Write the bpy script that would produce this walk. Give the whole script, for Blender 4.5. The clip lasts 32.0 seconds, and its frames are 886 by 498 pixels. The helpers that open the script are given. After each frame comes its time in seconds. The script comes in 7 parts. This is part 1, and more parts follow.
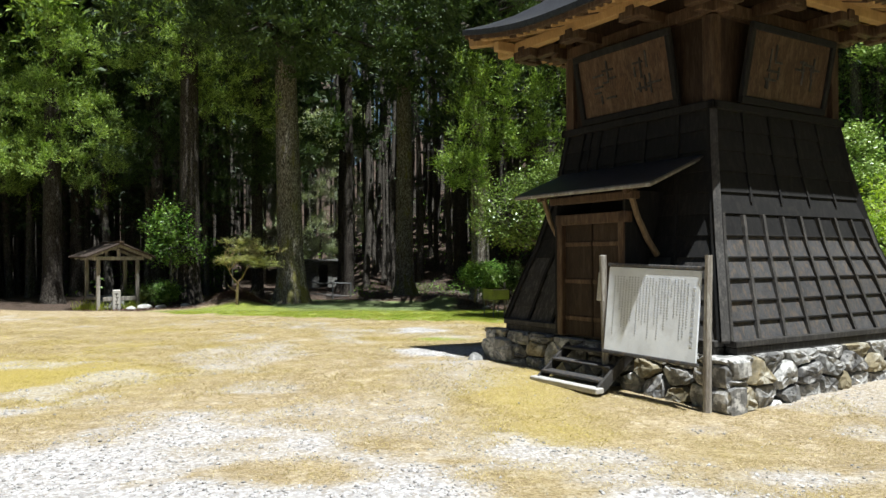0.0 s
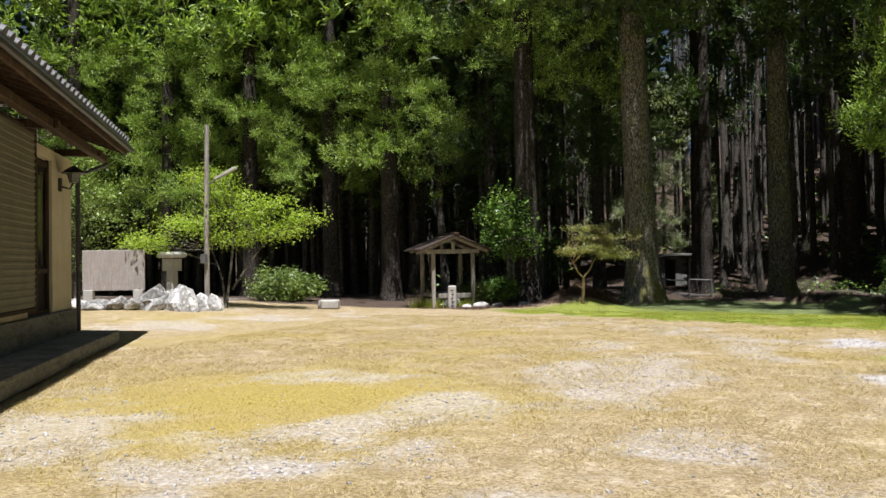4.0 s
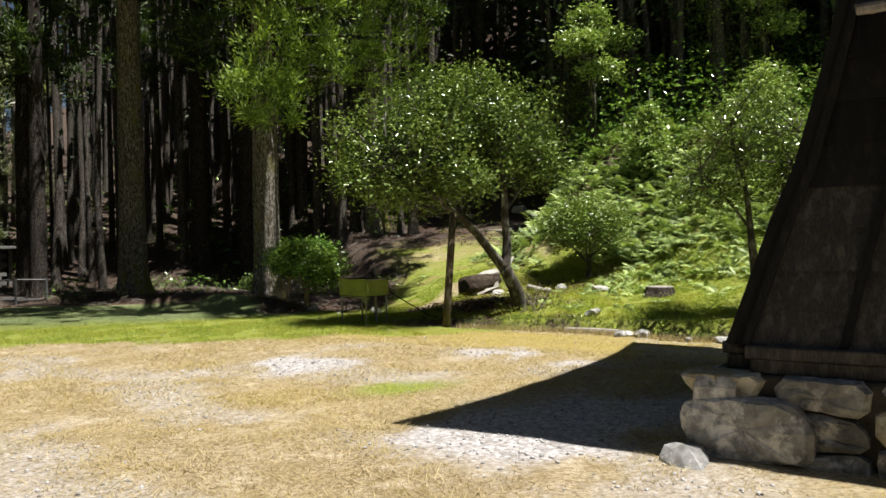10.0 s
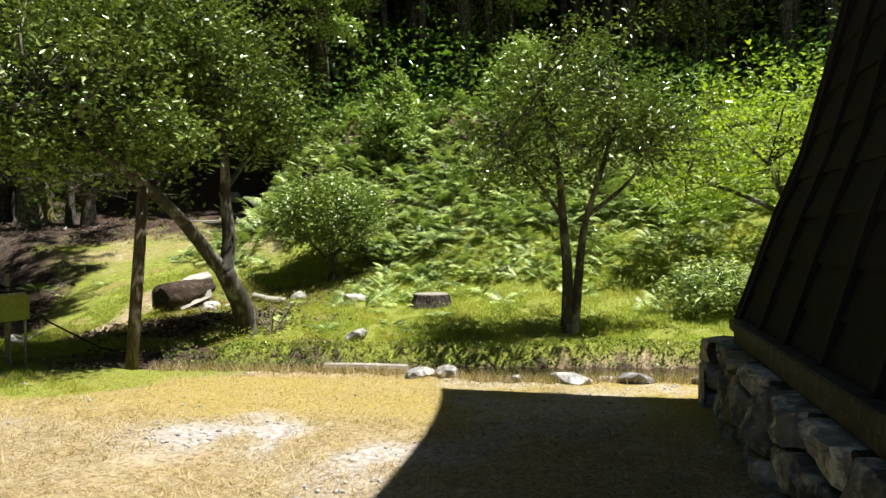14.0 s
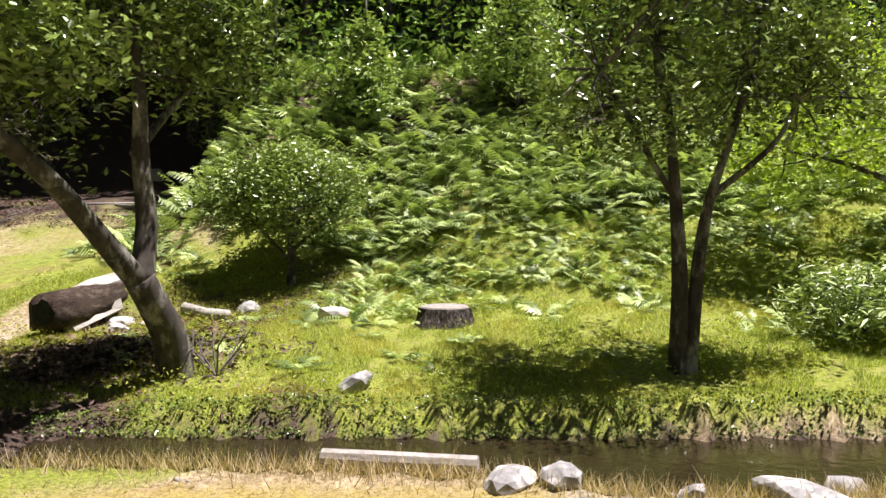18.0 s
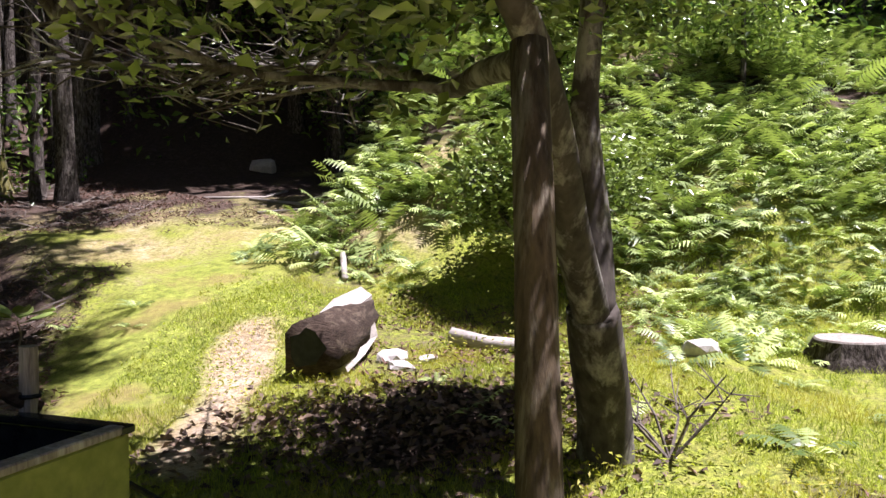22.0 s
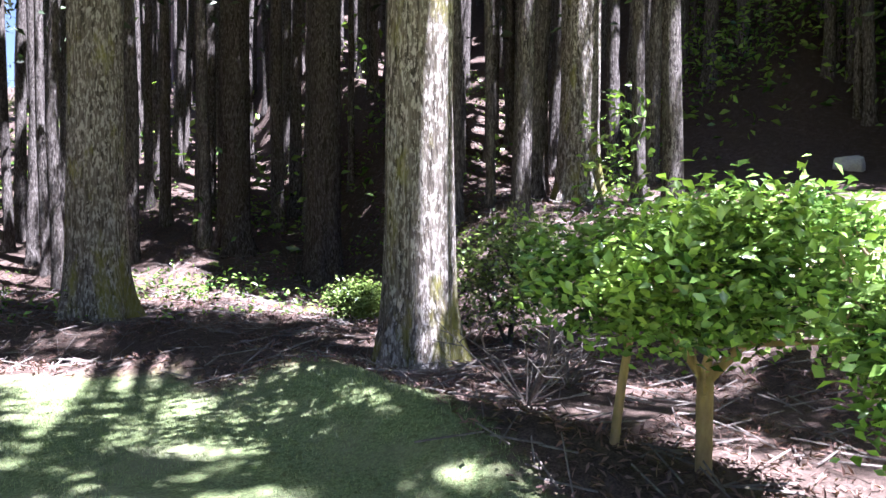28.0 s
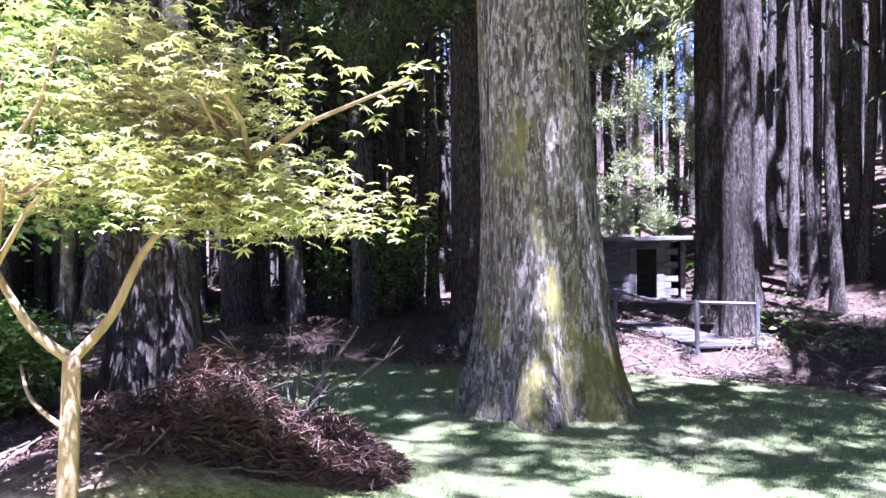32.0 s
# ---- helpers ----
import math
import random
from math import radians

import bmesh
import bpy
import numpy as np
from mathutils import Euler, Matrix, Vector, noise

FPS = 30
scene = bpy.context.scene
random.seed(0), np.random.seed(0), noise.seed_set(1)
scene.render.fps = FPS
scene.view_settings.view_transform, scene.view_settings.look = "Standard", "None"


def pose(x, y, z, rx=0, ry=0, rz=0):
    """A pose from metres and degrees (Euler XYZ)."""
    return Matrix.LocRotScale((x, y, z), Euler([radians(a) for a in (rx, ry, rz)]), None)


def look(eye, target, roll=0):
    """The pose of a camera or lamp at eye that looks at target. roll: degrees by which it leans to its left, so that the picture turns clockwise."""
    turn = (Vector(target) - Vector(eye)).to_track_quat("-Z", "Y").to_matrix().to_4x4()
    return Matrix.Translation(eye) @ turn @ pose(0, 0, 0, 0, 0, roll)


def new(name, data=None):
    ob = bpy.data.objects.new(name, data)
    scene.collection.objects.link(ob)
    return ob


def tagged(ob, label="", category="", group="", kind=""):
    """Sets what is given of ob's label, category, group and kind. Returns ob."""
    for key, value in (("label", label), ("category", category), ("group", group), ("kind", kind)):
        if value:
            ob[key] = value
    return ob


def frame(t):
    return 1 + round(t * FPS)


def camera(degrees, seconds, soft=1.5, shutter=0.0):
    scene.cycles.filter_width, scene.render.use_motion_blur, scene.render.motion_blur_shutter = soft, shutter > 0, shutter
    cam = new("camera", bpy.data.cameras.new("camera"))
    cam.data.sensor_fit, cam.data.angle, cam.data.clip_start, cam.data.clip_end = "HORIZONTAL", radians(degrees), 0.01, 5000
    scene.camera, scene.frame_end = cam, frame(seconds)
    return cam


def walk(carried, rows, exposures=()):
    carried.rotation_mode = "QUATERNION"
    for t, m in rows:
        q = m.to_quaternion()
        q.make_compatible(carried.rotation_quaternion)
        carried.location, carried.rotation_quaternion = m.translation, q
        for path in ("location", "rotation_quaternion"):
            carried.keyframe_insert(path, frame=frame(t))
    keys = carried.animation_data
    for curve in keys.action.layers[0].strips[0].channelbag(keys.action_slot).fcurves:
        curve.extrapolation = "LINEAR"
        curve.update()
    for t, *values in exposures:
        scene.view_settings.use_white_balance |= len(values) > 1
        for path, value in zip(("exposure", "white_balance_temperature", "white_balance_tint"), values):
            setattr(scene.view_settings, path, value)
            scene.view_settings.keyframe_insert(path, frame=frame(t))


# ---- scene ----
# ---- camera ----
cam = camera(60.31, 32.0)
PATH = [
    (0.0, 0.001, -0.000, 1.878, 90.71, 0.21, -0.01),
    (0.5, -0.266, 0.677, 1.785, 91.02, 0.23, 6.06),
    (1.0, -0.464, 1.477, 1.705, 91.17, 0.56, 9.22),
    (1.5, -0.685, 2.177, 1.645, 91.20, 0.91, 11.98),
    (2.0, -0.969, 2.748, 1.625, 91.08, 0.51, 16.33),
    (2.5, -1.243, 3.253, 1.607, 91.05, 0.31, 20.21),
    (4.5, -2.040, 5.067, 1.510, 91.04, 0.90, 24.05),
    (5.0, -2.161, 5.545, 1.489, 90.97, 1.41, 16.90),
    (5.5, -2.362, 6.153, 1.465, 91.03, 1.58, 10.13),
    (6.0, -2.550, 6.605, 1.437, 91.10, 1.71, 4.86),
    (6.5, -2.743, 6.872, 1.465, 90.78, 1.57, -0.36),
    (7.0, -2.984, 7.164, 1.520, 90.65, 1.48, -2.96),
    (7.5, -3.071, 7.683, 1.541, 90.56, 1.45, -6.99),
    (8.0, -3.178, 8.197, 1.531, 90.37, 1.40, -12.32),
    (8.5, -3.236, 8.661, 1.505, 90.27, 1.48, -17.43),
    (9.0, -3.237, 9.135, 1.512, 90.16, 1.27, -20.65),
    (9.5, -3.145, 9.661, 1.512, 89.98, 1.07, -22.64),
    (10.0, -3.029, 10.162, 1.506, 89.77, 1.08, -24.32),
    (10.5, -2.852, 10.785, 1.504, 89.97, 0.99, -25.41),
    (11.0, -2.515, 11.536, 1.500, 90.05, 0.84, -27.09),
    (11.5, -2.139, 12.199, 1.496, 90.01, 0.85, -30.35),
    (12.0, -1.760, 12.782, 1.493, 89.92, 1.02, -35.42),
    (12.5, -1.495, 13.200, 1.485, 89.56, 0.98, -40.85),
    (13.0, -1.417, 13.525, 1.478, 89.31, 0.88, -45.10),
    (13.5, -1.297, 13.850, 1.471, 89.03, 0.87, -46.11),
    (14.0, -1.050, 14.335, 1.467, 89.18, 0.81, -46.38),
    (14.5, -0.787, 14.802, 1.473, 89.07, 0.79, -47.18),
    (16.5, 0.211, 16.494, 1.510, 88.24, 0.66, -51.88),
    (17.0, 0.493, 16.815, 1.512, 88.28, 0.55, -51.49),
    (17.5, 0.756, 17.276, 1.501, 88.22, 0.44, -51.97),
    (18.0, 0.994, 17.728, 1.484, 88.28, 0.37, -51.72),
    (18.5, 1.179, 18.205, 1.493, 88.20, 0.44, -51.51),
    (19.0, 1.264, 18.702, 1.507, 88.16, 0.40, -51.92),
    (19.5, 1.322, 19.135, 1.503, 88.13, 0.30, -51.45),
    (20.0, 1.303, 19.665, 1.494, 88.25, 0.46, -51.80),
    (20.5, 1.267, 20.256, 1.490, 88.21, 0.42, -53.01),
    (21.0, 1.228, 20.809, 1.491, 88.11, 0.21, -52.61),
    (21.5, 1.043, 21.351, 1.502, 88.10, 0.20, -51.62),
    (22.0, 0.901, 21.924, 1.499, 88.23, 0.12, -51.21),
    (22.5, 0.759, 22.386, 1.501, 88.15, 0.05, -50.17),
    (23.0, 0.542, 22.692, 1.508, 88.34, 0.35, -49.08),
    (23.5, 0.384, 22.907, 1.507, 88.43, 0.33, -48.39),
    (24.0, 0.221, 23.132, 1.510, 88.65, 0.27, -48.44),
    (24.5, 0.099, 23.424, 1.508, 88.81, 0.04, -47.43),
    (26.5, -0.619, 24.370, 1.502, 88.44, -1.09, -36.52),
    (27.0, -0.960, 24.644, 1.494, 88.32, -1.01, -33.66),
    (27.5, -1.280, 24.910, 1.503, 88.28, -1.00, -28.63),
    (28.0, -1.595, 25.123, 1.511, 88.39, -0.50, -22.96),
    (28.5, -1.923, 25.317, 1.487, 88.61, -0.24, -17.16),
    (29.0, -2.259, 25.447, 1.477, 88.85, 0.09, -12.08),
    (29.5, -2.614, 25.505, 1.505, 88.94, 0.07, -7.61),
    (30.0, -2.977, 25.548, 1.505, 89.02, -0.04, -3.36),
    (30.5, -3.350, 25.608, 1.496, 89.10, -0.21, 0.88),
    (31.0, -3.812, 25.731, 1.500, 89.44, 0.09, 7.31),
    (31.5, -4.230, 25.651, 1.505, 89.81, 0.34, 14.50),
    (32.0, -4.560, 25.463, 1.522, 90.11, 0.68, 22.45),
]
EXPOSURE = [(0.0, 0.65, 6000, 6), (4.5, 0.55, 6200, 14), (10.0, 0.55, 6500, 11), (14.0, 0.75, 6600, 10), (19.0, 0.95, 6400, 26), (24.5, 1.28, 5850, 40), (27.0, 1.25, 5550, 52), (28.0, 3.25, 5400, 30), (30.0, 3.25, 5250, 30), (32.0, 3.15, 5000, 46)]
walk(cam, [(t, pose(*row)) for t, *row in PATH], EXPOSURE)
# ---- world and sun ----
SUN_DIR = Vector((-0.18, 0.268, -0.946)).normalized()   # the way the light travels
world = bpy.data.worlds.new("world")
scene.world = world
world.use_nodes = True
wn = world.node_tree.nodes
sky = wn.new("ShaderNodeTexSky")
sky.sky_type, sky.sun_disc = "NISHITA", False
sky.sun_elevation = math.asin(-SUN_DIR.z)
sky.sun_rotation = math.atan2(-SUN_DIR.x, -SUN_DIR.y)
world.node_tree.links.new(sky.outputs[0], wn["Background"].inputs[0])
wn["Background"].inputs[1].default_value = 0.027
sun = new("sun", bpy.data.lights.new("sun", "SUN"))
sun.data.energy, sun.data.angle, sun.data.color = 5.6, radians(0.55), (1.0, 0.96, 0.90)
sun.matrix_world = look((0, 0, 40), Vector((0, 0, 40)) + SUN_DIR)


# ---- materials ----
def node_mat(name):
    m = bpy.data.materials.new(name)
    m.use_nodes = True
    t = m.node_tree
    return m, t.nodes, t.links, t.nodes["Principled BSDF"]


def noise_tex(n, l, vec, scale, detail=6.0, rough=0.6):
    x = n.new("ShaderNodeTexNoise")
    x.inputs["Scale"].default_value, x.inputs["Detail"].default_value, x.inputs["Roughness"].default_value = scale, detail, rough
    l.new(vec, x.inputs["Vector"])
    return x.outputs[0]


def ramp(n, l, fac, stops):
    x = n.new("ShaderNodeValToRGB")
    while len(x.color_ramp.elements) < len(stops):
        x.color_ramp.elements.new(0.5)
    for e, (p, c) in zip(x.color_ramp.elements, stops):
        e.position, e.color = p, (c, c, c, 1) if isinstance(c, (int, float)) else (*c, 1)
    l.new(fac, x.inputs[0])
    return x.outputs[0]


def mix(n, l, fac, a, b, mode="MIX"):
    x = n.new("ShaderNodeMix")
    x.data_type, x.blend_type = "RGBA", mode
    for sock, v in ((x.inputs[0], fac), (x.inputs[6], a), (x.inputs[7], b)):
        if isinstance(v, (int, float)):
            sock.default_value = v
        elif isinstance(v, tuple):
            sock.default_value = (*v, 1)
        else:
            l.new(v, sock)
    return x.outputs[2]


def bumped(n, l, p, height, strength, dist=0.02):
    b = n.new("ShaderNodeBump")
    b.inputs["Strength"].default_value, b.inputs["Distance"].default_value = strength, dist
    l.new(height, b.inputs["Height"])
    l.new(b.outputs[0], p.inputs["Normal"])


def stretched(n, l, sx, sy, sz):
    c = n.new("ShaderNodeTexCoord")
    m = n.new("ShaderNodeMapping")
    m.inputs["Scale"].default_value = (sx, sy, sz)
    l.new(c.outputs["Object"], m.inputs["Vector"])
    return m.outputs[0]


def surface(name, dark, light, scale=20, big=1.5, rough=0.85, bump=0.4, stretch=(1, 1, 1), stain=None, stain_amount=0.5, vary=0.0, metal=0.0, dist=0.01):
    """Grain between two colours, a second slow variation, stains and relief."""
    m, n, l, p = node_mat(name)
    v = stretched(n, l, *stretch)
    fine = noise_tex(n, l, v, scale, 8)
    slow = noise_tex(n, l, v, big, 4)
    col = mix(n, l, ramp(n, l, fine, [(0.3, 0.0), (0.7, 1.0)]), dark, light)
    col = mix(n, l, ramp(n, l, slow, [(0.3, 0.0), (0.75, 0.55)]), col, tuple(0.6 * c for c in dark))
    if stain:
        s = noise_tex(n, l, v, big * 2.3, 6, 0.7)
        col = mix(n, l, ramp(n, l, s, [(0.5, 0.0), (0.62, stain_amount)]), col, stain)
    if vary:
        o = n.new("ShaderNodeObjectInfo")
        r = ramp(n, l, o.outputs["Random"], [(0.0, 1 - vary), (1.0, 1 + vary)])
        col = mix(n, l, 1.0, col, r, "MULTIPLY")
    l.new(col, p.inputs["Base Color"])
    p.inputs["Roughness"].default_value, p.inputs["Metallic"].default_value = rough, metal
    p.inputs["Specular IOR Level"].default_value = 0.3
    if bump:
        bumped(n, l, p, fine, bump, dist)
    return m


def leafy(name, dark, light, yellow=None, gloss=0.45, through_light=0.35):
    m, n, l, p = node_mat(name)
    g = n.new("ShaderNodeNewGeometry")
    isl = g.outputs["Random Per Island"]
    col = mix(n, l, isl, dark, light)
    if yellow:
        c = n.new("ShaderNodeTexCoord")
        col = mix(n, l, ramp(n, l, noise_tex(n, l, c.outputs["Object"], 1.2, 3), [(0.45, 0.0), (0.65, 0.8)]), col, yellow)
    l.new(col, p.inputs["Base Color"])
    p.inputs["Roughness"].default_value = gloss
    p.inputs["Specular IOR Level"].default_value = 0.5
    tr = n.new("ShaderNodeBsdfTranslucent")
    l.new(mix(n, l, 1.0, col, (1.5, 1.6, 0.6), "MULTIPLY"), tr.inputs[0])
    mx = n.new("ShaderNodeMixShader")
    mx.inputs[0].default_value = through_light
    l.new(p.outputs[0], mx.inputs[1])
    l.new(tr.outputs[0], mx.inputs[2])
    l.new(mx.outputs[0], n["Material Output"].inputs[0])
    return m


def bark(name, groove, plate, pale, moss=None):
    """Long fibrous strips with dark grooves, pale lichen flecks and moss in patches."""
    m, n, l, p = node_mat(name)
    strips = noise_tex(n, l, stretched(n, l, 24, 24, 2.6), 1.0, 7, 0.65)
    flakes = noise_tex(n, l, stretched(n, l, 34, 34, 9), 1.0, 4, 0.6)
    fleck = noise_tex(n, l, stretched(n, l, 26, 26, 9), 1.0, 5, 0.65)
    slow = noise_tex(n, l, stretched(n, l, 1, 1, 0.5), 1.3, 5)
    col = ramp(n, l, strips, [(0.40, groove), (0.48, plate), (0.68, tuple(0.6 * a + 0.4 * b for a, b in zip(plate, pale)))])
    col = mix(n, l, ramp(n, l, fleck, [(0.51, 0.0), (0.56, 0.9)]), col, pale)
    col = mix(n, l, ramp(n, l, flakes, [(0.32, 0.8), (0.45, 0.0)]), col, groove)
    col = mix(n, l, ramp(n, l, slow, [(0.38, 0.35), (0.6, 0.0)]), col, plate)
    if moss:
        ms = noise_tex(n, l, stretched(n, l, 1, 1, 0.35), 2.3, 7, 0.7)
        sp = n.new("ShaderNodeSeparateXYZ")
        l.new(stretched(n, l, 1, 1, 0.6), sp.inputs[0])
        foot = n.new("ShaderNodeMath")
        foot.operation = "MULTIPLY_ADD"
        l.new(ramp(n, l, sp.outputs[2], [(0.0, 1.0), (1.0, 0.0)]), foot.inputs[0])
        foot.inputs[1].default_value = 0.1
        l.new(ms, foot.inputs[2])
        ms = foot.outputs[0]
        col = mix(n, l, ramp(n, l, ms, [(0.55, 0.0), (0.67, 0.8)]), col, moss)
    l.new(col, p.inputs["Base Color"])
    p.inputs["Roughness"].default_value = 0.95
    p.inputs["Specular IOR Level"].default_value = 0.15
    bumped(n, l, p, mix(n, l, 0.4, strips, flakes), 1.0, 0.05)
    return m


BARK = bark("cedar_bark", (0.012, 0.010, 0.008), (0.04, 0.033, 0.027), (0.11, 0.098, 0.085))
BARK_SLIM = bark("slim_cedar_bark", (0.022, 0.018, 0.015), (0.075, 0.065, 0.055), (0.20, 0.185, 0.16))
BARK_MOSSY = bark("mossy_cedar_bark", (0.03, 0.026, 0.02), (0.125, 0.107, 0.082), (0.44, 0.415, 0.36), (0.20, 0.19, 0.04))
BARK_GREY = surface("grey_lichen_bark", (0.03, 0.027, 0.022), (0.115, 0.10, 0.082), 14, 1.6, 0.9, 0.5, (1, 1, 0.5), (0.34, 0.34, 0.29), 0.8)
BARK_TAN = surface("tan_shrub_bark", (0.22, 0.16, 0.09), (0.42, 0.32, 0.18), 18, 2, 0.8, 0.3, (1, 1, 0.4))
TWIG = surface("dead_twig", (0.07, 0.06, 0.05), (0.25, 0.22, 0.185), 25, 3, 0.9, 0.2)
# dark timber, blackened further for the shade under the tower's eaves
DARK_WOOD = surface("dark_shade_board", (0.007, 0.007, 0.0075), (0.018, 0.0175, 0.0175), 14, 1.2, 0.92, 0.35, (6, 6, 0.8), (0.028, 0.026, 0.023), 0.5, 0.25)
BROWN_WOOD = surface("weathered_brown_timber", (0.035, 0.02, 0.012), (0.12, 0.07, 0.038), 12, 1.0, 0.7, 0.35, (5, 5, 0.7), (0.15, 0.11, 0.07), 0.5, 0.2)
PALE_WOOD = surface("pale_new_timber", (0.36, 0.22, 0.09), (0.58, 0.38, 0.17), 12, 1.0, 0.65, 0.2, (5, 5, 0.8), vary=0.12)
GREY_WOOD = surface("silvered_timber", (0.16, 0.14, 0.12), (0.40, 0.37, 0.33), 16, 1.4, 0.9, 0.5, (6, 6, 0.6), (0.5, 0.5, 0.46), 0.5, 0.15)
STONE = surface("lichen_stone", (0.13, 0.13, 0.125), (0.46, 0.455, 0.44), 9, 1.8, 0.9, 0.9, (1, 1, 1), (0.70, 0.69, 0.67), 0.8, 0.3)
STONE_TAN = surface("tan_stone", (0.16, 0.14, 0.09), (0.40, 0.34, 0.22), 9, 2, 0.9, 0.8, (1, 1, 1), (0.5, 0.49, 0.44), 0.6, 0.2)
WHITE_STONE = surface("pale_granite", (0.38, 0.37, 0.35), (0.62, 0.6, 0.56), 30, 3, 0.85, 0.3)
MORTAR = surface("dark_packed_earth", (0.03, 0.028, 0.024), (0.09, 0.08, 0.065), 12, 2, 1.0, 0.8)
METAL_DARK = surface("dark_sheet_metal", (0.06, 0.06, 0.065), (0.12, 0.12, 0.125), 20, 2, 0.4, 0.1, metal=0.6)
TILE = surface("grey_roof_tile", (0.10, 0.10, 0.105), (0.2, 0.2, 0.205), 12, 2, 0.5, 0.2, vary=0.2)
PLASTER = surface("cream_plaster", (0.55, 0.5, 0.38), (0.68, 0.62, 0.48), 40, 2, 0.9, 0.15)
CONCRETE = surface("damp_concrete", (0.15, 0.15, 0.14), (0.34, 0.34, 0.32), 10, 1.0, 0.9, 0.4, (1, 1, 3), (0.07, 0.07, 0.06), 0.6)
GREEN_PAINT = surface("olive_green_paint", (0.20, 0.24, 0.05), (0.30, 0.34, 0.08), 25, 2.5, 0.5, 0.1, (1, 1, 1), (0.12, 0.13, 0.05), 0.4)
BLACK_LINER = surface("black_tank_liner", (0.010, 0.011, 0.012), (0.03, 0.032, 0.035), 15, 2, 0.25, 0.05)
GALV = surface("galvanised_tube", (0.14, 0.145, 0.145), (0.30, 0.31, 0.31), 14, 3, 0.45, 0.05, metal=0.5)
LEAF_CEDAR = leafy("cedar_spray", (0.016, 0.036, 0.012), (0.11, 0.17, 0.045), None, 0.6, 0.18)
# brighter copy of the cedar spray, with sunlight in its colour
LEAF_CEDAR_BRIGHT = leafy("sunlit_cedar_spray", (0.055, 0.11, 0.018), (0.40, 0.54, 0.115), None, 0.6, 0.2)
# darker copy of the cedar spray; the wood's shade is in its colour
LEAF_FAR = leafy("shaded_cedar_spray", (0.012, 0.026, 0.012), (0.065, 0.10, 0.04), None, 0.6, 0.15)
LEAF_SPARKLE = leafy("dark_glossy_leaf", (0.018, 0.038, 0.010), (0.24, 0.34, 0.085), (0.20, 0.27, 0.06), 0.2, 0.08)
LEAF_GLOSSY = leafy("glossy_broadleaf", (0.03, 0.06, 0.018), (0.30, 0.41, 0.11), (0.24, 0.33, 0.07), 0.28, 0.12)
LEAF_FRESH = leafy("fresh_pale_leaf", (0.10, 0.17, 0.035), (0.46, 0.58, 0.21), None, 0.25, 0.14)
LEAF_DEEP = leafy("camellia_leaf", (0.02, 0.06, 0.014), (0.22, 0.38, 0.08), (0.26, 0.38, 0.08), 0.22, 0.15)
# near-white tone that stands for full sun on the sprays
LEAF_PALE = leafy("sunlit_pale_spray", (0.12, 0.15, 0.08), (0.46, 0.50, 0.36), None, 0.4, 0.25)
LEAF_LIME = leafy("lime_green_leaf", (0.20, 0.30, 0.04), (0.40, 0.50, 0.08), None, 0.5, 0.4)
LEAF_MAPLE = leafy("maple_leaf", (0.15, 0.18, 0.07), (0.48, 0.47, 0.27), (0.36, 0.33, 0.17), 0.32, 0.35)
LEAF_FERN = leafy("fern_frond", (0.05, 0.10, 0.02), (0.55, 0.68, 0.26), None, 0.4, 0.12)
GRASS_GOLD = leafy("golden_grass_blade", (0.26, 0.2, 0.045), (0.54, 0.45, 0.14), None, 0.7, 0.3)
LAWN = leafy("shaded_lawn_blade", (0.07, 0.11, 0.045), (0.34, 0.39, 0.20), None, 0.6, 0.25)
GRASS_DRY = leafy("dry_grass_blade", (0.20, 0.14, 0.065), (0.60, 0.50, 0.31), (0.42, 0.34, 0.15), 0.7, 0.25)
GRASS_GREEN = leafy("green_grass_blade", (0.09, 0.14, 0.014), (0.46, 0.54, 0.075), (0.42, 0.38, 0.07), 0.6, 0.35)
LITTER = leafy("fallen_cedar_needles", (0.045, 0.028, 0.021), (0.23, 0.145, 0.11), (0.17, 0.095, 0.072), 0.9, 0.05)


# ---- mesh helpers ----
def make(name, verts, faces, material, parent=None, label="", smooth=False):
    """One mesh object from vertices and faces, under a parent where one is given."""
    me = bpy.data.meshes.new(name)
    me.from_pydata([tuple(v) for v in verts], [], [tuple(f) for f in faces])
    me.materials.append(material)
    if smooth:
        me.polygons.foreach_set("use_smooth", [True] * len(me.polygons))
    ob = new(name, me)
    if parent:
        ob.parent = parent
    if label:
        tagged(ob, label)
    return ob


def make_np(name, v, f, material, parent=None, label="", smooth=False):
    """The same for large numpy arrays with faces all of one size."""
    me = bpy.data.meshes.new(name)
    v = np.asarray(v, np.float32).reshape(-1, 3)
    f = np.asarray(f, np.int32)
    k = f.shape[1]
    me.vertices.add(len(v))
    me.vertices.foreach_set("co", v.ravel())
    me.loops.add(f.size)
    me.loops.foreach_set("vertex_index", f.ravel())
    me.polygons.add(len(f))
    me.polygons.foreach_set("loop_start", np.arange(0, f.size, k, dtype=np.int32))
    me.update(calc_edges=True)
    me.materials.append(material)
    if smooth:
        me.polygons.foreach_set("use_smooth", np.ones(len(f), bool))
    ob = new(name, me)
    if parent:
        ob.parent = parent
    if label:
        tagged(ob, label)
    return ob


def thing(name, x, y, z, rz=0, label="", category="", group="", kind=""):
    e = new(name)
    e.matrix_world = pose(x, y, z, 0, 0, rz)
    e.empty_display_size = 0.2
    return tagged(e, label, category, group, kind)


def joined(*pieces):
    """Pieces of (verts, faces) as one."""
    vs, fs = [], []
    for v, f in pieces:
        o = len(vs)
        vs += [tuple(p) for p in v]
        fs += [tuple(i + o for i in q) for q in f]
    return vs, fs


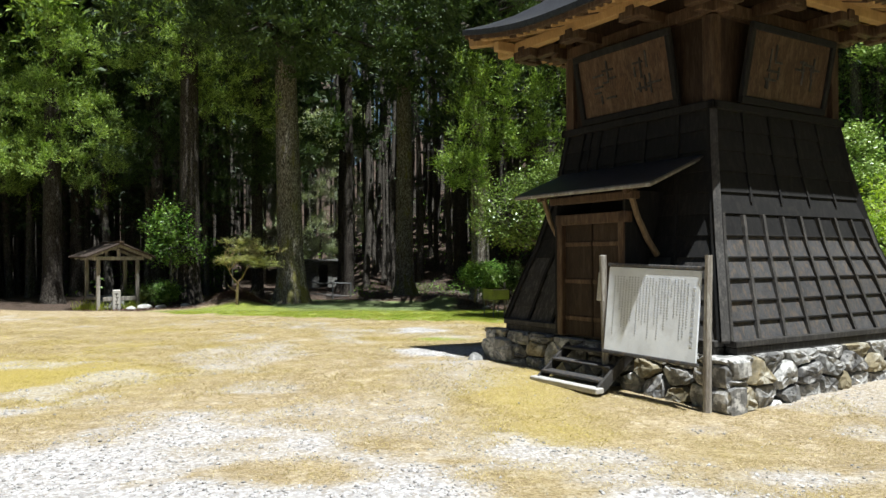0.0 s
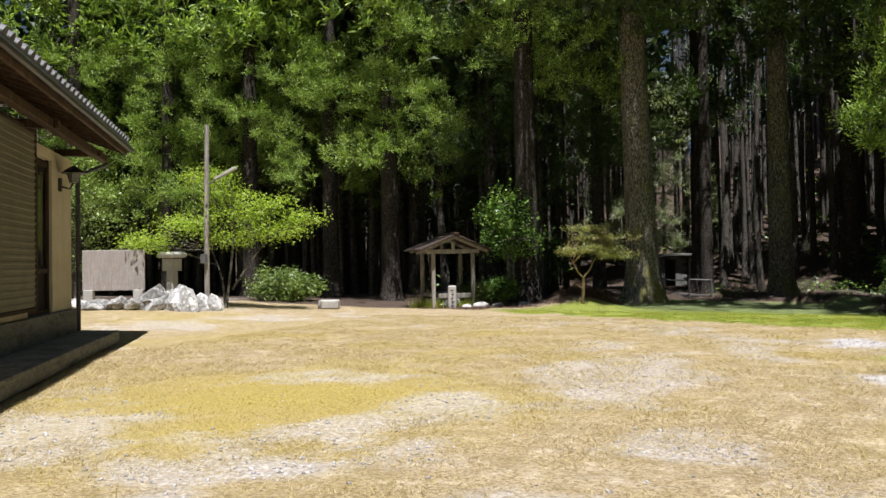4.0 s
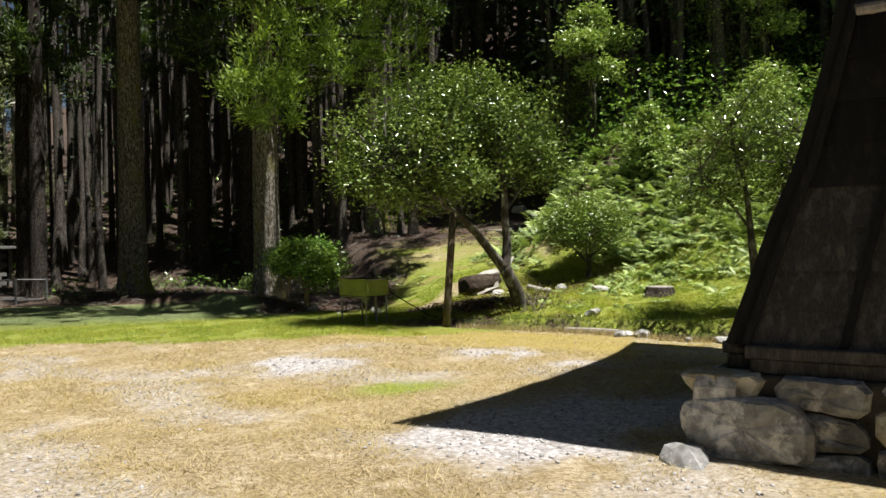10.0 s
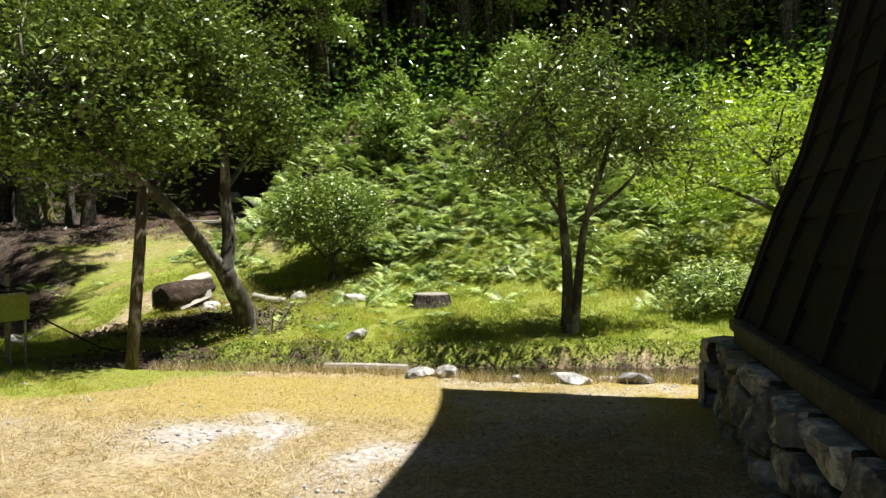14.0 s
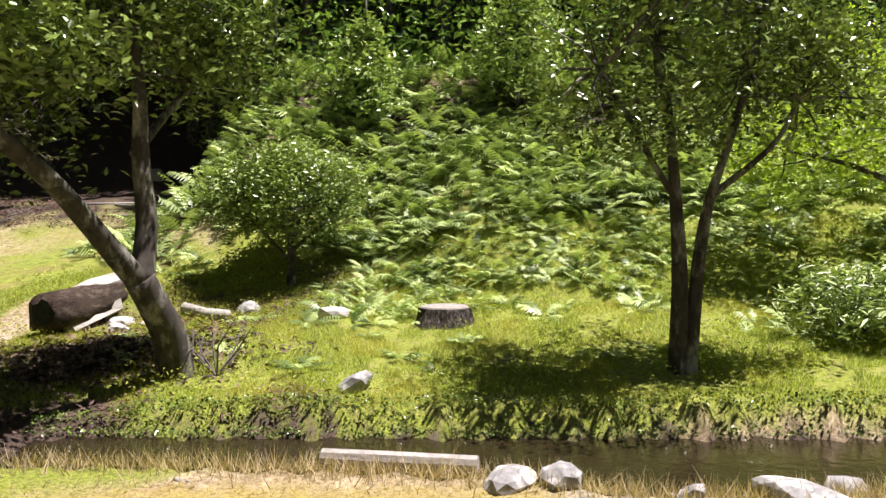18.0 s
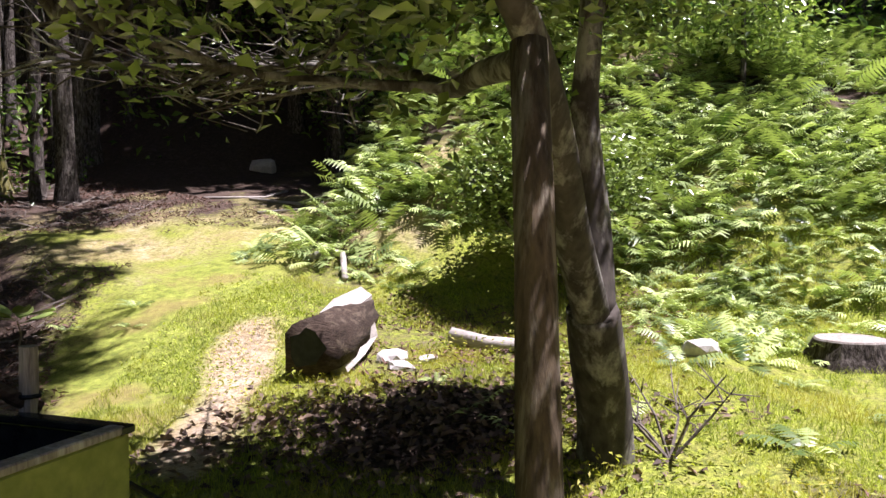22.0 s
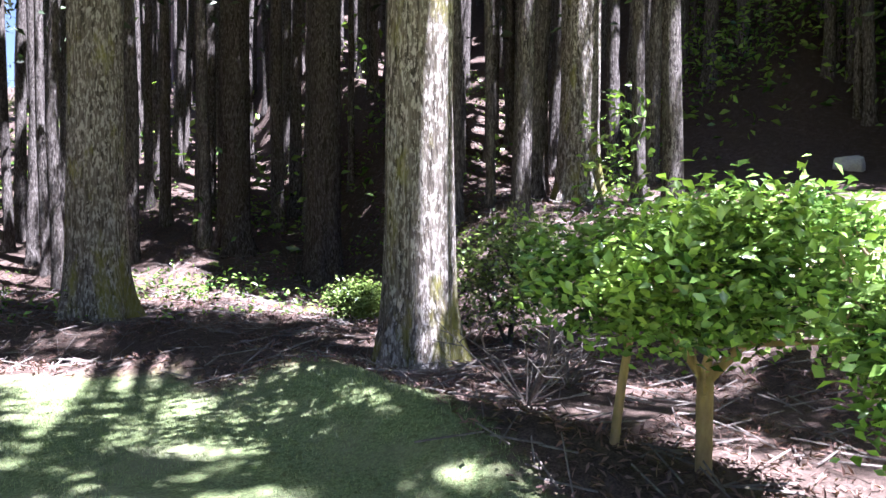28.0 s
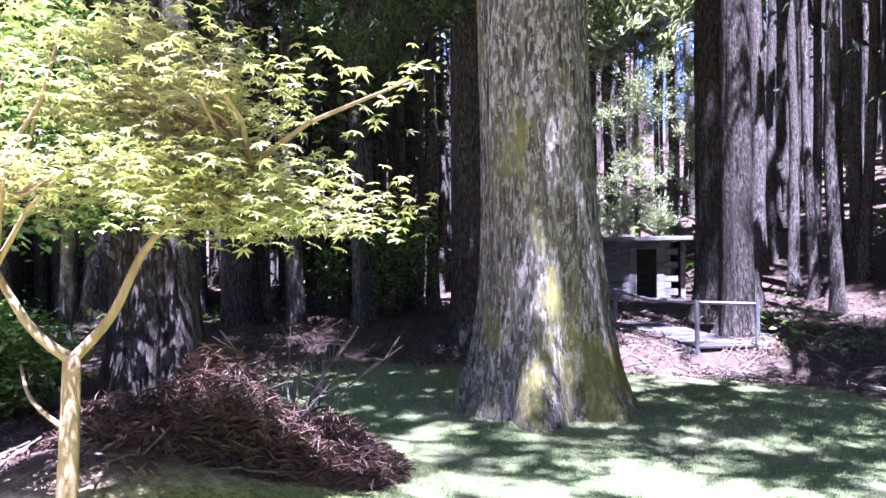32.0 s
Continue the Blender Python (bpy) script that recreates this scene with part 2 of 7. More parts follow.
def box(cx, cy, cz, sx, sy, sz, m=None, bevel=None):
    """A box with chamfered edges about its centre."""
    b = bevel if bevel is not None else min(0.012, 0.2 * min(sx, sy, sz))
    hx, hy, hz = sx / 2, sy / 2, sz / 2
    vs, idx = [], {}
    for i in (-1, 1):
        for j in (-1, 1):
            for k in (-1, 1):
                for a in range(3):
                    p = [i * (hx - b), j * (hy - b), k * (hz - b)]
                    p[a] = (i, j, k)[a] * (hx, hy, hz)[a]
                    idx[i, j, k, a] = len(vs)
                    vs.append(Vector(p))
    fs = []
    for a in range(3):
        u, w = (a + 1) % 3, (a + 2) % 3
        for s in (-1, 1):
            quad = []
            for du, dw in ((-1, -1), (1, -1), (1, 1), (-1, 1)):
                key = [0, 0, 0]
                key[a], key[u], key[w] = s, du, dw
                quad.append(idx[(*key, a)])
            fs.append(quad if s > 0 else quad[::-1])
    for a in range(3):
        u, w = (a + 1) % 3, (a + 2) % 3
        for su in (-1, 1):
            for sw in (-1, 1):
                k0, k1 = [0, 0, 0], [0, 0, 0]
                k0[a], k0[u], k0[w] = -1, su, sw
                k1[a], k1[u], k1[w] = 1, su, sw
                q = [idx[(*k0, u)], idx[(*k1, u)], idx[(*k1, w)], idx[(*k0, w)]]
                fs.append(q if su * sw > 0 else q[::-1])
    for i in (-1, 1):
        for j in (-1, 1):
            for k in (-1, 1):
                q = [idx[i, j, k, a] for a in range(3)]
                fs.append(q if i * j * k > 0 else q[::-1])
    mm = m or Matrix.Identity(4)
    return [mm @ (v + Vector((cx, cy, cz))) for v in vs], fs


def beam(p, q, w, h, up=(0, 0, 1), bevel=None):
    """A bar from p to q, w wide and h high."""
    p, q = Vector(p), Vector(q)
    d = (q - p)
    x = d.normalized()
    y = Vector(up).cross(x)
    y = y.normalized() if y.length > 1e-4 else Vector((0, 1, 0))
    z = x.cross(y)
    m = Matrix((x, y, z)).transposed().to_4x4()
    m.translation = (p + q) / 2
    return box(0, 0, 0, d.length, w, h, m, bevel)


def tube(points, radii, n=10, lump=0.0, seed=0, caps=True):
    """A tapered tube along points."""
    pts = [Vector(p) for p in points]
    vs, fs = [], []
    x = Vector((1, 0, 0))
    for i, p in enumerate(pts):
        d = (pts[min(i + 1, len(pts) - 1)] - pts[max(i - 1, 0)]).normalized()
        x = (x - d * x.dot(d))
        x = x.normalized() if x.length > 1e-3 else d.orthogonal().normalized()
        y = d.cross(x)
        for k in range(n):
            a = 2 * math.pi * k / n
            r = radii[i]
            if lump:
                r *= 1 + lump * noise.noise((p.x * 1.3 + math.cos(a) * 2 + seed, p.y * 1.3 + math.sin(a) * 2, p.z * 0.9))
            vs.append(p + (x * math.cos(a) + y * math.sin(a)) * r)
    for i in range(len(pts) - 1):
        for k in range(n):
            a, b = i * n + k, i * n + (k + 1) % n
            fs.append((a, b, b + n, a + n))
    if caps:
        fs.append(tuple(range(n))[::-1])
        fs.append(tuple(range((len(pts) - 1) * n, len(pts) * n)))
    return vs, fs


_bm = bmesh.new()
bmesh.ops.create_icosphere(_bm, subdivisions=2, radius=1)
ICO2 = ([v.co.copy() for v in _bm.verts], [[v.index for v in f.verts] for f in _bm.faces])
_bm.free()


def rock(sx, sy, sz, seed, rough=0.25, square=0.4):
    """A broken stone, flattened into facets, about its centre."""
    rnd = random.Random(seed)
    cuts = []
    for _ in range(9):
        d = Vector((rnd.uniform(-1, 1), rnd.uniform(-1, 1), rnd.uniform(-1, 1))).normalized()
        cuts.append((d, rnd.uniform(0.62, 0.85)))
    vs = []
    for v in ICO2[0]:
        p = v.copy()
        big = max(abs(c) for c in p)
        p = p.lerp(p / big * 0.85, square)
        for d, t in cuts:
            e = p.dot(d) - t
            if e > 0:
                p -= d * e * 0.9
        p *= 1 + rough * 0.4 * noise.noise(v * 2.1 + Vector((seed * 3.7, seed, 0)))
        vs.append(Vector((p.x * sx * 0.6, p.y * sy * 0.6, p.z * sz * 0.6)))
    return vs, ICO2[1]


def moved(g, m):
    return [m @ Vector(v) for v in g[0]], g[1]


def smooth01(a, b, x):
    t = np.clip((x - a) / (b - a), 0, 1)
    return t * t * (3 - 2 * t)


def leaf_cards(centres, size, rng, aspect=0.5, fold=0.25, droop=0.0, up=0.35, outward=None, along=None):
    """Leaves of two facets, one at each centre, turned at random."""
    n = len(centres)
    d = rng.normal(size=(n, 3))
    d[:, 2] = d[:, 2] * 0.5 - droop
    if along is not None:
        d = along + d * 0.32
    d /= np.linalg.norm(d, axis=1)[:, None]
    nrm = rng.normal(size=(n, 3))
    nrm[:, 2] = np.abs(nrm[:, 2]) + up
    if outward is not None:
        nrm = nrm * 0.45 + outward * 1.3
    side = np.cross(d, nrm)
    side /= np.linalg.norm(side, axis=1)[:, None] + 1e-9
    nr = np.cross(side, d)
    s = (size * rng.uniform(0.65, 1.25, n))[:, None]
    a = centres - d * s * 0.5
    b = centres + d * s * 0.5
    l = centres + side * s * aspect * 0.5 + nr * s * fold * 0.5 - d * s * 0.05
    r = centres - side * s * aspect * 0.5 + nr * s * fold * 0.5 - d * s * 0.05
    v = np.stack([a, r, b, l], 1).reshape(-1, 3)
    i = np.arange(n)[:, None] * 4
    f = np.concatenate([i + [0, 1, 2], i + [0, 2, 3]], 1).reshape(-1, 3)
    return v, f


def star_leaves(centres, size, rng, up=1.5):
    """Leaves of five pointed lobes, one at each centre, mostly facing up."""
    n = len(centres)
    nrm = rng.normal(size=(n, 3)) * 0.5
    nrm[:, 2] = np.abs(nrm[:, 2]) + up
    nrm /= np.linalg.norm(nrm, axis=1)[:, None]
    d = rng.normal(size=(n, 3))
    d -= nrm * np.sum(d * nrm, 1)[:, None]
    d /= np.linalg.norm(d, axis=1)[:, None]
    e = np.cross(nrm, d)
    s = (size * rng.uniform(0.6, 1.2, n))[:, None]
    vs, fs = [centres[:, None]], []
    for k, (ang, ln) in enumerate(((-1.9, 0.55), (-0.9, 0.85), (0.0, 1.0), (0.9, 0.85), (1.9, 0.55))):
        for da, fr in ((-0.3, 0.45), (0.0, 1.0), (0.3, 0.45)):
            q = centres + (d * math.cos(ang + da) + e * math.sin(ang + da)) * s * ln * fr * 0.6 - nrm * s * 0.12 * (fr == 1.0)
            vs.append(q[:, None])
        o = 1 + 3 * k
        fs += [(0, o, o + 1), (0, o + 1, o + 2)]
    v = np.concatenate(vs, 1).reshape(-1, 3)
    f = (np.array(fs)[None] + (np.arange(n) * 16)[:, None, None]).reshape(-1, 3)
    return v, f


def np_join(parts):
    vs, fs, o = [], [], 0
    for v, f in parts:
        vs.append(v)
        fs.append(f + o)
        o += len(v)
    return np.concatenate(vs), np.concatenate(fs)


# ---- ground ----
STREAM_N = (0.8, 0.6)      # across the stream, uphill


def hash_noise(x, y, s, seed=0):
    """Smooth value noise on arrays, cell size s."""
    x, y = x / s + seed * 17.3, y / s - seed * 9.1
    xi, yi = np.floor(x), np.floor(y)
    fx, fy = x - xi, y - yi
    fx, fy = fx * fx * (3 - 2 * fx), fy * fy * (3 - 2 * fy)

    def h(a, b):
        t = np.sin(a * 127.1 + b * 311.7 + seed * 74.7) * 43758.5453
        return t - np.floor(t)
    return (h(xi, yi) * (1 - fx) + h(xi + 1, yi) * fx) * (1 - fy) + (h(xi, yi + 1) * (1 - fx) + h(xi + 1, yi + 1) * fx) * fy


def fractal(x, y, s, seed=0, octaves=4):
    r, a, t = 0, 1.0, 0
    for k in range(octaves):
        r = r + a * hash_noise(x, y, s / 2 ** k, seed + k)
        t += a
        a *= 0.55
    return r / t


def near_edge(v):
    """Where the near side of the stream lies, across, along its course."""
    return np.interp(v, [-17, -14, -12.5], [-0.15, -0.35, -0.72])


def ground_z(x, y):
    x, y = np.asarray(x, float), np.asarray(y, float)
    u = 0.8 * x + 0.6 * y - 16.5
    v = 0.6 * x - 0.8 * y
    # the valley that the path climbs
    hill = np.interp(u, [0.7, 0.86, 1.5, 2, 4, 6, 8, 11.4, 15, 25, 60], [0, 0.08, 0.13, 0.2, 0.42, 0.85, 1.25, 2.0, 2.7, 6.0, 22])
    side = smooth01(3.0, 5.7, x + 0.25 * np.maximum(0, 27 - y))
    side = np.maximum(side, smooth01(-17.5, -15.5, v) * (u > 0))
    z = hill * side
    # fern slope on the right of the path
    near = smooth01(-15.5, -12.5, v)
    fern = smooth01(-19.7, -17.3, v) * np.maximum(0, u - 6.55 + 1.95 * near) * (0.50 - 0.14 * near)
    z = z + np.minimum(fern, 1.3 + 0.5 * fern)
    # shelf on which the small tree stands
    z = z - 0.30 * np.exp(-(((x - 7.8) / 1.6) ** 2 + ((y - 26.4) / 1.1) ** 2))
    # dark bank beyond the path, and the wooded hill behind
    z = z + smooth01(8, 20, x) * smooth01(34, 46, y) * 5.0
    # forest floor, rising far off
    far = np.maximum(0, y - np.interp(x, [-30, -14, -7, -5, 0, 8], [60, 54, 51.5, 47.5, 42.5, 41.0]))
    z = z + np.minimum(far * 0.33, 4.0 + 0.15 * far) * smooth01(-30, -16, x)
    # berm of raked needles along the lawn's edge
    rim = np.interp(y, [28.0, 29.2, 30.3, 31, 32.6, 33.3, 34.3], [0.4, 0.0, -0.5, -0.8, -0.9, -1.8, -3.8])
    z = z + 0.3 * np.exp(-((x - rim - 0.9) / 0.65) ** 2) * smooth01(28.2, 29.4, y) * (1 - smooth01(33.0, 34.2, y))
    r = np.hypot(x + 5, y - 25)
    z = z + np.maximum(0, r - 62) * (0.30 - 0.26 * smooth01(-60, -40, x) * (1 - smooth01(-4, 14, x))) * smooth01(0, 20, y)
    # stream bed
    bed = smooth01(-0.15, 0.2, u - near_edge(v)) * (1 - smooth01(0.74, 0.82, u)) * smooth01(-17.2, -16.2, v)
    z = z - 0.3 * bed
    # hollow with leaf litter between the box and the tree
    z = z - 0.10 * np.exp(-(((x - 3.9) / 0.9) ** 2 + ((y - 23.9) / 0.8) ** 2))
    # ditch along the edge of the wood
    d = y - (36.6 + 0.02 * x) + 0.55 * np.maximum(0, x + 3.5)
    z = z - 0.45 * np.exp(-(d / 0.8) ** 2) * (1 - smooth01(0.5, 2.5, x)) * smooth01(-20, -12, x)
    # yard: falls a little to the tower's near corner, rises to the house and to the start
    z = z - 0.16 * np.exp(-(((x - 3.4) / 2.6) ** 2 + ((y - 9.3) / 2.6) ** 2))
    z = z + 0.14 * (1 - smooth01(0, 6, y)) * (1 - smooth01(1, 5, x)) * (1 - smooth01(-30, -200, y))
    z = z + 0.25 * (1 - smooth01(-21, -14, x)) * smooth01(-5, 10, y) * (1 - smooth01(30, 34, y))
    # needle mound round the maple
    z = z + 0.42 * np.exp(-(((x + 8.0) / 1.2) ** 2 + ((y - 28.8) / 0.9) ** 2))
    # unevenness
    wild = smooth01(0.2, 2, u) * side + smooth01(31, 36, y)
    z = z + (fractal(x, y, 1.7, 3) - 0.5) * (0.05 + 0.22 * np.clip(wild, 0, 1)) + (fractal(x, y, 0.5, 9, 2) - 0.5) * 0.03
    return z


def gz(x, y):
    return float(ground_z(np.array([x]), np.array([y]))[0])


def spaced(edges):
    out = []
    for a, b, s in edges:
        out.append(np.arange(a, b, s))
    return np.concatenate(out + [[edges[-1][1]]])


GX = spaced([(-400, -100, 25), (-100, -40, 4), (-40, -15, 0.6), (-15, 14, 0.2), (14, 26, 0.5), (26, 100, 5), (100, 400, 25)])
GY = spaced([(-300, -40, 20), (-40, -4, 2), (-4, 36, 0.2), (36, 56, 0.5), (56, 120, 4), (120, 400, 20)])
gx, gy = np.meshgrid(GX, GY, indexing="ij")
gzz = ground_z(gx, gy)
nx, ny = gx.shape
gi = np.arange(nx * ny).reshape(nx, ny)
gf = np.stack([gi[:-1, :-1], gi[1:, :-1], gi[1:, 1:], gi[:-1, 1:]], -1).reshape(-1, 4)


def yard_gold(x, y):
    """Share of golden moss and yellowed grass in the yard."""
    n = fractal(x, y, 1.3, 44)
    g = 0.62 * np.exp(-(((x + 7.2) / 3.2) ** 2 + ((y - 11.2) / 3.2) ** 2)) + 0.6 * np.exp(-(((x - 1.2) / 1.3) ** 2 + ((y - 10.5) / 4) ** 2)) + 0.22 * smooth01(0.52, 0.68, fractal(x, y, 4.0, 41)) + 0.38 * smooth01(-4.0, -1.6, 0.8 * x + 0.6 * y - 16.5) * smooth01(10, 14, y) + 0.22 * smooth01(14, 18, y)
    return np.clip(g * (0.45 + 1.1 * n), 0, 1) * (1 - smooth01(-0.9, -0.6, 0.8 * x + 0.6 * y - 16.5)) * (1 - smooth01(22, 25, y))


def shade_lawn(x, y):
    """Share of the dull mossy lawn before the wood."""
    return smooth01(26.6, 28.2, y + 0.25 * x) * (1 - smooth01(1.0, 2.2, x)) * smooth01(-14, -10, x)


def ground_zones(x, y):
    """Shares of gravel, lush grass, forest litter and moss, by place."""
    u = 0.8 * x + 0.6 * y - 16.5
    v = 0.6 * x - 0.8 * y
    n1 = fractal(x, y, 3.0, 21)
    n2 = fractal(x, y, 1.1, 31)
    yard = (1 - smooth01(-0.15, 0.1, u - near_edge(v)))
    # gravel worn through the grass
    tri = smooth01(0.52, 0.62, n1 * 0.55 + n2 * 0.45)
    fore = np.exp(-(((x + 2.0) / 4.2) ** 2 + ((y - 5.6) / 2.0) ** 2))
    def blot(cx, cy, ax, ay, along, across):
        p_, q_ = (x - cx) * ax + (y - cy) * ay, (x - cx) * ay - (y - cy) * ax
        return np.exp(-((p_ / along) ** 2 + (q_ / across) ** 2))
    mid = blot(-0.6, 16.0, -0.41, 0.91, 1.9, 0.6) + blot(1.2, 15.8, 1, 0, 1.3, 0.9) + blot(2.1, 19.1, -0.45, 0.9, 1.3, 0.5)
    patch = blot(-0.83, 20.1, 1, 0, 0.9, 0.6) + 0.6 * blot(-2.8, 9.5, 1, 0, 2.2, 1.0)
    near_tower = np.exp(-(((x - 0.2) / 1.0) ** 2 + ((y - 12.2) / 3.0) ** 2)) * 0.55
    gravel = np.clip(tri * 0.5 + (fore * 1.45 + mid * 1.1 + 0.9 * patch + 0.8 * near_tower) * smooth01(0.3, 0.52, n2), 0, 1) * yard
    gravel = gravel * (1 - smooth01(21.5, 23, y + 0.3 * x))
    # lush grass: strip before the wood, bank beyond the stream, tinges in the yard
    edge = smooth01(22.2, 23.6, y + 0.4 * x + (n2 - 0.5) * 1.6) * smooth01(-13, -8, x) * (1 - smooth01(30.6, 33.5, y + (n2 - 0.5) * 2 + 0.5 * x))
    bank = smooth01(0.74, 0.88, u) * smooth01(2.8, 4.2, x) * (1 - 0.55 * smooth01(2.5, 4.5, u + 2 * n2))
    rim = np.interp(y, [28.0, 29.2, 30.3, 31, 32.6, 33.3, 34.3], [0.4, 0.0, -0.5, -0.8, -0.9, -1.8, -3.8])
    wood_lawn = smooth01(28.5, 29.5, y) * (1 - smooth01(34.0, 35.0, y + (n2 - 0.5))) * smooth01(-8.2, -7.0, x - (n2 - 0.5)) * (1 - smooth01(-0.25, 0.35, x - rim + (n2 - 0.5) * 0.8))
    tinge = smooth01(0.5, 0.7, fractal(x, y, 4.0, 41)) * 0.15
    wood_lawn, edge = (q * (1 - smooth01(-0.1, 0.5, 1.5 * np.exp(-(((x + 9.0) / 2.0) ** 2 + ((y - 29.6) / 1.7) ** 2)) - 0.35)) for q in (wood_lawn, edge))
    tinge = np.maximum(tinge, 0.8 * np.exp(-(((x + 0.1) / 0.9) ** 2 + ((y - 17.8) / 0.5) ** 2)))
    lush = np.clip(np.maximum.reduce([edge, bank * 0.9, wood_lawn, tinge * yard]), 0, 1)
    # litter of the wood
    litter = np.maximum(smooth01(28.3, 30.0, y + (n2 - 0.5) * 2 - 0.1 * x) * (1 - smooth01(4.0, 5.5, x - 0.1 * (y - 28))) * (1 - wood_lawn) * (1 - edge * 0.9), smooth01(33, 37, y))
    litter = np.maximum(litter, np.exp(-(((x - 3.4) / 1.3) ** 2 + ((y - 23.9) / 0.75) ** 2)) * 1.3 - 0.2)
    litter = np.maximum(litter, smooth01(27.0, 28.5, y + (n2 - .5) * 2) * smooth01(0.0, 1.0, x) * (1 - smooth01(3.2, 4.4, x - 0.2 * (y - 26) + (n2 - .5))))
    litter = np.maximum(litter, smooth01(9, 11, u) * smooth01(0.4, 0.6, n2))
    litter = np.maximum(litter, 1.5 * np.exp(-(((x + 9.0) / 2.0) ** 2 + ((y - 29.6) / 1.7) ** 2)) - 0.2)
    litter = np.clip(litter, 0, 1)
    # moss of the path
    mid_x = np.interp(y, [24.0, 25.5, 27.3, 29.6, 31, 34.3, 38], [2.6, 3.2, 4.1, 6.0, 7.4, 8.5, 10.5])
    path = np.exp(-(np.abs(x - mid_x + (n1 - 0.5) * 1.6 + (n2 - 0.5)) / 1.3) ** 3) * smooth01(24.4, 25.4, y) * (1 - 0.85 * smooth01(29.0, 32.0, y + 3 * (n2 - 0.5)))
    moss = np.clip(path * 1.15, 0, 1)
    bare = np.exp(-((x - np.interp(y, [25.8, 26.6, 27, 27.8, 28.4], [3.3, 4.0, 4.6, 5.2, 5.7])) / 0.5) ** 2) * smooth01(25.4, 26.0, y) * (1 - smooth01(27.8, 28.4, y)) * smooth01(0.3, 0.5, n2)
    pile = 1.3 * np.exp(-(((x - 4.7) / 1.0) ** 2 + ((y - 25.05) / 0.62) ** 2)) - 0.2
    litter = np.clip(np.maximum(litter * (1 - 0.9 * moss), pile), 0, 1)
    litter = np.clip(np.maximum(litter, smooth01(7.5, 10, u) * (1 - moss) * (0.55 + 0.45 * smooth01(0.4, 0.6, n2))), 0, 1)
    wild = smooth01(23.6, 25, y) * smooth01(1.2, 2.6, x)
    lush = np.maximum(lush, wild * (0.45 + 0.4 * smooth01(0.35, 0.6, n2)))
    litter = np.maximum(litter, 0.55 * bank * smooth01(0.55, 0.63, fractal(x, y, 1.3, 71)))
    litter = np.maximum(litter, 0.8 * wild * (1 - moss) * smooth01(0.38, 0.55, n1) * (1 - bank))
    gravel = np.maximum(gravel, 0.22 * bare)
    moss, lush, litter = moss * (1 - 0.95 * bare), lush * (1 - 0.95 * bare), litter * (1 - bare)
    bedm = smooth01(-0.08, 0.15, u - near_edge(v)) * (1 - smooth01(0.74, 0.86, u)) * smooth01(-17.2, -16.2, v)
    litter = np.maximum(litter, bedm * 0.8)
    return gravel, lush, litter, moss


zones = ground_zones(gx, gy)
gm, gn, gl, gp = node_mat("yard_ground")
gc = gn.new("ShaderNodeTexCoord").outputs["Object"]
za = gn.new("ShaderNodeVertexColor")
za.layer_name = "zones"
sep = gn.new("ShaderNodeSeparateColor")
gl.new(za.outputs[0], sep.inputs[0])
n_f, n_m, n_b = noise_tex(gn, gl, gc, 60, 8, 0.7), noise_tex(gn, gl, gc, 9, 6, 0.65), noise_tex(gn, gl, gc, 0.9, 5)
vor = gn.new("ShaderNodeTexVoronoi")
vor.inputs["Scale"].default_value = 28
gl.new(gc, vor.inputs["Vector"])
dry = mix(gn, gl, ramp(gn, gl, n_f, [(0.35, 0.0), (0.65, 1.0)]), (0.33, 0.25, 0.125), (0.62, 0.52, 0.35))
dry = mix(gn, gl, ramp(gn, gl, n_m, [(0.35, 0.0), (0.7, 0.7)]), dry, (0.46, 0.39, 0.27))
dry = mix(gn, gl, ramp(gn, gl, n_b, [(0.45, 0.0), (0.7, 0.6)]), dry, (0.33, 0.255, 0.12))
n_c = noise_tex(gn, gl, gc, 24, 7, 0.75)
dry = mix(gn, gl, ramp(gn, gl, n_c, [(0.47, 0.0), (0.58, 0.85)]), dry, (0.14, 0.105, 0.045))
n_5 = noise_tex(gn, gl, gc, 4.0, 6, 0.7)
dry = mix(gn, gl, ramp(gn, gl, n_5, [(0.5, 0.0), (0.65, 0.5)]), dry, (0.21, 0.16, 0.075))
n_p = noise_tex(gn, gl, gc, 1.7, 9, 0.78)
dry = mix(gn, gl, ramp(gn, gl, n_p, [(0.5, 0.0), (0.6, 0.6)]), dry, (0.24, 0.185, 0.095))
n_q = noise_tex(gn, gl, gc, 2.9, 9, 0.8)
dry = mix(gn, gl, ramp(gn, gl, n_q, [(0.52, 0.0), (0.63, 0.7)]), dry, (0.66, 0.58, 0.44))
n_v = noise_tex(gn, gl, gc, 190, 4, 0.7)
dry = mix(gn, gl, ramp(gn, gl, n_v, [(0.42, 0.75), (0.5, 0.0)]), dry, (0.19, 0.135, 0.07))
gld = mix(gn, gl, ramp(gn, gl, n_f, [(0.35, 0.0), (0.65, 1.0)]), (0.27, 0.21, 0.05), (0.46, 0.37, 0.13))
peb = mix(gn, gl, ramp(gn, gl, vor.outputs["Color"], [(0.2, 0.0), (0.8, 1.0)]), (0.34, 0.335, 0.345), (0.70, 0.695, 0.72))
peb = mix(gn, gl, ramp(gn, gl, vor.outputs["Distance"], [(0.1, 0.0), (0.6, 0.4)]), peb, (0.26, 0.22, 0.17))
peb = mix(gn, gl, ramp(gn, gl, n_c, [(0.5, 0.0), (0.62, 0.6)]), peb, (0.24, 0.19, 0.12))
grn = mix(gn, gl, ramp(gn, gl, n_f, [(0.35, 0.0), (0.65, 1.0)]), (0.11, 0.15, 0.016), (0.36, 0.42, 0.06))
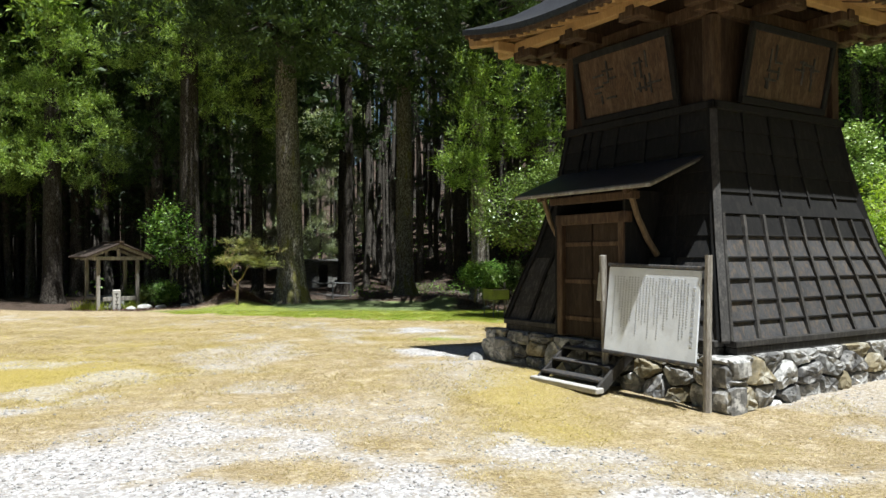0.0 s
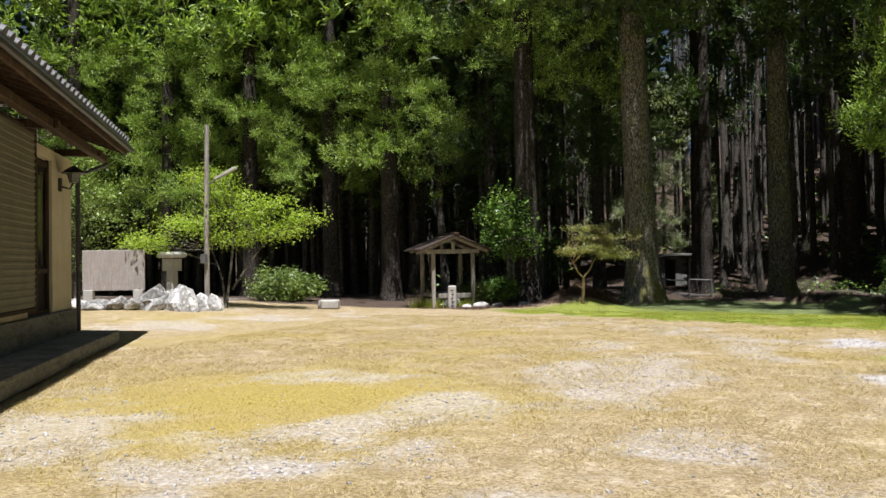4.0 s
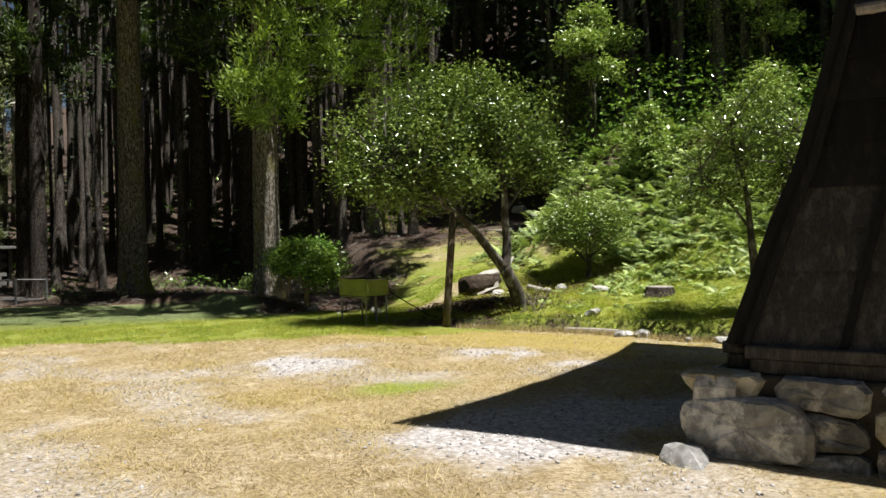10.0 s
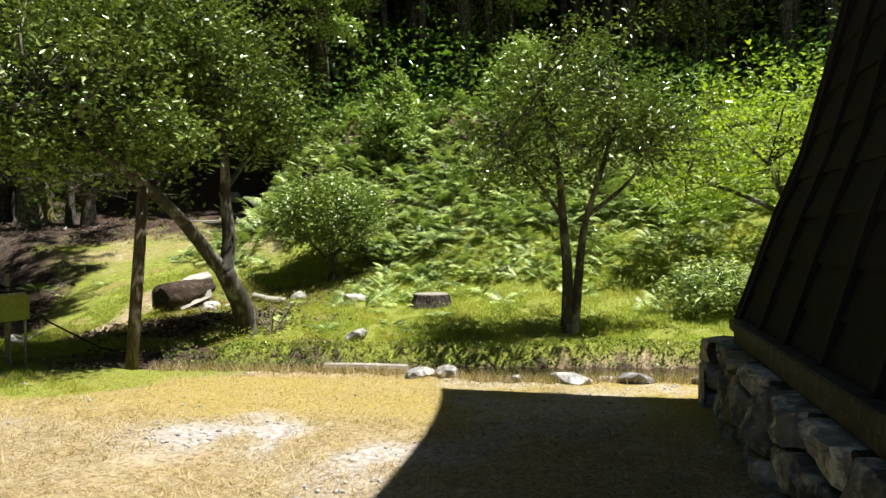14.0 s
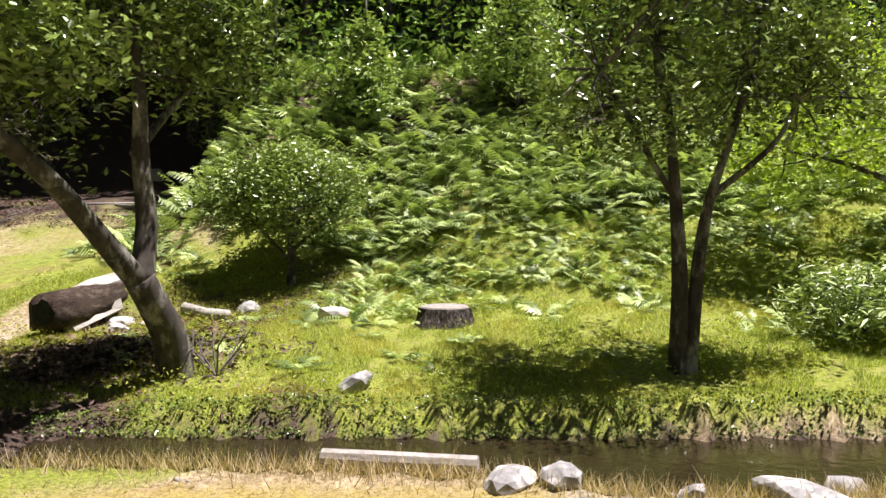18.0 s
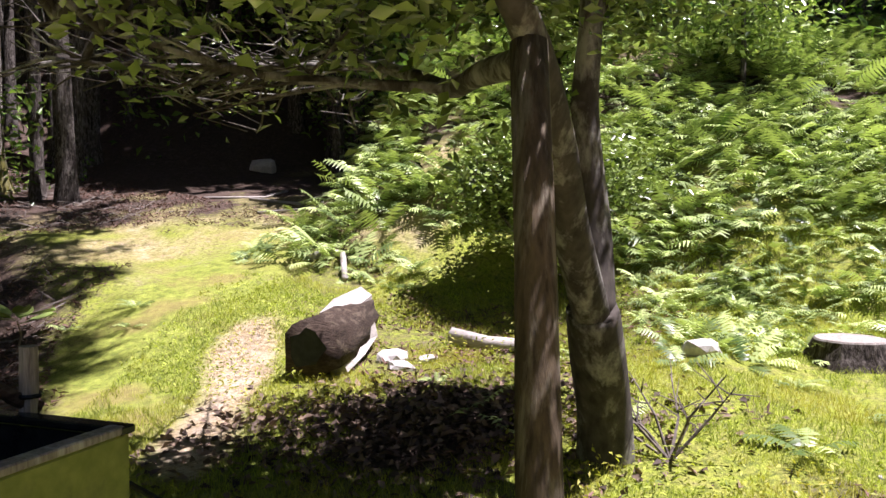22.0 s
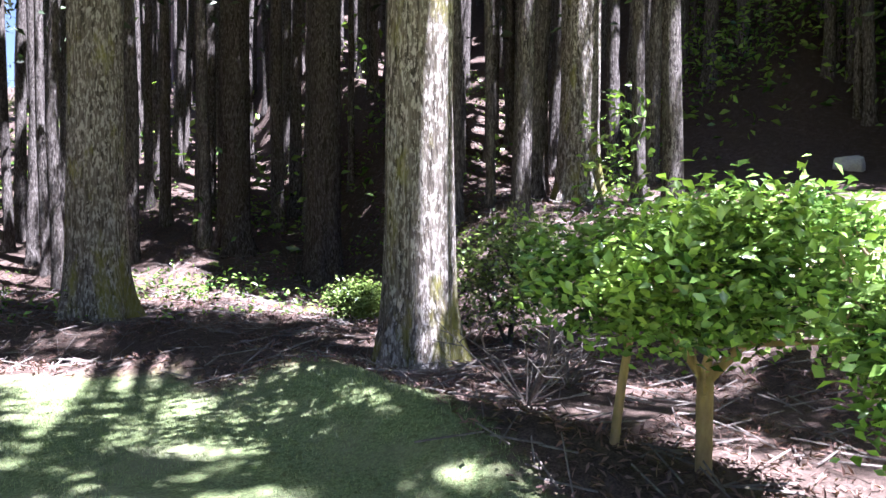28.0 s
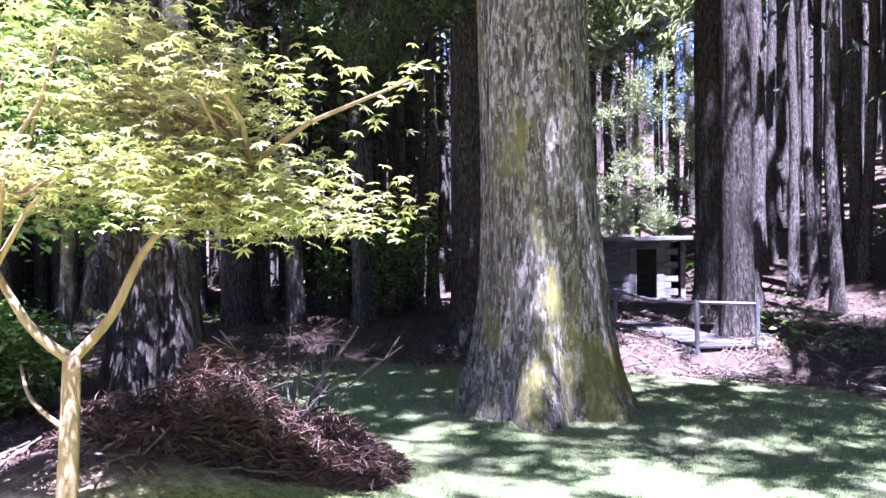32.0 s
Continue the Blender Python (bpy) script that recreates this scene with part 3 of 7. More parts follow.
grn = mix(gn, gl, ramp(gn, gl, n_m, [(0.4, 0.0), (0.7, 0.7)]), grn, (0.27, 0.24, 0.09))
grn = mix(gn, gl, ramp(gn, gl, n_c, [(0.48, 0.0), (0.6, 0.75)]), grn, (0.05, 0.07, 0.018))
lit = mix(gn, gl, ramp(gn, gl, n_f, [(0.35, 0.0), (0.65, 1.0)]), (0.024, 0.018, 0.014), (0.115, 0.082, 0.062))
lit = mix(gn, gl, ramp(gn, gl, n_m, [(0.5, 0.0), (0.7, 0.8)]), lit, (0.13, 0.10, 0.082))
mos = mix(gn, gl, ramp(gn, gl, n_m, [(0.35, 0.0), (0.65, 1.0)]), (0.11, 0.15, 0.025), (0.30, 0.36, 0.065))
mos = mix(gn, gl, ramp(gn, gl, n_c, [(0.5, 0.0), (0.62, 0.6)]), mos, (0.09, 0.085, 0.03))
mos = mix(gn, gl, ramp(gn, gl, n_b, [(0.5, 0.0), (0.62, 0.55)]), mos, (0.24, 0.17, 0.08))
mos = mix(gn, gl, ramp(gn, gl, n_f, [(0.5, 0.0), (0.7, 0.5)]), mos, (0.34, 0.29, 0.07))


def edge_mask(sock, low=0.3, high=0.7):
    m = gn.new("ShaderNodeMath")
    m.operation = "MULTIPLY_ADD"
    gl.new(n_m, m.inputs[0])
    m.inputs[1].default_value = 0.9
    gl.new(sock, m.inputs[2])
    m2 = gn.new("ShaderNodeMath")
    m2.operation = "SUBTRACT"
    gl.new(m.outputs[0], m2.inputs[0])
    m2.inputs[1].default_value = 0.45
    return ramp(gn, gl, m2.outputs[0], [(low, 0.0), (high, 1.0)])


zb = gn.new("ShaderNodeVertexColor")
zb.layer_name = "gold"
sepb = gn.new("ShaderNodeSeparateColor")
gl.new(zb.outputs[0], sepb.inputs[0])
gld = mix(gn, gl, ramp(gn, gl, n_c, [(0.5, 0.0), (0.62, 0.6)]), gld, (0.15, 0.12, 0.03))
gcol = mix(gn, gl, edge_mask(sepb.outputs[0], 0.15, 0.85), dry, gld)
lwn = mix(gn, gl, ramp(gn, gl, n_f, [(0.35, 0.0), (0.65, 1.0)]), (0.08, 0.115, 0.045), (0.25, 0.31, 0.13))
lwn = mix(gn, gl, ramp(gn, gl, n_c, [(0.48, 0.0), (0.6, 0.7)]), lwn, (0.07, 0.068, 0.026))
lwn = mix(gn, gl, ramp(gn, gl, n_b, [(0.5, 0.0), (0.65, 0.6)]), lwn, (0.22, 0.22, 0.13))
grn = mix(gn, gl, sepb.outputs[1], grn, lwn)
gcol = mix(gn, gl, edge_mask(sep.outputs[1]), gcol, grn)
gcol = mix(gn, gl, edge_mask(za.outputs[1], 0.2, 0.85), gcol, mos)
gcol = mix(gn, gl, edge_mask(sep.outputs[2]), gcol, lit)
gcol = mix(gn, gl, edge_mask(sep.outputs[0], 0.12, 0.95), gcol, peb)
gl.new(gcol, gp.inputs["Base Color"])
gp.inputs["Roughness"].default_value = 0.95
gp.inputs["Specular IOR Level"].default_value = 0.15
hh = mix(gn, gl, 0.5, n_f, n_m)
bumped(gn, gl, gp, hh, 0.9, 0.03)
ground = make_np("ground", np.stack([gx, gy, gzz], -1), gf, gm, smooth=True)
col = ground.data.color_attributes.new("zones", "FLOAT_COLOR", "POINT")
col.data.foreach_set("color", np.stack(zones, -1).reshape(-1).astype(np.float32))
gold = yard_gold(gx, gy).reshape(-1)
col = ground.data.color_attributes.new("gold", "FLOAT_COLOR", "POINT")
col.data.foreach_set("color", np.stack([gold, shade_lawn(gx, gy).reshape(-1), gold, np.ones_like(gold)], -1).reshape(-1).astype(np.float32))
tagged(ground, "dry straw-coloured yard with gravel patches, moss and forest litter", "ground", kind="structure")

wm, wnn, wl, wp = node_mat("stream_water")
wp.inputs["Base Color"].default_value = (0.022, 0.017, 0.008, 1)
wp.inputs["Roughness"].default_value = 0.12
wp.inputs["Specular IOR Level"].default_value = 0.25
wc = wnn.new("ShaderNodeTexCoord").outputs["Object"]
bumped(wnn, wl, wp, noise_tex(wnn, wl, wc, 9, 3), 0.25, 0.03)
sv = np.linspace(-16.9, 12, 60)
wv, wf = [], []
for i, s in enumerate(sv):
    for du in (-0.8, 0.0, 0.85):
        # back from across/along to x, y
        U = du + 16.5
        wv.append((0.8 * U + 0.6 * s, 0.6 * U - 0.8 * s, -0.15))
    if i:
        b = 3 * i
        wf += [(b - 3, b - 2, b + 1, b), (b - 2, b - 1, b + 2, b + 1)]
water = make("water", wv, wf, wm)
tagged(water, "shallow brown stream along the edge of the yard", "stream", kind="structure")


# ---- bell tower ----
TOWER = Matrix(((0.8471, -0.5314, 0, 4.55), (0.5314, 0.8471, 0, 13.575), (0, 0, 1, 0), (0, 0, 0, 1)))
# brown timber at half tone: shade under eaves and in doorway painted in
BROWN_DARK = surface("dark_shade_brown_timber", (0.018, 0.011, 0.007), (0.06, 0.036, 0.02), 12, 1.0, 0.8, 0.35, (5, 5, 0.7), (0.08, 0.055, 0.035), 0.5, 0.2)
tower = new("bell_tower")
tower.matrix_world = TOWER
tagged(tower, "black-boarded bell tower with flared skirt on a rubble stone base", "bell tower")
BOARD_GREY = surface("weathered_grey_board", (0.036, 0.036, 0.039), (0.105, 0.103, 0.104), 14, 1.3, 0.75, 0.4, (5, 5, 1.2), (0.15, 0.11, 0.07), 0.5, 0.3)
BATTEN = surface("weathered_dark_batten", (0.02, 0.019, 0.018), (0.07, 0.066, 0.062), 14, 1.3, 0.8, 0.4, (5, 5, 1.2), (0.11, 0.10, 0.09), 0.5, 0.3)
A_Z = [(0.74, 2.42), (1.0, 2.34), (1.3, 2.25), (1.6, 2.16), (2.06, 2.00), (2.6, 1.87), (3.42, 1.69), (4.12, 1.59)]


def half_width(z):
    return float(np.interp(z, [p[0] for p in A_Z], [p[1] for p in A_Z]))


def on_face(face, s, z, out):
    """A point on a flared face: 0 front, 1 sunny side, 2 back, 3 shaded side; s runs across from -1 to 1."""
    a = half_width(z)
    x, y = -(a + out), s * a
    for _ in range(face):
        x, y = -y, x
    return (x, y, z)


vs, fs = [], []
levels = [p[0] for p in A_Z]
for z in levels:
    a = half_width(z) - 0.02
    vs += [(-a, -a, z), (a, -a, z), (a, a, z), (-a, a, z)]
for i in range(len(levels) - 1):
    for k in range(4):
        b, c = i * 4 + k, i * 4 + (k + 1) % 4
        fs.append((b, c, c + 4, b + 4))
make("skirt_wall", vs, fs, DARK_WOOD, tower, "near-black boards with shade in their colour")
bands = [0.76, 1.0, 1.28, 1.58, 1.88, 2.2, 2.52, 2.84, 3.16, 3.48, 3.8, 4.12]
for face in range(4):
    for z0, z1 in zip(bands[:-1], bands[1:]):
        # near-black from 2.4 m up: the eave's shade is put into board colour
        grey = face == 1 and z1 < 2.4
        quad = []
        for z, o1, o2 in ((z0, 0.012, 0.045), (z1 + 0.02, 0.0, 0.012)):
            for s in (-0.985, 0.985):
                quad += [on_face(face, s, z, o1 - 0.02), on_face(face, s, z, o2)]
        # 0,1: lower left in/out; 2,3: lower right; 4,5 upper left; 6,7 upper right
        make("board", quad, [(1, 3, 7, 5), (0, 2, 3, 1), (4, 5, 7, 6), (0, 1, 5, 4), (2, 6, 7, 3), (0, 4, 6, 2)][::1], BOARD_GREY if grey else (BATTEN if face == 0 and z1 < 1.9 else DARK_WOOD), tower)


def batten(face, s0, z0, z1, w, proud, material, name="batten"):
    zs = [z0] + [z for z in levels if z0 + 0.05 < z < z1 - 0.05] + [z1]
    vs_, fs_ = [], []
    for z in zs:
        for ds, o in ((-1, 0.0), (1, 0.0), (1, proud), (-1, proud)):
            p = Vector(on_face(face, s0, z, o))
            t = Vector(on_face(face, 1, z, 0)) - Vector(on_face(face, -1, z, 0))
            vs_.append(p + t.normalized() * ds * w / 2)
    for i in range(len(zs) - 1):
        for k in range(4):
            a, b = i * 4 + k, i * 4 + (k + 1) % 4
            fs_.append((a, b, b + 4, a + 4))
    n = len(zs) - 1
    fs_ += [(3, 2, 1, 0), (4 * n, 4 * n + 1, 4 * n + 2, 4 * n + 3)]
    make(name, vs_, fs_, material, tower)


for i in range(9):
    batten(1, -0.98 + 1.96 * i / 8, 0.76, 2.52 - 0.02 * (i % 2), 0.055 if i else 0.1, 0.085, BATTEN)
for z in (1.0, 1.28, 1.58, 1.88, 2.2):
    a = half_width(z)
    make("rail", *beam((-a * 0.98, -a - 0.05, z), (a * 0.98, -a - 0.04, z), 0.03, 0.026), DARK_WOOD, tower)
for face in (0, 2, 3):
    for s in (-0.98, -0.62, 0.45, 0.72, 0.98) if face == 0 else (-0.98, -0.65, -0.33, 0, 0.33, 0.65, 0.98):
        batten(face, s, 0.76, 4.12, 0.06, 0.075, DARK_WOOD)
for s in (-0.6, -0.2, 0.2, 0.6):
    batten(1, s, 2.7, 4.12, 0.05, 0.06, DARK_WOOD)
    batten(0, s, 3.35, 4.12, 0.05, 0.06, DARK_WOOD)
for k, (sx, sy) in enumerate(((-1, -1), (1, -1), (1, 1), (-1, 1))):
    zs = levels
    pts = [(sx * (half_width(z) + 0.02), sy * (half_width(z) + 0.02), z) for z in zs]
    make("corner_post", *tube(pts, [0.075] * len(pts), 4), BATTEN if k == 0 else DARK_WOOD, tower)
for k in range(4):
    r = Matrix.Rotation(k * math.pi / 2, 4, "Z")
    make("sill", *moved(joined(box(-2.46, 0, 0.715, 0.2, 4.72, 0.09), box(-2.43, 0, 0.615, 0.2, 4.66, 0.11)), r), BATTEN, tower, "dark weathered sill beam")
# waist moulding and upper chamber
for k in range(4):
    r = Matrix.Rotation(k * math.pi / 2, 4, "Z")
    make("waist_rail", *moved(box(-1.64, 0, 4.16, 0.12, 3.4, 0.12), r), DARK_WOOD, tower)
    make("upper_wall", *moved(box(-1.53, 0, 5.1, 0.06, 3.0, 1.9), r), BROWN_DARK, tower)
    make("upper_post", *moved(box(-1.54, -1.54, 5.15, 0.2, 0.2, 2.0), r), BROWN_WOOD, tower)
    make("tie_beam", *moved(box(-1.62, 0, 5.62, 0.16, 3.9, 0.2), r), BROWN_WOOD, tower)
    # leaning framed panel
    lean = r @ pose(-1.78, 0.02, 4.83, 0, -11, 0)
    if k in (0, 1):
        pan = make("name_panel", *moved(box(0, 0, 0, 0.05, 2.0, 1.06), lean), BROWN_WOOD, tower, "large dark carved name panel")
        for (y, z, w, h) in ((0, 0.55, 2.16, 0.11), (0, -0.55, 2.16, 0.11), (-1.04, 0, 0.1, 1.0), (1.04, 0, 0.1, 1.0)):
            make("panel_frame", *moved(box(-0.03, y, z, 0.09, w, h), lean), DARK_WOOD, pan)
        rnd = random.Random(5 + k)
        for cy in (-0.45, 0.45):
            st = []
            for _ in range(9):
                a, b = rnd.uniform(-0.2, 0.2), rnd.uniform(-0.26, 0.26)
                ww, hh = (rnd.uniform(0.14, 0.3), 0.035) if rnd.random() < 0.5 else (0.035, rnd.uniform(0.14, 0.34))
                st.append(box(-0.032, cy + a, b, 0.02, ww, hh))
            for g in st:
                make("brush_stroke", *moved(g, lean), BATTEN, pan)


# roof
def eave_z(s, lift=0.0):
    return 5.80 + 0.28 * abs(s) ** 2.6 + lift


def eave_r(s):
    return 2.86 + 0.16 * abs(s) ** 3


N = 24
vs, fs = [], []
for k in range(4):
    r = Matrix.Rotation(k * math.pi / 2, 4, "Z")
    for j in range(9):
        t = j / 8
        for i in range(N + 1):
            s = -1 + 2 * i / N
            er = eave_r(s) * (1 - t) + 0.25 * t
            z = (eave_z(s, 0.16) * (1 - t) ** 1.0 + 8.7 * t) - 0.62 * math.sin(math.pi * t) * (1 - 0.2 * t)
            vs.append(r @ Vector((-er, s * er, z)))
    o = k * 9 * (N + 1)
    for j in range(8):
        for i in range(N):
            a = o + j * (N + 1) + i
            fs.append((a, a + N + 1, a + N + 2, a + 1))
roof = make("roof", vs, fs, METAL_DARK, tower, "dark sheet-metal roof with upswept corners", smooth=True)
make("roof_ridge", *joined(box(0, 0, 8.75, 0.5, 2.2, 0.36), box(0, -1.15, 8.9, 0.4, 0.2, 0.5), box(0, 1.15, 8.9, 0.4, 0.2, 0.5)), METAL_DARK, roof)
for k in range(4):
    r = Matrix.Rotation(k * math.pi / 2, 4, "Z")
    fas, lip, sof = ([], []), ([], []), ([], [])
    for i in range(N + 1):
        s = -1 + 2 * i / N
        e, z = eave_r(s), eave_z(s)
        b = 4 * i
        fas[0].extend([r @ Vector((-e, s * e, z + 0.16)), r @ Vector((-e, s * e, z + 0.06)), r @ Vector((-e + 0.1, s * (e - 0.1), z + 0.05)), r @ Vector((-e + 0.1, s * (e - 0.1), z + 0.15))])
        lip[0].extend([r @ Vector((-e + 0.04, s * (e - 0.04), z + 0.06)), r @ Vector((-e + 0.04, s * (e - 0.04), z - 0.02)), r @ Vector((-e + 0.18, s * (e - 0.18), z - 0.02)), r @ Vector((-e + 0.18, s * (e - 0.18), z + 0.06))])
        sof[0].extend([r @ Vector((-e + 0.05, s * (e - 0.05), z + 0.03)), r @ Vector((-1.5, s * 1.5, 6.2)), r @ Vector((-1.5, s * 1.5, 6.24)), r @ Vector((-e + 0.05, s * (e - 0.05), z + 0.07))])
        if i:
            for g in (fas, lip, sof):
                for q in range(4):
                    a, c = b - 4 + q, b - 4 + (q + 1) % 4
                    g[1].append((a, a + 4, c + 4, c))
    make("roof_edge", *fas, METAL_DARK, roof)
    make("eave_board", *lip, BROWN_WOOD, roof)
    make("soffit", *sof, BROWN_WOOD, roof)
    # rafters
    for i in range(31):
        s = -1 + 2 * (i + 0.5) / 31
        e, z = eave_r(s) - 0.1, eave_z(s)
        q = max(-1.5, min(1.5, s * 2.2))
        make("rafter", *beam(r @ Vector((-e, s * e, z - 0.03)), r @ Vector((-1.5, q, 6.14)), 0.055, 0.075), PALE_WOOD if (i * 7 + k) % 5 else BROWN_WOOD, roof)
    make("purlin", *moved(box(-2.3, 0, 5.80, 0.16, 5.5, 0.18), r), PALE_WOOD, roof, "honey-coloured eave purlin")
    for y in (-2.0, -0.7, 0.7, 2.0):
        make("bracket_arm", *moved(joined(box(-1.95, y, 5.68, 0.95, 0.15, 0.17), box(-2.3, y, 5.64, 0.18, 0.5, 0.14)), r), BROWN_WOOD, roof)
    make("hip_rafter", *beam(r @ Vector((-1.5, -1.5, 6.1)), r @ Vector((-2.92, -2.92, 5.98)), 0.16, 0.2), PALE_WOOD, roof)

# porch roof over the door
TAN_WOOD = surface("tan_weathered_timber", (0.12, 0.08, 0.045), (0.30, 0.22, 0.13), 12, 1.0, 0.8, 0.35, (5, 5, 0.7), (0.36, 0.29, 0.2), 0.4, 0.15)
porch = make("porch_roof", *beam((-1.72, 0.04, 3.40), (-2.86, 0.04, 2.94), 3.14, 0.035), METAL_DARK, tower, "small sloping sheet-metal porch roof")
make("eave_strip", *beam((-2.85, -1.52, 2.915), (-2.85, 1.6, 2.915), 0.05, 0.05), GREY_WOOD, porch)
for i in range(9):
    y = -1.45 + i * 0.37
    make("porch_rafter", *beam((-1.72, y, 3.36), (-2.8, y, 2.92), 0.05, 0.05), GREY_WOOD, porch)
for y in (-0.95, 1.05):
    pts = [(-2.1, y, 1.92), (-2.3, y, 2.15), (-2.52, y, 2.5), (-2.68, y, 2.9)]
    make("porch_brace", *tube(pts, [0.055, 0.05, 0.045, 0.045], 6), TAN_WOOD, porch, "curved pale brown brace")
    make("porch_beam", *beam((-1.8, y, 3.18), (-2.8, y, 2.86), 0.07, 0.08), BROWN_WOOD, porch)
for (y, z, w, h) in ((-0.78, 1.6, 0.13, 1.98), (0.62, 1.6, 0.13, 1.98), (-0.08, 2.5, 1.6, 0.17), (-0.08, 2.82, 1.9, 0.12)):
    make("door_frame", *box(-2.62, y, z, 0.16, w, h), BROWN_WOOD, tower)
for y in (-0.43, 0.27):
    d = make("door_leaf", *box(-2.585, y, 1.52, 0.06, 0.68, 1.8), BROWN_DARK, tower)
    for z in (0.9, 1.5, 2.1):
        make("door_batten", *box(-2.62, y, z, 0.03, 0.66, 0.07), BROWN_WOOD, d)
for y in (-0.86, 0.7):
    make("door_cheek", [(-2.56, y, 0.62), (-2.68, y, 0.62), (-2.68, y, 2.9), (-1.85, y, 2.9), (-2.56, y + 0.05, 0.62), (-2.68, y + 0.05, 0.62), (-2.68, y + 0.05, 2.9), (-1.85, y + 0.05, 2.9)],
         [(0, 1, 2, 3), (7, 6, 5, 4), (0, 4, 5, 1), (1, 5, 6, 2), (2, 6, 7, 3), (3, 7, 4, 0)], DARK_WOOD, tower)

# rubble base
core = make("base_core", *box(0, 0, 0.08, 5.2, 5.2, 0.96), MORTAR, tower)
def clipped(poly, px, pz, nx_, nz_):
    """The part of a polygon on the inner side of a line."""
    res = []
    for (ax, az), (bx, bz) in zip(poly, poly[1:] + poly[:1]):
        da, db = (ax - px) * nx_ + (az - pz) * nz_, (bx - px) * nx_ + (bz - pz) * nz_
        if da <= 0:
            res.append((ax, az))
        if da * db < 0:
            t = da / (da - db)
            res.append((ax + (bx - ax) * t, az + (bz - az) * t))
    return res


def field_stone(poly, proud, seed):
    """A fitted field stone: its outline rounded, its face broken into uneven facets towards -x."""
    rnd = random.Random(seed)
    cx, cz = sum(p[0] for p in poly) / len(poly), sum(p[1] for p in poly) / len(poly)
    ring = []
    for (ax, az), (bx, bz) in zip(poly, poly[1:] + poly[:1]):
        m = max(1, int(math.hypot(bx - ax, bz - az) / 0.09))
        for i in range(m):
            t = (i + 0.25 + 0.5 * rnd.random()) / m
            ring.append((ax + (bx - ax) * t, az + (bz - az) * t))
    n = len(ring)
    tilt, nod = rnd.uniform(-0.12, 0.12), rnd.uniform(-0.14, 0.14)
    vs_, fs_ = [], []
    for x, k, j in ((0.22, 0.9, 0.0), (0.03, 0.985, 0.006), (-0.025 - proud * 0.6, 0.955, 0.012), (-0.04 - proud, 0.84, 0.02), (-0.045 - proud, 0.42, 0.022)):
        for (p, q) in ring:
            vs_.append((x + (p - cx) * tilt + (q - cz) * nod + rnd.uniform(-j, j), cx + (p - cx) * k + rnd.uniform(-j, j) * 0.5, cz + (q - cz) * k + rnd.uniform(-j, j) * 0.5))
    for i in range(4):
        for k in range(n):
            u_, w_ = i * n + k, i * n + (k + 1) % n
            fs_.append((u_, w_, w_ + n, u_ + n))
    vs_.append((-0.045 - proud + rnd.uniform(-0.02, 0.02), cx, cz))
    fs_ += [(4 * n + k, 4 * n + (k + 1) % n, 5 * n) for k in range(n)]
    return vs_, fs_


rnd = random.Random(11)
STONE_GREY = surface("dark_grey_stone", (0.07, 0.07, 0.072), (0.28, 0.275, 0.265), 9, 2.2, 0.9, 0.9, (1, 1, 1), (0.62, 0.61, 0.59), 0.75, 0.3)
seed = 40
for face in range(4):
    r = Matrix.Rotation(face * math.pi / 2, 4, "Z")
    sites = []
    for zc, w0, w1 in ((-0.28, 0.4, 0.8), (0.0, 0.3, 0.7), (0.25, 0.34, 0.75), (0.48, 0.45, 0.95)):
        s = -2.9 + rnd.uniform(0, 0.3)
        while s < 2.9:
            w = rnd.uniform(w0, w1)
            sites.append((s + w / 2, zc + rnd.uniform(-0.06, 0.06)))
            s += w
    for i, (sx_, sz_) in enumerate(sites):
        poly = [(-2.8, -0.46), (2.8, -0.46), (2.8, 0.575), (-2.8, 0.575)]
        for j, (ox, oz) in enumerate(sites):
            if j != i and abs(ox - sx_) < 1.6:
                dx_, dz_ = ox - sx_, (oz - sz_) * 1.5
                poly = clipped(poly, (ox + sx_) / 2, (oz + sz_) / 2, dx_, dz_)
                if len(poly) < 3:
                    break
        if len(poly) < 3 or (face == 0 and sx_ > 2.0 and -0.06 < sz_ < 0.36):
            continue
        cx, cz = sum(p[0] for p in poly) / len(poly), sum(p[1] for p in poly) / len(poly)
        gap = 0.955 if rnd.random() < 0.7 else 0.91
        poly = [(cx + (p - cx) * gap, cz + (q - cz) * gap) for p, q in poly]
        seed += 1
        g = field_stone(poly, rnd.uniform(0.0, 0.07), seed)
        make("stone", *moved(g, r @ pose(-2.64 + 0.05 * (cz > 0.42), 0, 0)), (STONE, STONE_GREY, STONE, STONE_TAN, STONE_GREY)[seed % 5], tower)
make("stone", *moved(field_stone([(-0.46, -0.18), (0.1, -0.24), (0.42, -0.12), (0.46, 0.12), (0.2, 0.22), (-0.3, 0.24), (-0.47, 0.08)], 0.05, 901), pose(-2.70, 2.34, 0.2, 3, 0, 2)), STONE, tower)
make("stone", *moved(rock(0.46, 0.3, 0.28, 902, 0.6, 0.5), pose(-2.95, 2.66, -0.02, 12, 4, 25)), STONE, tower)

# wooden steps at the door
steps = new("wooden_steps")
steps.matrix_world = TOWER @ pose(-2.75, -0.34, gz(1.7, 11.4), 0, 0, 0)
tagged(steps, "short flight of dark grey wooden steps before the tower door", "steps")
for y in (-0.66, 0.66):
    make("stringer", *beam((-0.62, y, 0.02), (0.02, y, 0.52), 0.05, 0.16), BATTEN, steps)
for x, z in ((-0.5, 0.16), (-0.27, 0.33), (-0.05, 0.5)):
    make("tread", *box(x, 0, z, 0.24, 1.28, 0.04), BOARD_GREY, steps)
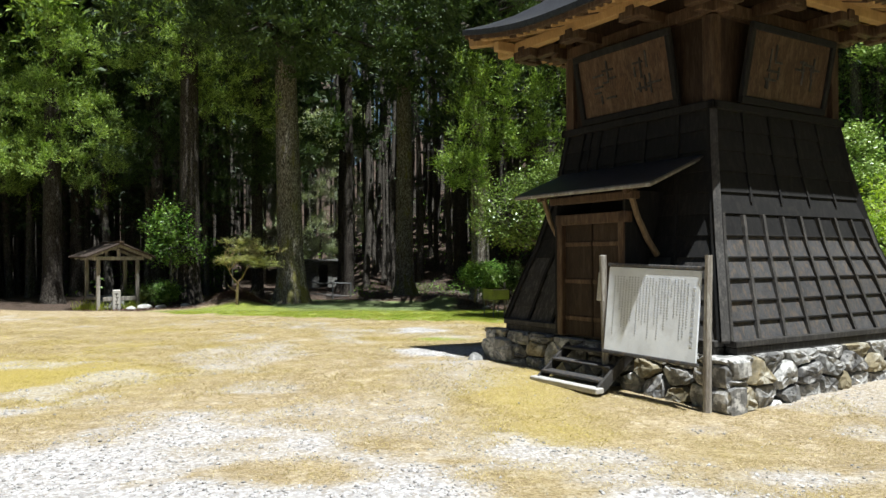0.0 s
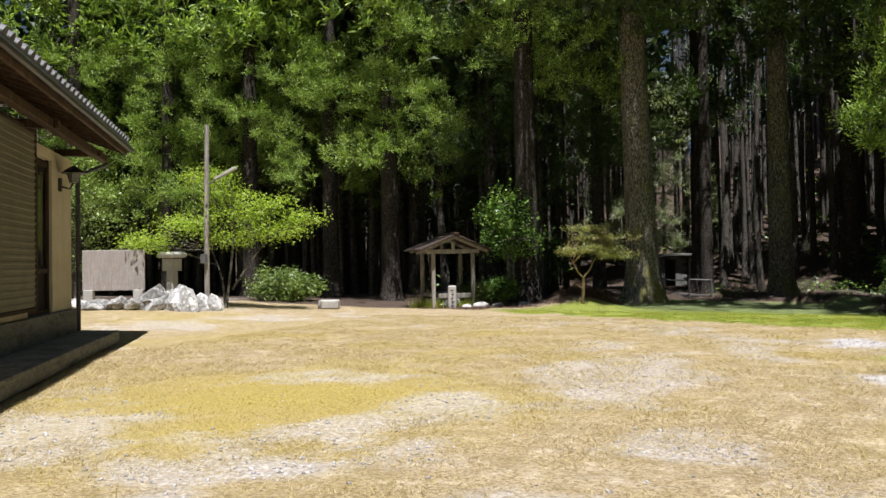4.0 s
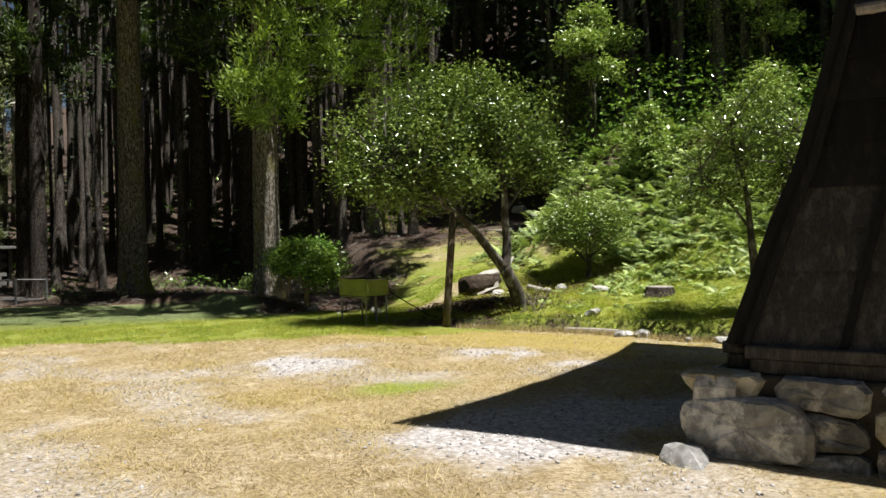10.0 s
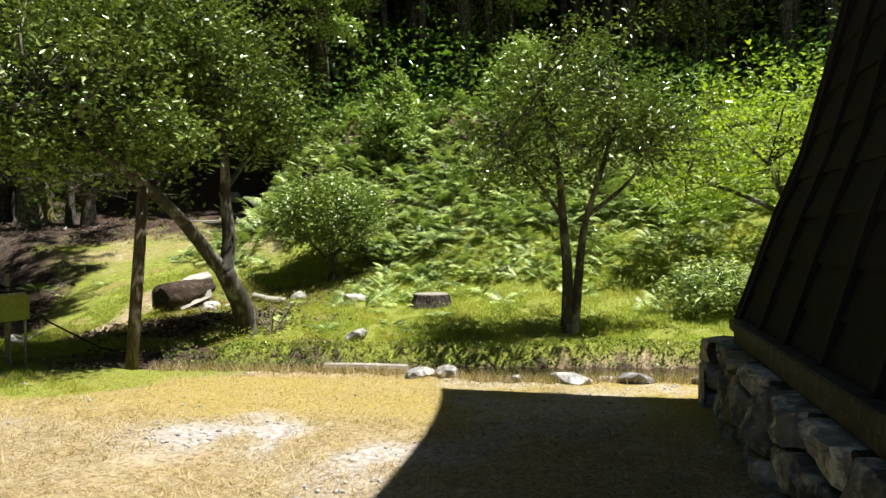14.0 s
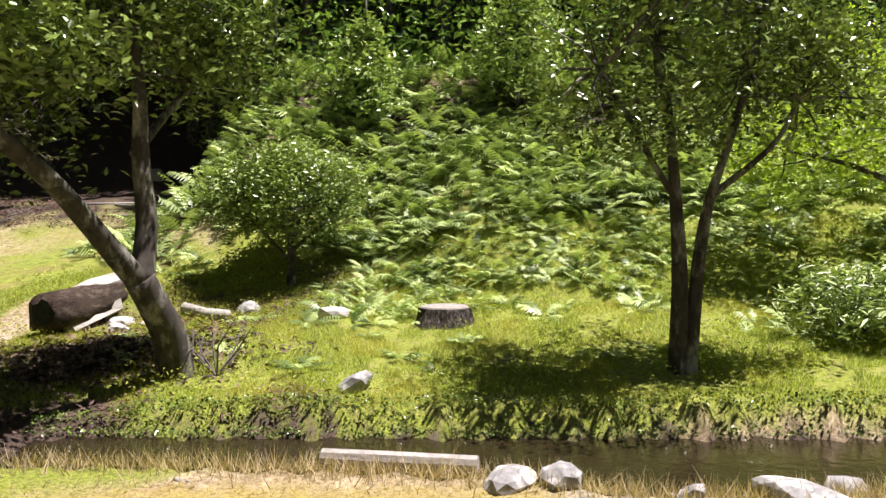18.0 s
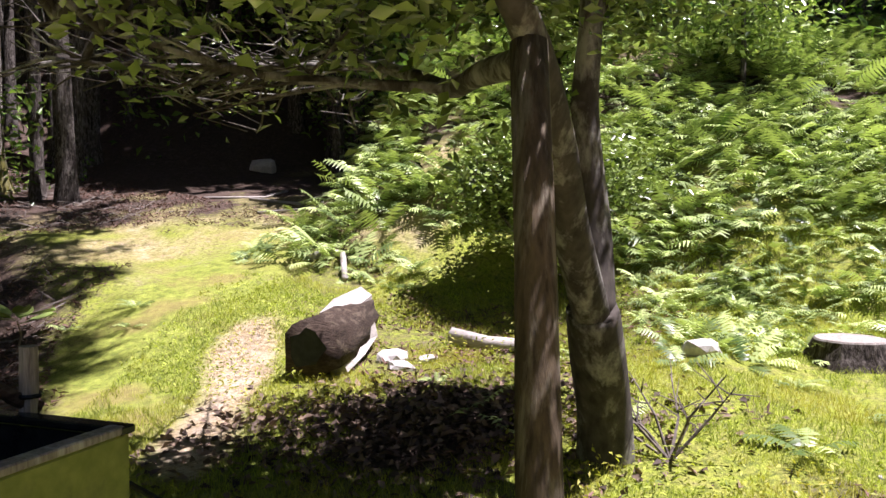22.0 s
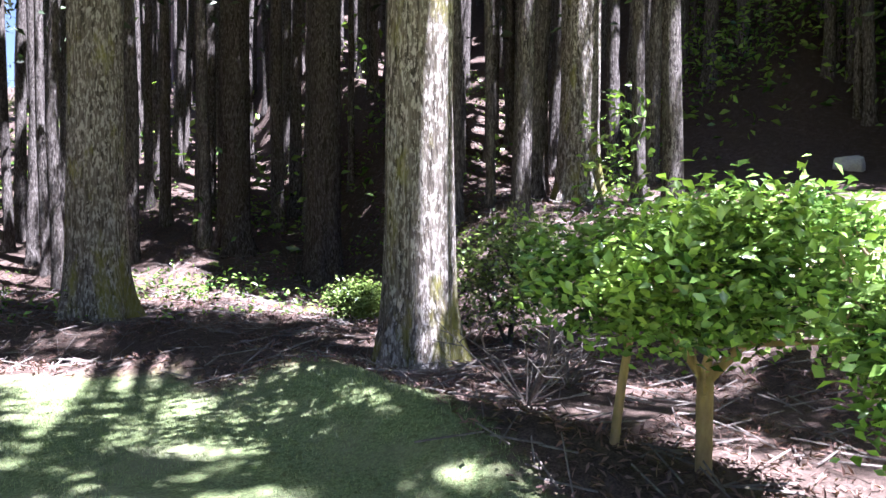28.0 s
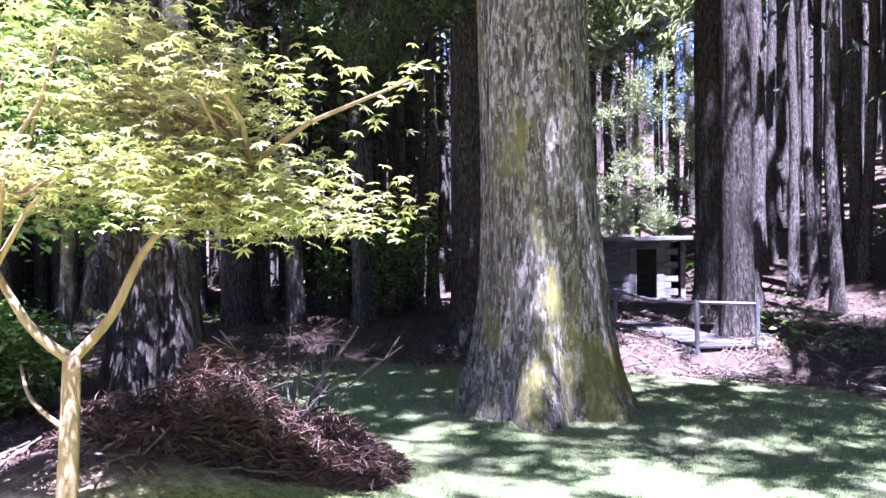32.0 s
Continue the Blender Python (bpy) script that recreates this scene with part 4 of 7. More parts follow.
make("foot_plank", *box(-0.68, 0, 0.04, 0.16, 1.5, 0.08), WHITE_STONE, steps, "pale foot plank")

# notice board
nb = thing("notice_board", 2.93, 10.66, 0, 0, "white notice board on two weathered posts before the tower", "notice board")
pr, pl = Vector((3.44, 9.98, -0.25)), Vector((2.42, 11.34, -0.2))
along = (pl - pr).normalized()
face_n = Vector((-along.y, along.x, 0)).normalized()
if face_n.dot(Vector((-3, -10, 0))) < 0:
    face_n = -face_n
org = Vector((2.93, 10.66, 0))
make("post", *tube([pr - org, pr - org + Vector((0.02, 0, 1.1)), pr - org + Vector((0.04, 0.0, 2.16))], [0.062, 0.057, 0.052], 9, 0.25, 3), GREY_WOOD, nb, "peeling grey log post")
make("post", *beam(pl - org, pl - org + Vector((-0.04, 0, 2.12)), 0.1, 0.09, up=(1, 0, 0)), GREY_WOOD, nb)
flat = Matrix((along, -face_n, Vector((0, 0, 1)))).transposed().to_4x4()
wd = (pl - pr).length
mid = (pl + pr) / 2 - org
PAPER = surface("weathered_white_panel", (0.80, 0.84, 0.90), (0.86, 0.89, 0.94), 30, 1.6, 0.12, 0.02, (1, 1, 1), (0.55, 0.56, 0.58), 0.4)
INK = surface("faded_ink", (0.46, 0.48, 0.52), (0.55, 0.57, 0.61), 60, 3, 0.7, 0)
flat = flat @ Matrix.Rotation(radians(-7), 4, "X")
flat.translation = Vector((mid.x, mid.y, 1.12)) + face_n * 0.05
panel = make("panel", *moved(box(0, 0, 0, wd - 0.14, 0.03, 1.22), flat), PAPER, nb, "white weathered text panel")
for z in (0.64, -0.63):
    make("panel_rail", *moved(box(0, 0, z, wd - 0.08, 0.06, 0.05), flat), BOARD_GREY, nb)
rnd = random.Random(8)
for c in range(25):
    x = -0.60 + c * 0.052
    top = 0.5 - (0.0 if c % 5 else 0.05)
    n = rnd.randint(14, 24) if c % 6 != 5 else rnd.randint(4, 10)
    bars = [box(x + rnd.uniform(-0.003, 0.003), -0.017, top - 0.03 - i * 0.036, 0.022, 0.003, 0.02, None, 0.001) for i in range(n)]
    if 1.0 - n * 0.036 < -0.6:
        continue
    make("text_column", *moved(joined(*bars), flat), INK, panel)
make("title_column", *moved(joined(*[box(-0.69, -0.017, 0.36 - i * 0.068, 0.045, 0.003, 0.045, None, 0.001) for i in range(12)]), flat), INK, panel)
make("side_plaque", *moved(box(wd / 2 + 0.05, -0.02, 0.3, 0.14, 0.03, 0.42), flat), WHITE_STONE, nb)


# ---- trees ----
def trunk_geo(h, r0, r1, seed, n=14, flare=0.55, lean=(0, 0), ridge=0.0):
    """A straight conifer trunk with a flared, fluted foot; ridge gives the bark's long ribs depth."""
    rnd = random.Random(seed)
    zs = [-0.25, 0.0, 0.06, 0.14, 0.24, 0.36, 0.52, 0.72, 1.0, 1.4, 1.9, 2.5, 3.2, 4.2, 5.5, 7.0, 9.0, 11.5, 15.0, h]
    zs = [z for z in zs if z < h] + [h]
    ph = rnd.uniform(0, 6.28)
    vs, fs = [], []
    for z in zs:
        t = max(0, z) / h
        r = r0 + (r1 - r0) * t
        fl = flare * math.exp(-max(0, z) / (0.55 * r0 / 0.5))
        ox, oy = lean[0] * max(0, z) / h, lean[1] * max(0, z) / h
        for k in range(n):
            a = 2 * math.pi * k / n
            lobes = 1 + fl * (0.75 + 0.45 * math.cos(5 * a + ph) + 0.3 * math.cos(8 * a - 2 * ph))
            rr = r * lobes * (1 + 0.05 * noise.noise((math.cos(a) * 1.7 + seed, math.sin(a) * 1.7, z * 0.5)))
            if ridge:
                rr += ridge * noise.noise((math.cos(a) * 7 + seed, math.sin(a) * 7, z * 0.45)) * (1 + 2.5 * fl)
            vs.append((ox + rr * math.cos(a), oy + rr * math.sin(a), z))
    for i in range(len(zs) - 1):
        for k in range(n):
            a, b = i * n + k, i * n + (k + 1) % n
            fs.append((a, b, b + n, a + n))
    fs.append(tuple(range((len(zs) - 1) * n, len(zs) * n)))
    return vs, fs


def tuft_cards(c, s, per, size, rng):
    """Plumes of needle fingers that fan up and out from the centres c, of the sizes s."""
    n, m, q = len(c), max(6, per // 6), 6
    out = c * np.array((1, 1, 0))
    out = out / (np.linalg.norm(out, axis=1)[:, None] + 1e-6)
    d = rng.normal(size=(n, m, 3))
    d[:, :, 2] = d[:, :, 2] * 0.8 + 0.35
    d += 0.55 * out[:, None, :]
    d /= np.linalg.norm(d, axis=2)[:, :, None]
    t = np.linspace(0.2, 1, q)[None, None, :, None]
    L = (s[:, None] * rng.uniform(0.3, 0.62, (n, m)))[:, :, None, None]
    p = c[:, None, None, :] + d[:, :, None, :] * t * L
    p[..., 2] += (0.22 * L * t * t)[..., 0]
    p += rng.normal(size=p.shape) * 0.045 * s[:, None, None, None]
    a = np.broadcast_to(d[:, :, None, :], p.shape).reshape(-1, 3) + np.array((0, 0, 0.3))
    away = np.broadcast_to(d[:, :, None, :], p.shape).reshape(-1, 3) * 0.8 + np.array((0, 0, 0.35))
    return leaf_cards(p.reshape(-1, 3), size, rng, 0.3, 0.25, 0.1, 0.3, away, a)


def bough_plumes(rng, low, high, radius, count, taper=0.7):
    """Places of plumes along boughs that leave the trunk in all directions and droop."""
    k = 6
    nb = max(6, count // k)
    z = low + (high - low) * rng.uniform(size=nb)
    t = (z - low) / (high - low)
    L = radius * (1 - taper * t) * rng.uniform(0.5, 1.05, nb)
    a = rng.uniform(0, 6.283, nb)
    f = rng.uniform(0.06, 1.0, (nb, k)) ** 0.75
    off = rng.normal(size=(nb, k)) * 0.3
    x = L[:, None] * f * np.cos(a)[:, None] - off * np.sin(a)[:, None]
    y = L[:, None] * f * np.sin(a)[:, None] + off * np.cos(a)[:, None]
    h = z[:, None] - 0.34 * L[:, None] * f ** 1.6 - rng.uniform(0, 1, (nb, k)) ** 2 * 1.3
    return np.stack([x, y, h], -1).reshape(-1, 3)


def cedar_crown(seed, low, high, radius, tufts=200):
    """A closed canopy of broad plumes, high on the trunk."""
    rng = np.random.default_rng(seed)
    c = bough_plumes(rng, low, high, radius, tufts)
    return tuft_cards(c, rng.uniform(0.9, 1.7, len(c)), 84, 0.25, rng)


def hanging_crown(seed, low, high, radius, tufts, middle=12.5):
    """Compact plumes hanging low over the yard, and the canopy above them."""
    rng = np.random.default_rng(seed)
    c = bough_plumes(rng, low, middle, radius, tufts, 0.15)
    g = tuft_cards(c, rng.uniform(0.6, 1.2, len(c)), 168, 0.12, rng)
    d = bough_plumes(rng, middle, high, radius, 200)
    return np_join([g, tuft_cards(d, rng.uniform(1.0, 1.9, len(d)), 54, 0.34, rng)])


def big_cedar(x, y, r, seed, h=24, crown=None, material=None, label="", lean=(0, 0), flare=0.5):
    e = thing("cedar_tree", x, y, gz(x, y), 0, label or "tall old cedar with a straight grey-brown trunk", "tree", "old cedars")
    v, f = trunk_geo(h, r, r * 0.45, seed, 48, flare, lean, 0.045)
    make("trunk", v, f, material or BARK, e, smooth=True)
    if crown:
        c = make_np("crown", *cedar_crown(seed, *crown), LEAF_CEDAR, e)
    return e


# old cedars that stand out along the edge of the wood: x, y, trunk radius
big_cedar(-6.45, 32.62, 0.56, 1, 26, (11.5, 26, 5.5, 255), BARK_MOSSY, "huge cedar with flaking pale bark and mossy fluted foot", (-0.7, 0), 0.62)
big_cedar(-1.95, 38.6, 0.46, 2, 25, (11.5, 25, 4.8, 225), BARK_MOSSY)
big_cedar(1.65, 33.5, 0.42, 3, 25, (9.5, 25, 4.2, 255), BARK_MOSSY)
big_cedar(6.7, 37.9, 0.40, 4, 24, (6.5, 24, 4.4, 300), BARK_MOSSY)
big_cedar(1.08, 45.0, 0.40, 5, 24, (9, 24, 4.4, 180))
big_cedar(2.84, 42.8, 0.42, 6, 24, (9, 24, 4.4, 180))
big_cedar(-5.35, 41.8, 0.40, 7, 24, (9, 24, 4.4, 180))
big_cedar(-8.6, 43.2, 0.30, 8, 22, (9, 22, 4.4, 180))
big_cedar(-4.9, 39.6, 0.28, 9, 22, (9, 22, 4, 165))

# boughs added mostly out of view to shade the lawn and the wood's edge
def overhang(tree, seed, x0, x1, y0, y1, count, side=False):
    rng = np.random.default_rng(seed)
    x, y, h = rng.uniform(x0, x1, count), rng.uniform(y0, y1, count), rng.uniform(9.5, 15, count)
    keep = fractal(x, y, 1.5, seed, 3) > 0.40
    keep &= ~((x > -1.5) & (x < 2.0) & (y > 30.3) & (y < 35.2)) & ~((x > 1.0) & (x < 2.7) & (y > 27.8) & (y < 29.3))
    if side:
        keep &= x < 2.6 + 0.55 * (y - 24.5) - 0.9
    x, y, h = x[keep], y[keep], h[keep]
    # up the sun's line from each patch of ground to be shaded
    k = -SUN_DIR.x / -SUN_DIR.z, -SUN_DIR.y / -SUN_DIR.z
    o = tree.matrix_world.translation
    c = np.stack([x + k[0] * h - o.x, y + k[1] * h - o.y, h], 1)
    make_np("overhang", *tuft_cards(c, rng.uniform(0.55, 1.1, len(c)), 70, 0.19, rng), LEAF_CEDAR, tree)
    for p in c[:: max(1, len(c) // 10)]:
        make("bough", *tube([(0, 0, p[2] + 1.5), Vector(p) * 0.5 + Vector((0, 0, p[2] * 0.5 + 1.2)), Vector(p)], [0.09, 0.06, 0.02], 6), BARK, tree)


OLD = [o for o in scene.objects if o.name.startswith("cedar_tree")]
overhang(OLD[0], 201, -11, -3.5, 28.8, 36, 420)
overhang(OLD[0], 211, -9.5, -3.5, 32.2, 36.5, 400)
overhang(OLD[1], 217, -4.4, -1.4, 38.6, 42.6, 140)
overhang(OLD[2], 216, -0.6, 2.4, 27.0, 30.6, 130)
overhang(OLD[1], 202, -4.5, 1.8, 29.6, 37, 400)
overhang(OLD[2], 203, 0.2, 9.0, 27.6, 36, 430, True)
overhang(OLD[3], 204, 8.5, 15.0, 37.0, 43, 170)

overhang(OLD[2], 215, 2.6, 5.4, 27.0, 32.0, 210, True)
overhang(OLD[3], 216, 2.8, 8.0, 31.5, 38.0, 150, True)
overhang(OLD[2], 213, -2.2, 0.4, 28.4, 31.0, 130)
overhang(OLD[0], 214, -11.0, -9.0, 28.8, 31.2, 110)
# a bough low on the cedar behind the trough, sunlight painted into its sprays
e = OLD[2]
rng_b = np.random.default_rng(640)
c = np.stack([rng_b.uniform(-1.2, 3.8, 120), rng_b.uniform(-4.4, -2.4, 120), rng_b.uniform(5.6, 10.0, 120)], 1)
c = np.concatenate([c, np.stack([rng_b.normal(size=26) * 0.55 - 0.7, rng_b.uniform(-4.6, -3.6, 26), rng_b.uniform(4.7, 6.0, 26)], 1)])
c[:, 2] = np.maximum(c[:, 2], 4.7 + 0.45 * np.maximum(0, c[:, 0] + 0.2))
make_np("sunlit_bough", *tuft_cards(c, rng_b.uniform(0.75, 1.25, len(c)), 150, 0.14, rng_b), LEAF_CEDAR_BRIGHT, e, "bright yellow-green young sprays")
for p in c[::12]:
    make("bough", *tube([(0, 0, p[2] + 0.8), Vector(p) * 0.5 + Vector((0, 0, p[2] * 0.5 + 0.5)), Vector(p)], [0.07, 0.05, 0.02], 6), BARK, e)

# young cedars behind the hut, strong sun painted into their pale sprays
for k, (cx, cy) in enumerate([(-8.4, 52.4), (-10.4, 52.9), (-6.3, 54.0), (-12.6, 54.0)]):
    e = thing("young_cedar", cx, cy, gz(cx, cy), 0, "slim young cedar with pale sunlit sprays", "tree", "young cedars")
    make("trunk", *trunk_geo(11, 0.11, 0.04, 700 + k, 9, 0.3), BARK_SLIM, e, smooth=True)
    make_np("crown", *hanging_crown(710 + k, 2.6, 11.5, 1.7, 100, 9.5), LEAF_PALE, e)

# the fringe: cedars with foliage hanging low over the yard
first = None
for k, (cx, cy, cr) in enumerate([(-16.7, 32.6, 0.40), (-10.6, 31.9, 0.46), (-20.6, 34.2, 0.38), (-24.6, 33.6, 0.4), (-28.6, 32.6, 0.4), (-33, 31, 0.4), (-38, 29, 0.42),
                                  (-14.4, 38.4, 0.35), (-18.5, 38.6, 0.35), (-22.6, 38.2, 0.35), (-9.2, 37.8, 0.3), (-30.5, 37, 0.35), (-43, 26, 0.4), (-36, 35.4, 0.4), (-26.5, 38, 0.36)]):
    e = thing("cedar_tree", cx, cy, gz(cx, cy), 40 * k, "tall cedar with foliage hanging low over the yard's edge", "tree", "cedars at the edge of the wood")
    make("trunk", *trunk_geo(24, cr, cr * 0.4, 20 + k, 14, 0.45), BARK, e, smooth=True)
    if k < 4:
        low = (6.5, 9.0, 6.0, 5.5)[k]
        # front crowns take the sunlit spray colour
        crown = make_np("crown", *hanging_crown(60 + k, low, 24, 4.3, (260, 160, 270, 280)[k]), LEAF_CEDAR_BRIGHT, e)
        first = (first or []) + [crown.data]
        if k == 1:
            e.rotation_euler.z = 0
            edge_tree = e
    else:
        if k == 4:
            # sunlit spray colour here too; the row behind keeps the darker one
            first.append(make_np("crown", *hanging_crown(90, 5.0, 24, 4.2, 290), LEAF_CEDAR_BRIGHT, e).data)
            continue
        if k == 7:
            first.append(make_np("crown", *hanging_crown(91, 5.0, 24, 4.2, 280), LEAF_CEDAR, e).data)
            continue
        c = new("crown", first[-1])
        c.parent = e


scene.view_layers[0].update()
# more added boughs, high up, that keep the kiosk in shade
overhang(edge_tree, 220, -14.3, -7.6, 28.9, 32.0, 230)


def far_wood():
    """The plantation behind: slim trunks, and their crowns closing overhead."""
    rng = np.random.default_rng(77)
    spots = []
    tries = 0
    cell = set()
    while len(spots) < 1900 and tries < 90000:
        tries += 1
        x, y = rng.uniform(-80, 70), rng.uniform(8, 100)
        if tries % 2 == 0:
            x, y = rng.uniform(-45, 20), rng.uniform(36, 62)
        if tries % 3 == 1:
            x, y = rng.uniform(8, 40), rng.uniform(2, 42)
        u, v = 0.8 * x + 0.6 * y - 16.5, 0.6 * x - 0.8 * y
        if y < 45 and -12 < x < 4.5 or y < 36 and 4.5 <= x < 8:
            continue
        if x <= -12 and y < 39.5 + 0.25 * (x + 12):
            continue
        if x > 2 and (u < 13.5 and y < 36.0 or abs(x - (3.9 + 0.55 * (y - 24.5))) < 2.4 and y < 41):
            continue
        if -14 < x < -5 and 44 < y < 54 or -13 < x < -1 and 50 < y < 60 and rng.random() < 0.6:
            continue
        key = (int(x / 1.3), int(y / 1.3))
        if key in cell:
            continue
        cell.add(key)
        spots.append((x, y))
    xs, ys = np.array(spots).T
    zs = ground_z(xs, ys)
    n = 7
    ang = np.arange(n) * 2 * math.pi / n
    circ = np.stack([np.cos(ang), np.sin(ang)], 1)
    tv, tf, lv, hv, o = [], [], [], [], 0
    for x, y, z in zip(xs, ys, zs):
        r = rng.uniform(0.09, 0.2)
        h = rng.uniform(17, 22)
        wob = rng.normal(size=(4, 2)) * np.array([0, 0.02, 0.08, 0.3])[:, None]
        for (q, k), wb in zip(((-0.3, 1.7), (0.5, 1.12), (4, 0.95), (h, 0.35)), wob):
            tv.append(np.concatenate([np.array((x, y)) + circ * r * k + wb, np.full((n, 1), z + q)], 1))
        for j in range(3):
            for k in range(n):
                tf.append((o + j * n + k, o + j * n + (k + 1) % n, o + (j + 1) * n + (k + 1) % n, o + (j + 1) * n + k))
        o += 4 * n
        hillside = (x > 8 and y < 41) or y < 42
        gap = float(fractal(np.array([x]), np.array([y]), 7.0, 131, 2)[0])
        glade = -9 < x < 12 and 36 < y < 68
        k = 14 if glade else (220 if hillside else 60)
        low = 5.0 if y > 44 and x < 8 else 3.0
        t = rng.uniform(0, 1, k) ** 0.85
        a = rng.uniform(0, 6.283, k)
        rad = (2.4 - 1.2 * t) * np.sqrt(rng.uniform(0.02, 1, k))
        lv.append(np.stack([x + rad * np.cos(a), y + rad * np.sin(a), z + low + t * (11 - low)], 1))
        k = 55 if (hillside and not glade) or gap < (0.3 if glade else 0.5) else 6
        t, a = rng.uniform(0, 1, k), rng.uniform(0, 6.283, k)
        rad = (2.3 - 1.5 * t) * np.sqrt(rng.uniform(0.02, 1, k))
        hv.append(np.stack([x + rad * np.cos(a), y + rad * np.sin(a), z + 10.5 + t * (h - 10)], 1))
    ob = make_np("far_wood_trunks", np.concatenate(tv), np.array(tf), BARK_SLIM, smooth=True)
    tagged(ob, "close-set slim cedar trunks of the plantation behind", "trees", kind="stuff")
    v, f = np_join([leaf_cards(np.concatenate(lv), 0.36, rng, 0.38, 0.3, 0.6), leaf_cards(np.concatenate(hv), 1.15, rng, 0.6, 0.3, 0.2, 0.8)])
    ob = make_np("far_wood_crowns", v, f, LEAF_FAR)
    tagged(ob, "dense cedar crowns closing over the plantation, shade in their colour", "foliage", kind="stuff")
    # undergrowth and sprays low in the wood
    k = 9000
    x, y = rng.uniform(-45, 18, k), rng.uniform(38, 60, k)
    keep = (fractal(x, y, 5.0, 51) > 0.5) & ~((x > -14) & (x < 0) & (y < 50)) & ~((x > -4) & (x < 7) & (y < 44))
    x, y = x[keep], y[keep]
    p = np.stack([x, y, ground_z(x, y) + rng.uniform(0, 1, len(x)) ** 2 * 2.6], 1)
    v, f = leaf_cards(p, 0.3, rng, 0.5, 0.3, 0.1)
    tagged(make_np("undergrowth", v, f, LEAF_DEEP), "dark evergreen undergrowth between the trunks", "foliage", kind="stuff")
    k = 9000
    x, y = rng.uniform(-5, 9, k), rng.uniform(37.5, 50, k)
    keep = (fractal(x, y, 1.6, 58, 3) > 0.56) & (np.hypot(x + 6.2, y - 39) > 2)
    x, y = x[keep], y[keep]
    p = np.stack([x, y, ground_z(x, y) + rng.uniform(0, 1, len(x)) ** 1.5 * 0.5], 1)
    v, f = leaf_cards(p, 0.13, rng, 0.45, 0.3, 0.1)
    tagged(make_np("brushwood", v, f, LEAF_DEEP), "low evergreen sprigs on the wooded hillside", "foliage", kind="stuff")
    # thicket on the slope above the ferns and beside the path
    k = 42000
    a, b = rng.uniform(10.5, 24, k), rng.uniform(-26, 10, k)
    x, y = 0.8 * (a + 16.5) + 0.6 * b, 0.6 * (a + 16.5) - 0.8 * b
    keep = (fractal(x, y, 2.2, 53, 3) > 0.47 - 0.012 * (a - 9)) & ~((b < -17) & (np.abs(x - (3.9 + 0.55 * (y - 24.5))) < 3.2) & (y < 40))
    x, y, a = x[keep], y[keep], a[keep]
    h = 0.5 + 2.6 * fractal(x, y, 2.5, 57, 3) * np.clip((a - 7.5) / 5, 0.2, 1.2)
    p = np.stack([x, y, ground_z(x, y) + rng.uniform(0, 1, len(x)) ** 0.8 * h], 1)
    v, f = leaf_cards(p, 0.2, rng, 0.45, 0.3, 0.1)
    tagged(make_np("thicket", v, f, LEAF_DEEP), "dense evergreen thicket covering the upper slope", "foliage", kind="stuff")
    # unseen wood added round the rest of the clearing, behind the walker
    a = rng.uniform(math.pi * 0.93, math.pi * 2.02, 26000)
    d = rng.uniform(48, 70, len(a))
    p = np.stack([-5 + d * np.cos(a), 25 + d * np.sin(a), rng.uniform(0, 1, len(a)) ** 0.8 * 17], 1)
    v, f = leaf_cards(p, 1.5, rng, 0.6, 0.3, 0.3)
    tagged(make_np("unseen_wood_behind", v, f, LEAF_CEDAR), "unseen ring of leaf cards added to close the clearing", "foliage", kind="stuff")


far_wood()


def clump_points(rng, centre, radii, clusters, per, spread, shell=0.45):
    """Leaf places in small bunches over an uneven crown."""
    d = rng.normal(size=(clusters, 3))
    d /= np.linalg.norm(d, axis=1)[:, None]
    rr = rng.uniform(shell, 1.0, clusters) ** 0.7 * rng.uniform(0.82, 1.08, clusters)
    # lobes and hollows in the outline
    lobe = np.array([noise.noise((q[0] * 2.1 + centre[0] * 3, q[1] * 2.1 + centre[1] * 3, q[2] * 2.1 + centre[2])) for q in d])
    rr = rr * (0.95 + 0.55 * lobe)
    c = np.array(centre) + d * rr[:, None] * np.array(radii)
    c[:, 2] += 0.12 * radii[2] * lobe
    return c, (c[:, None, :] + rng.normal(size=(clusters, per, 3)) * spread).reshape(-1, 3)


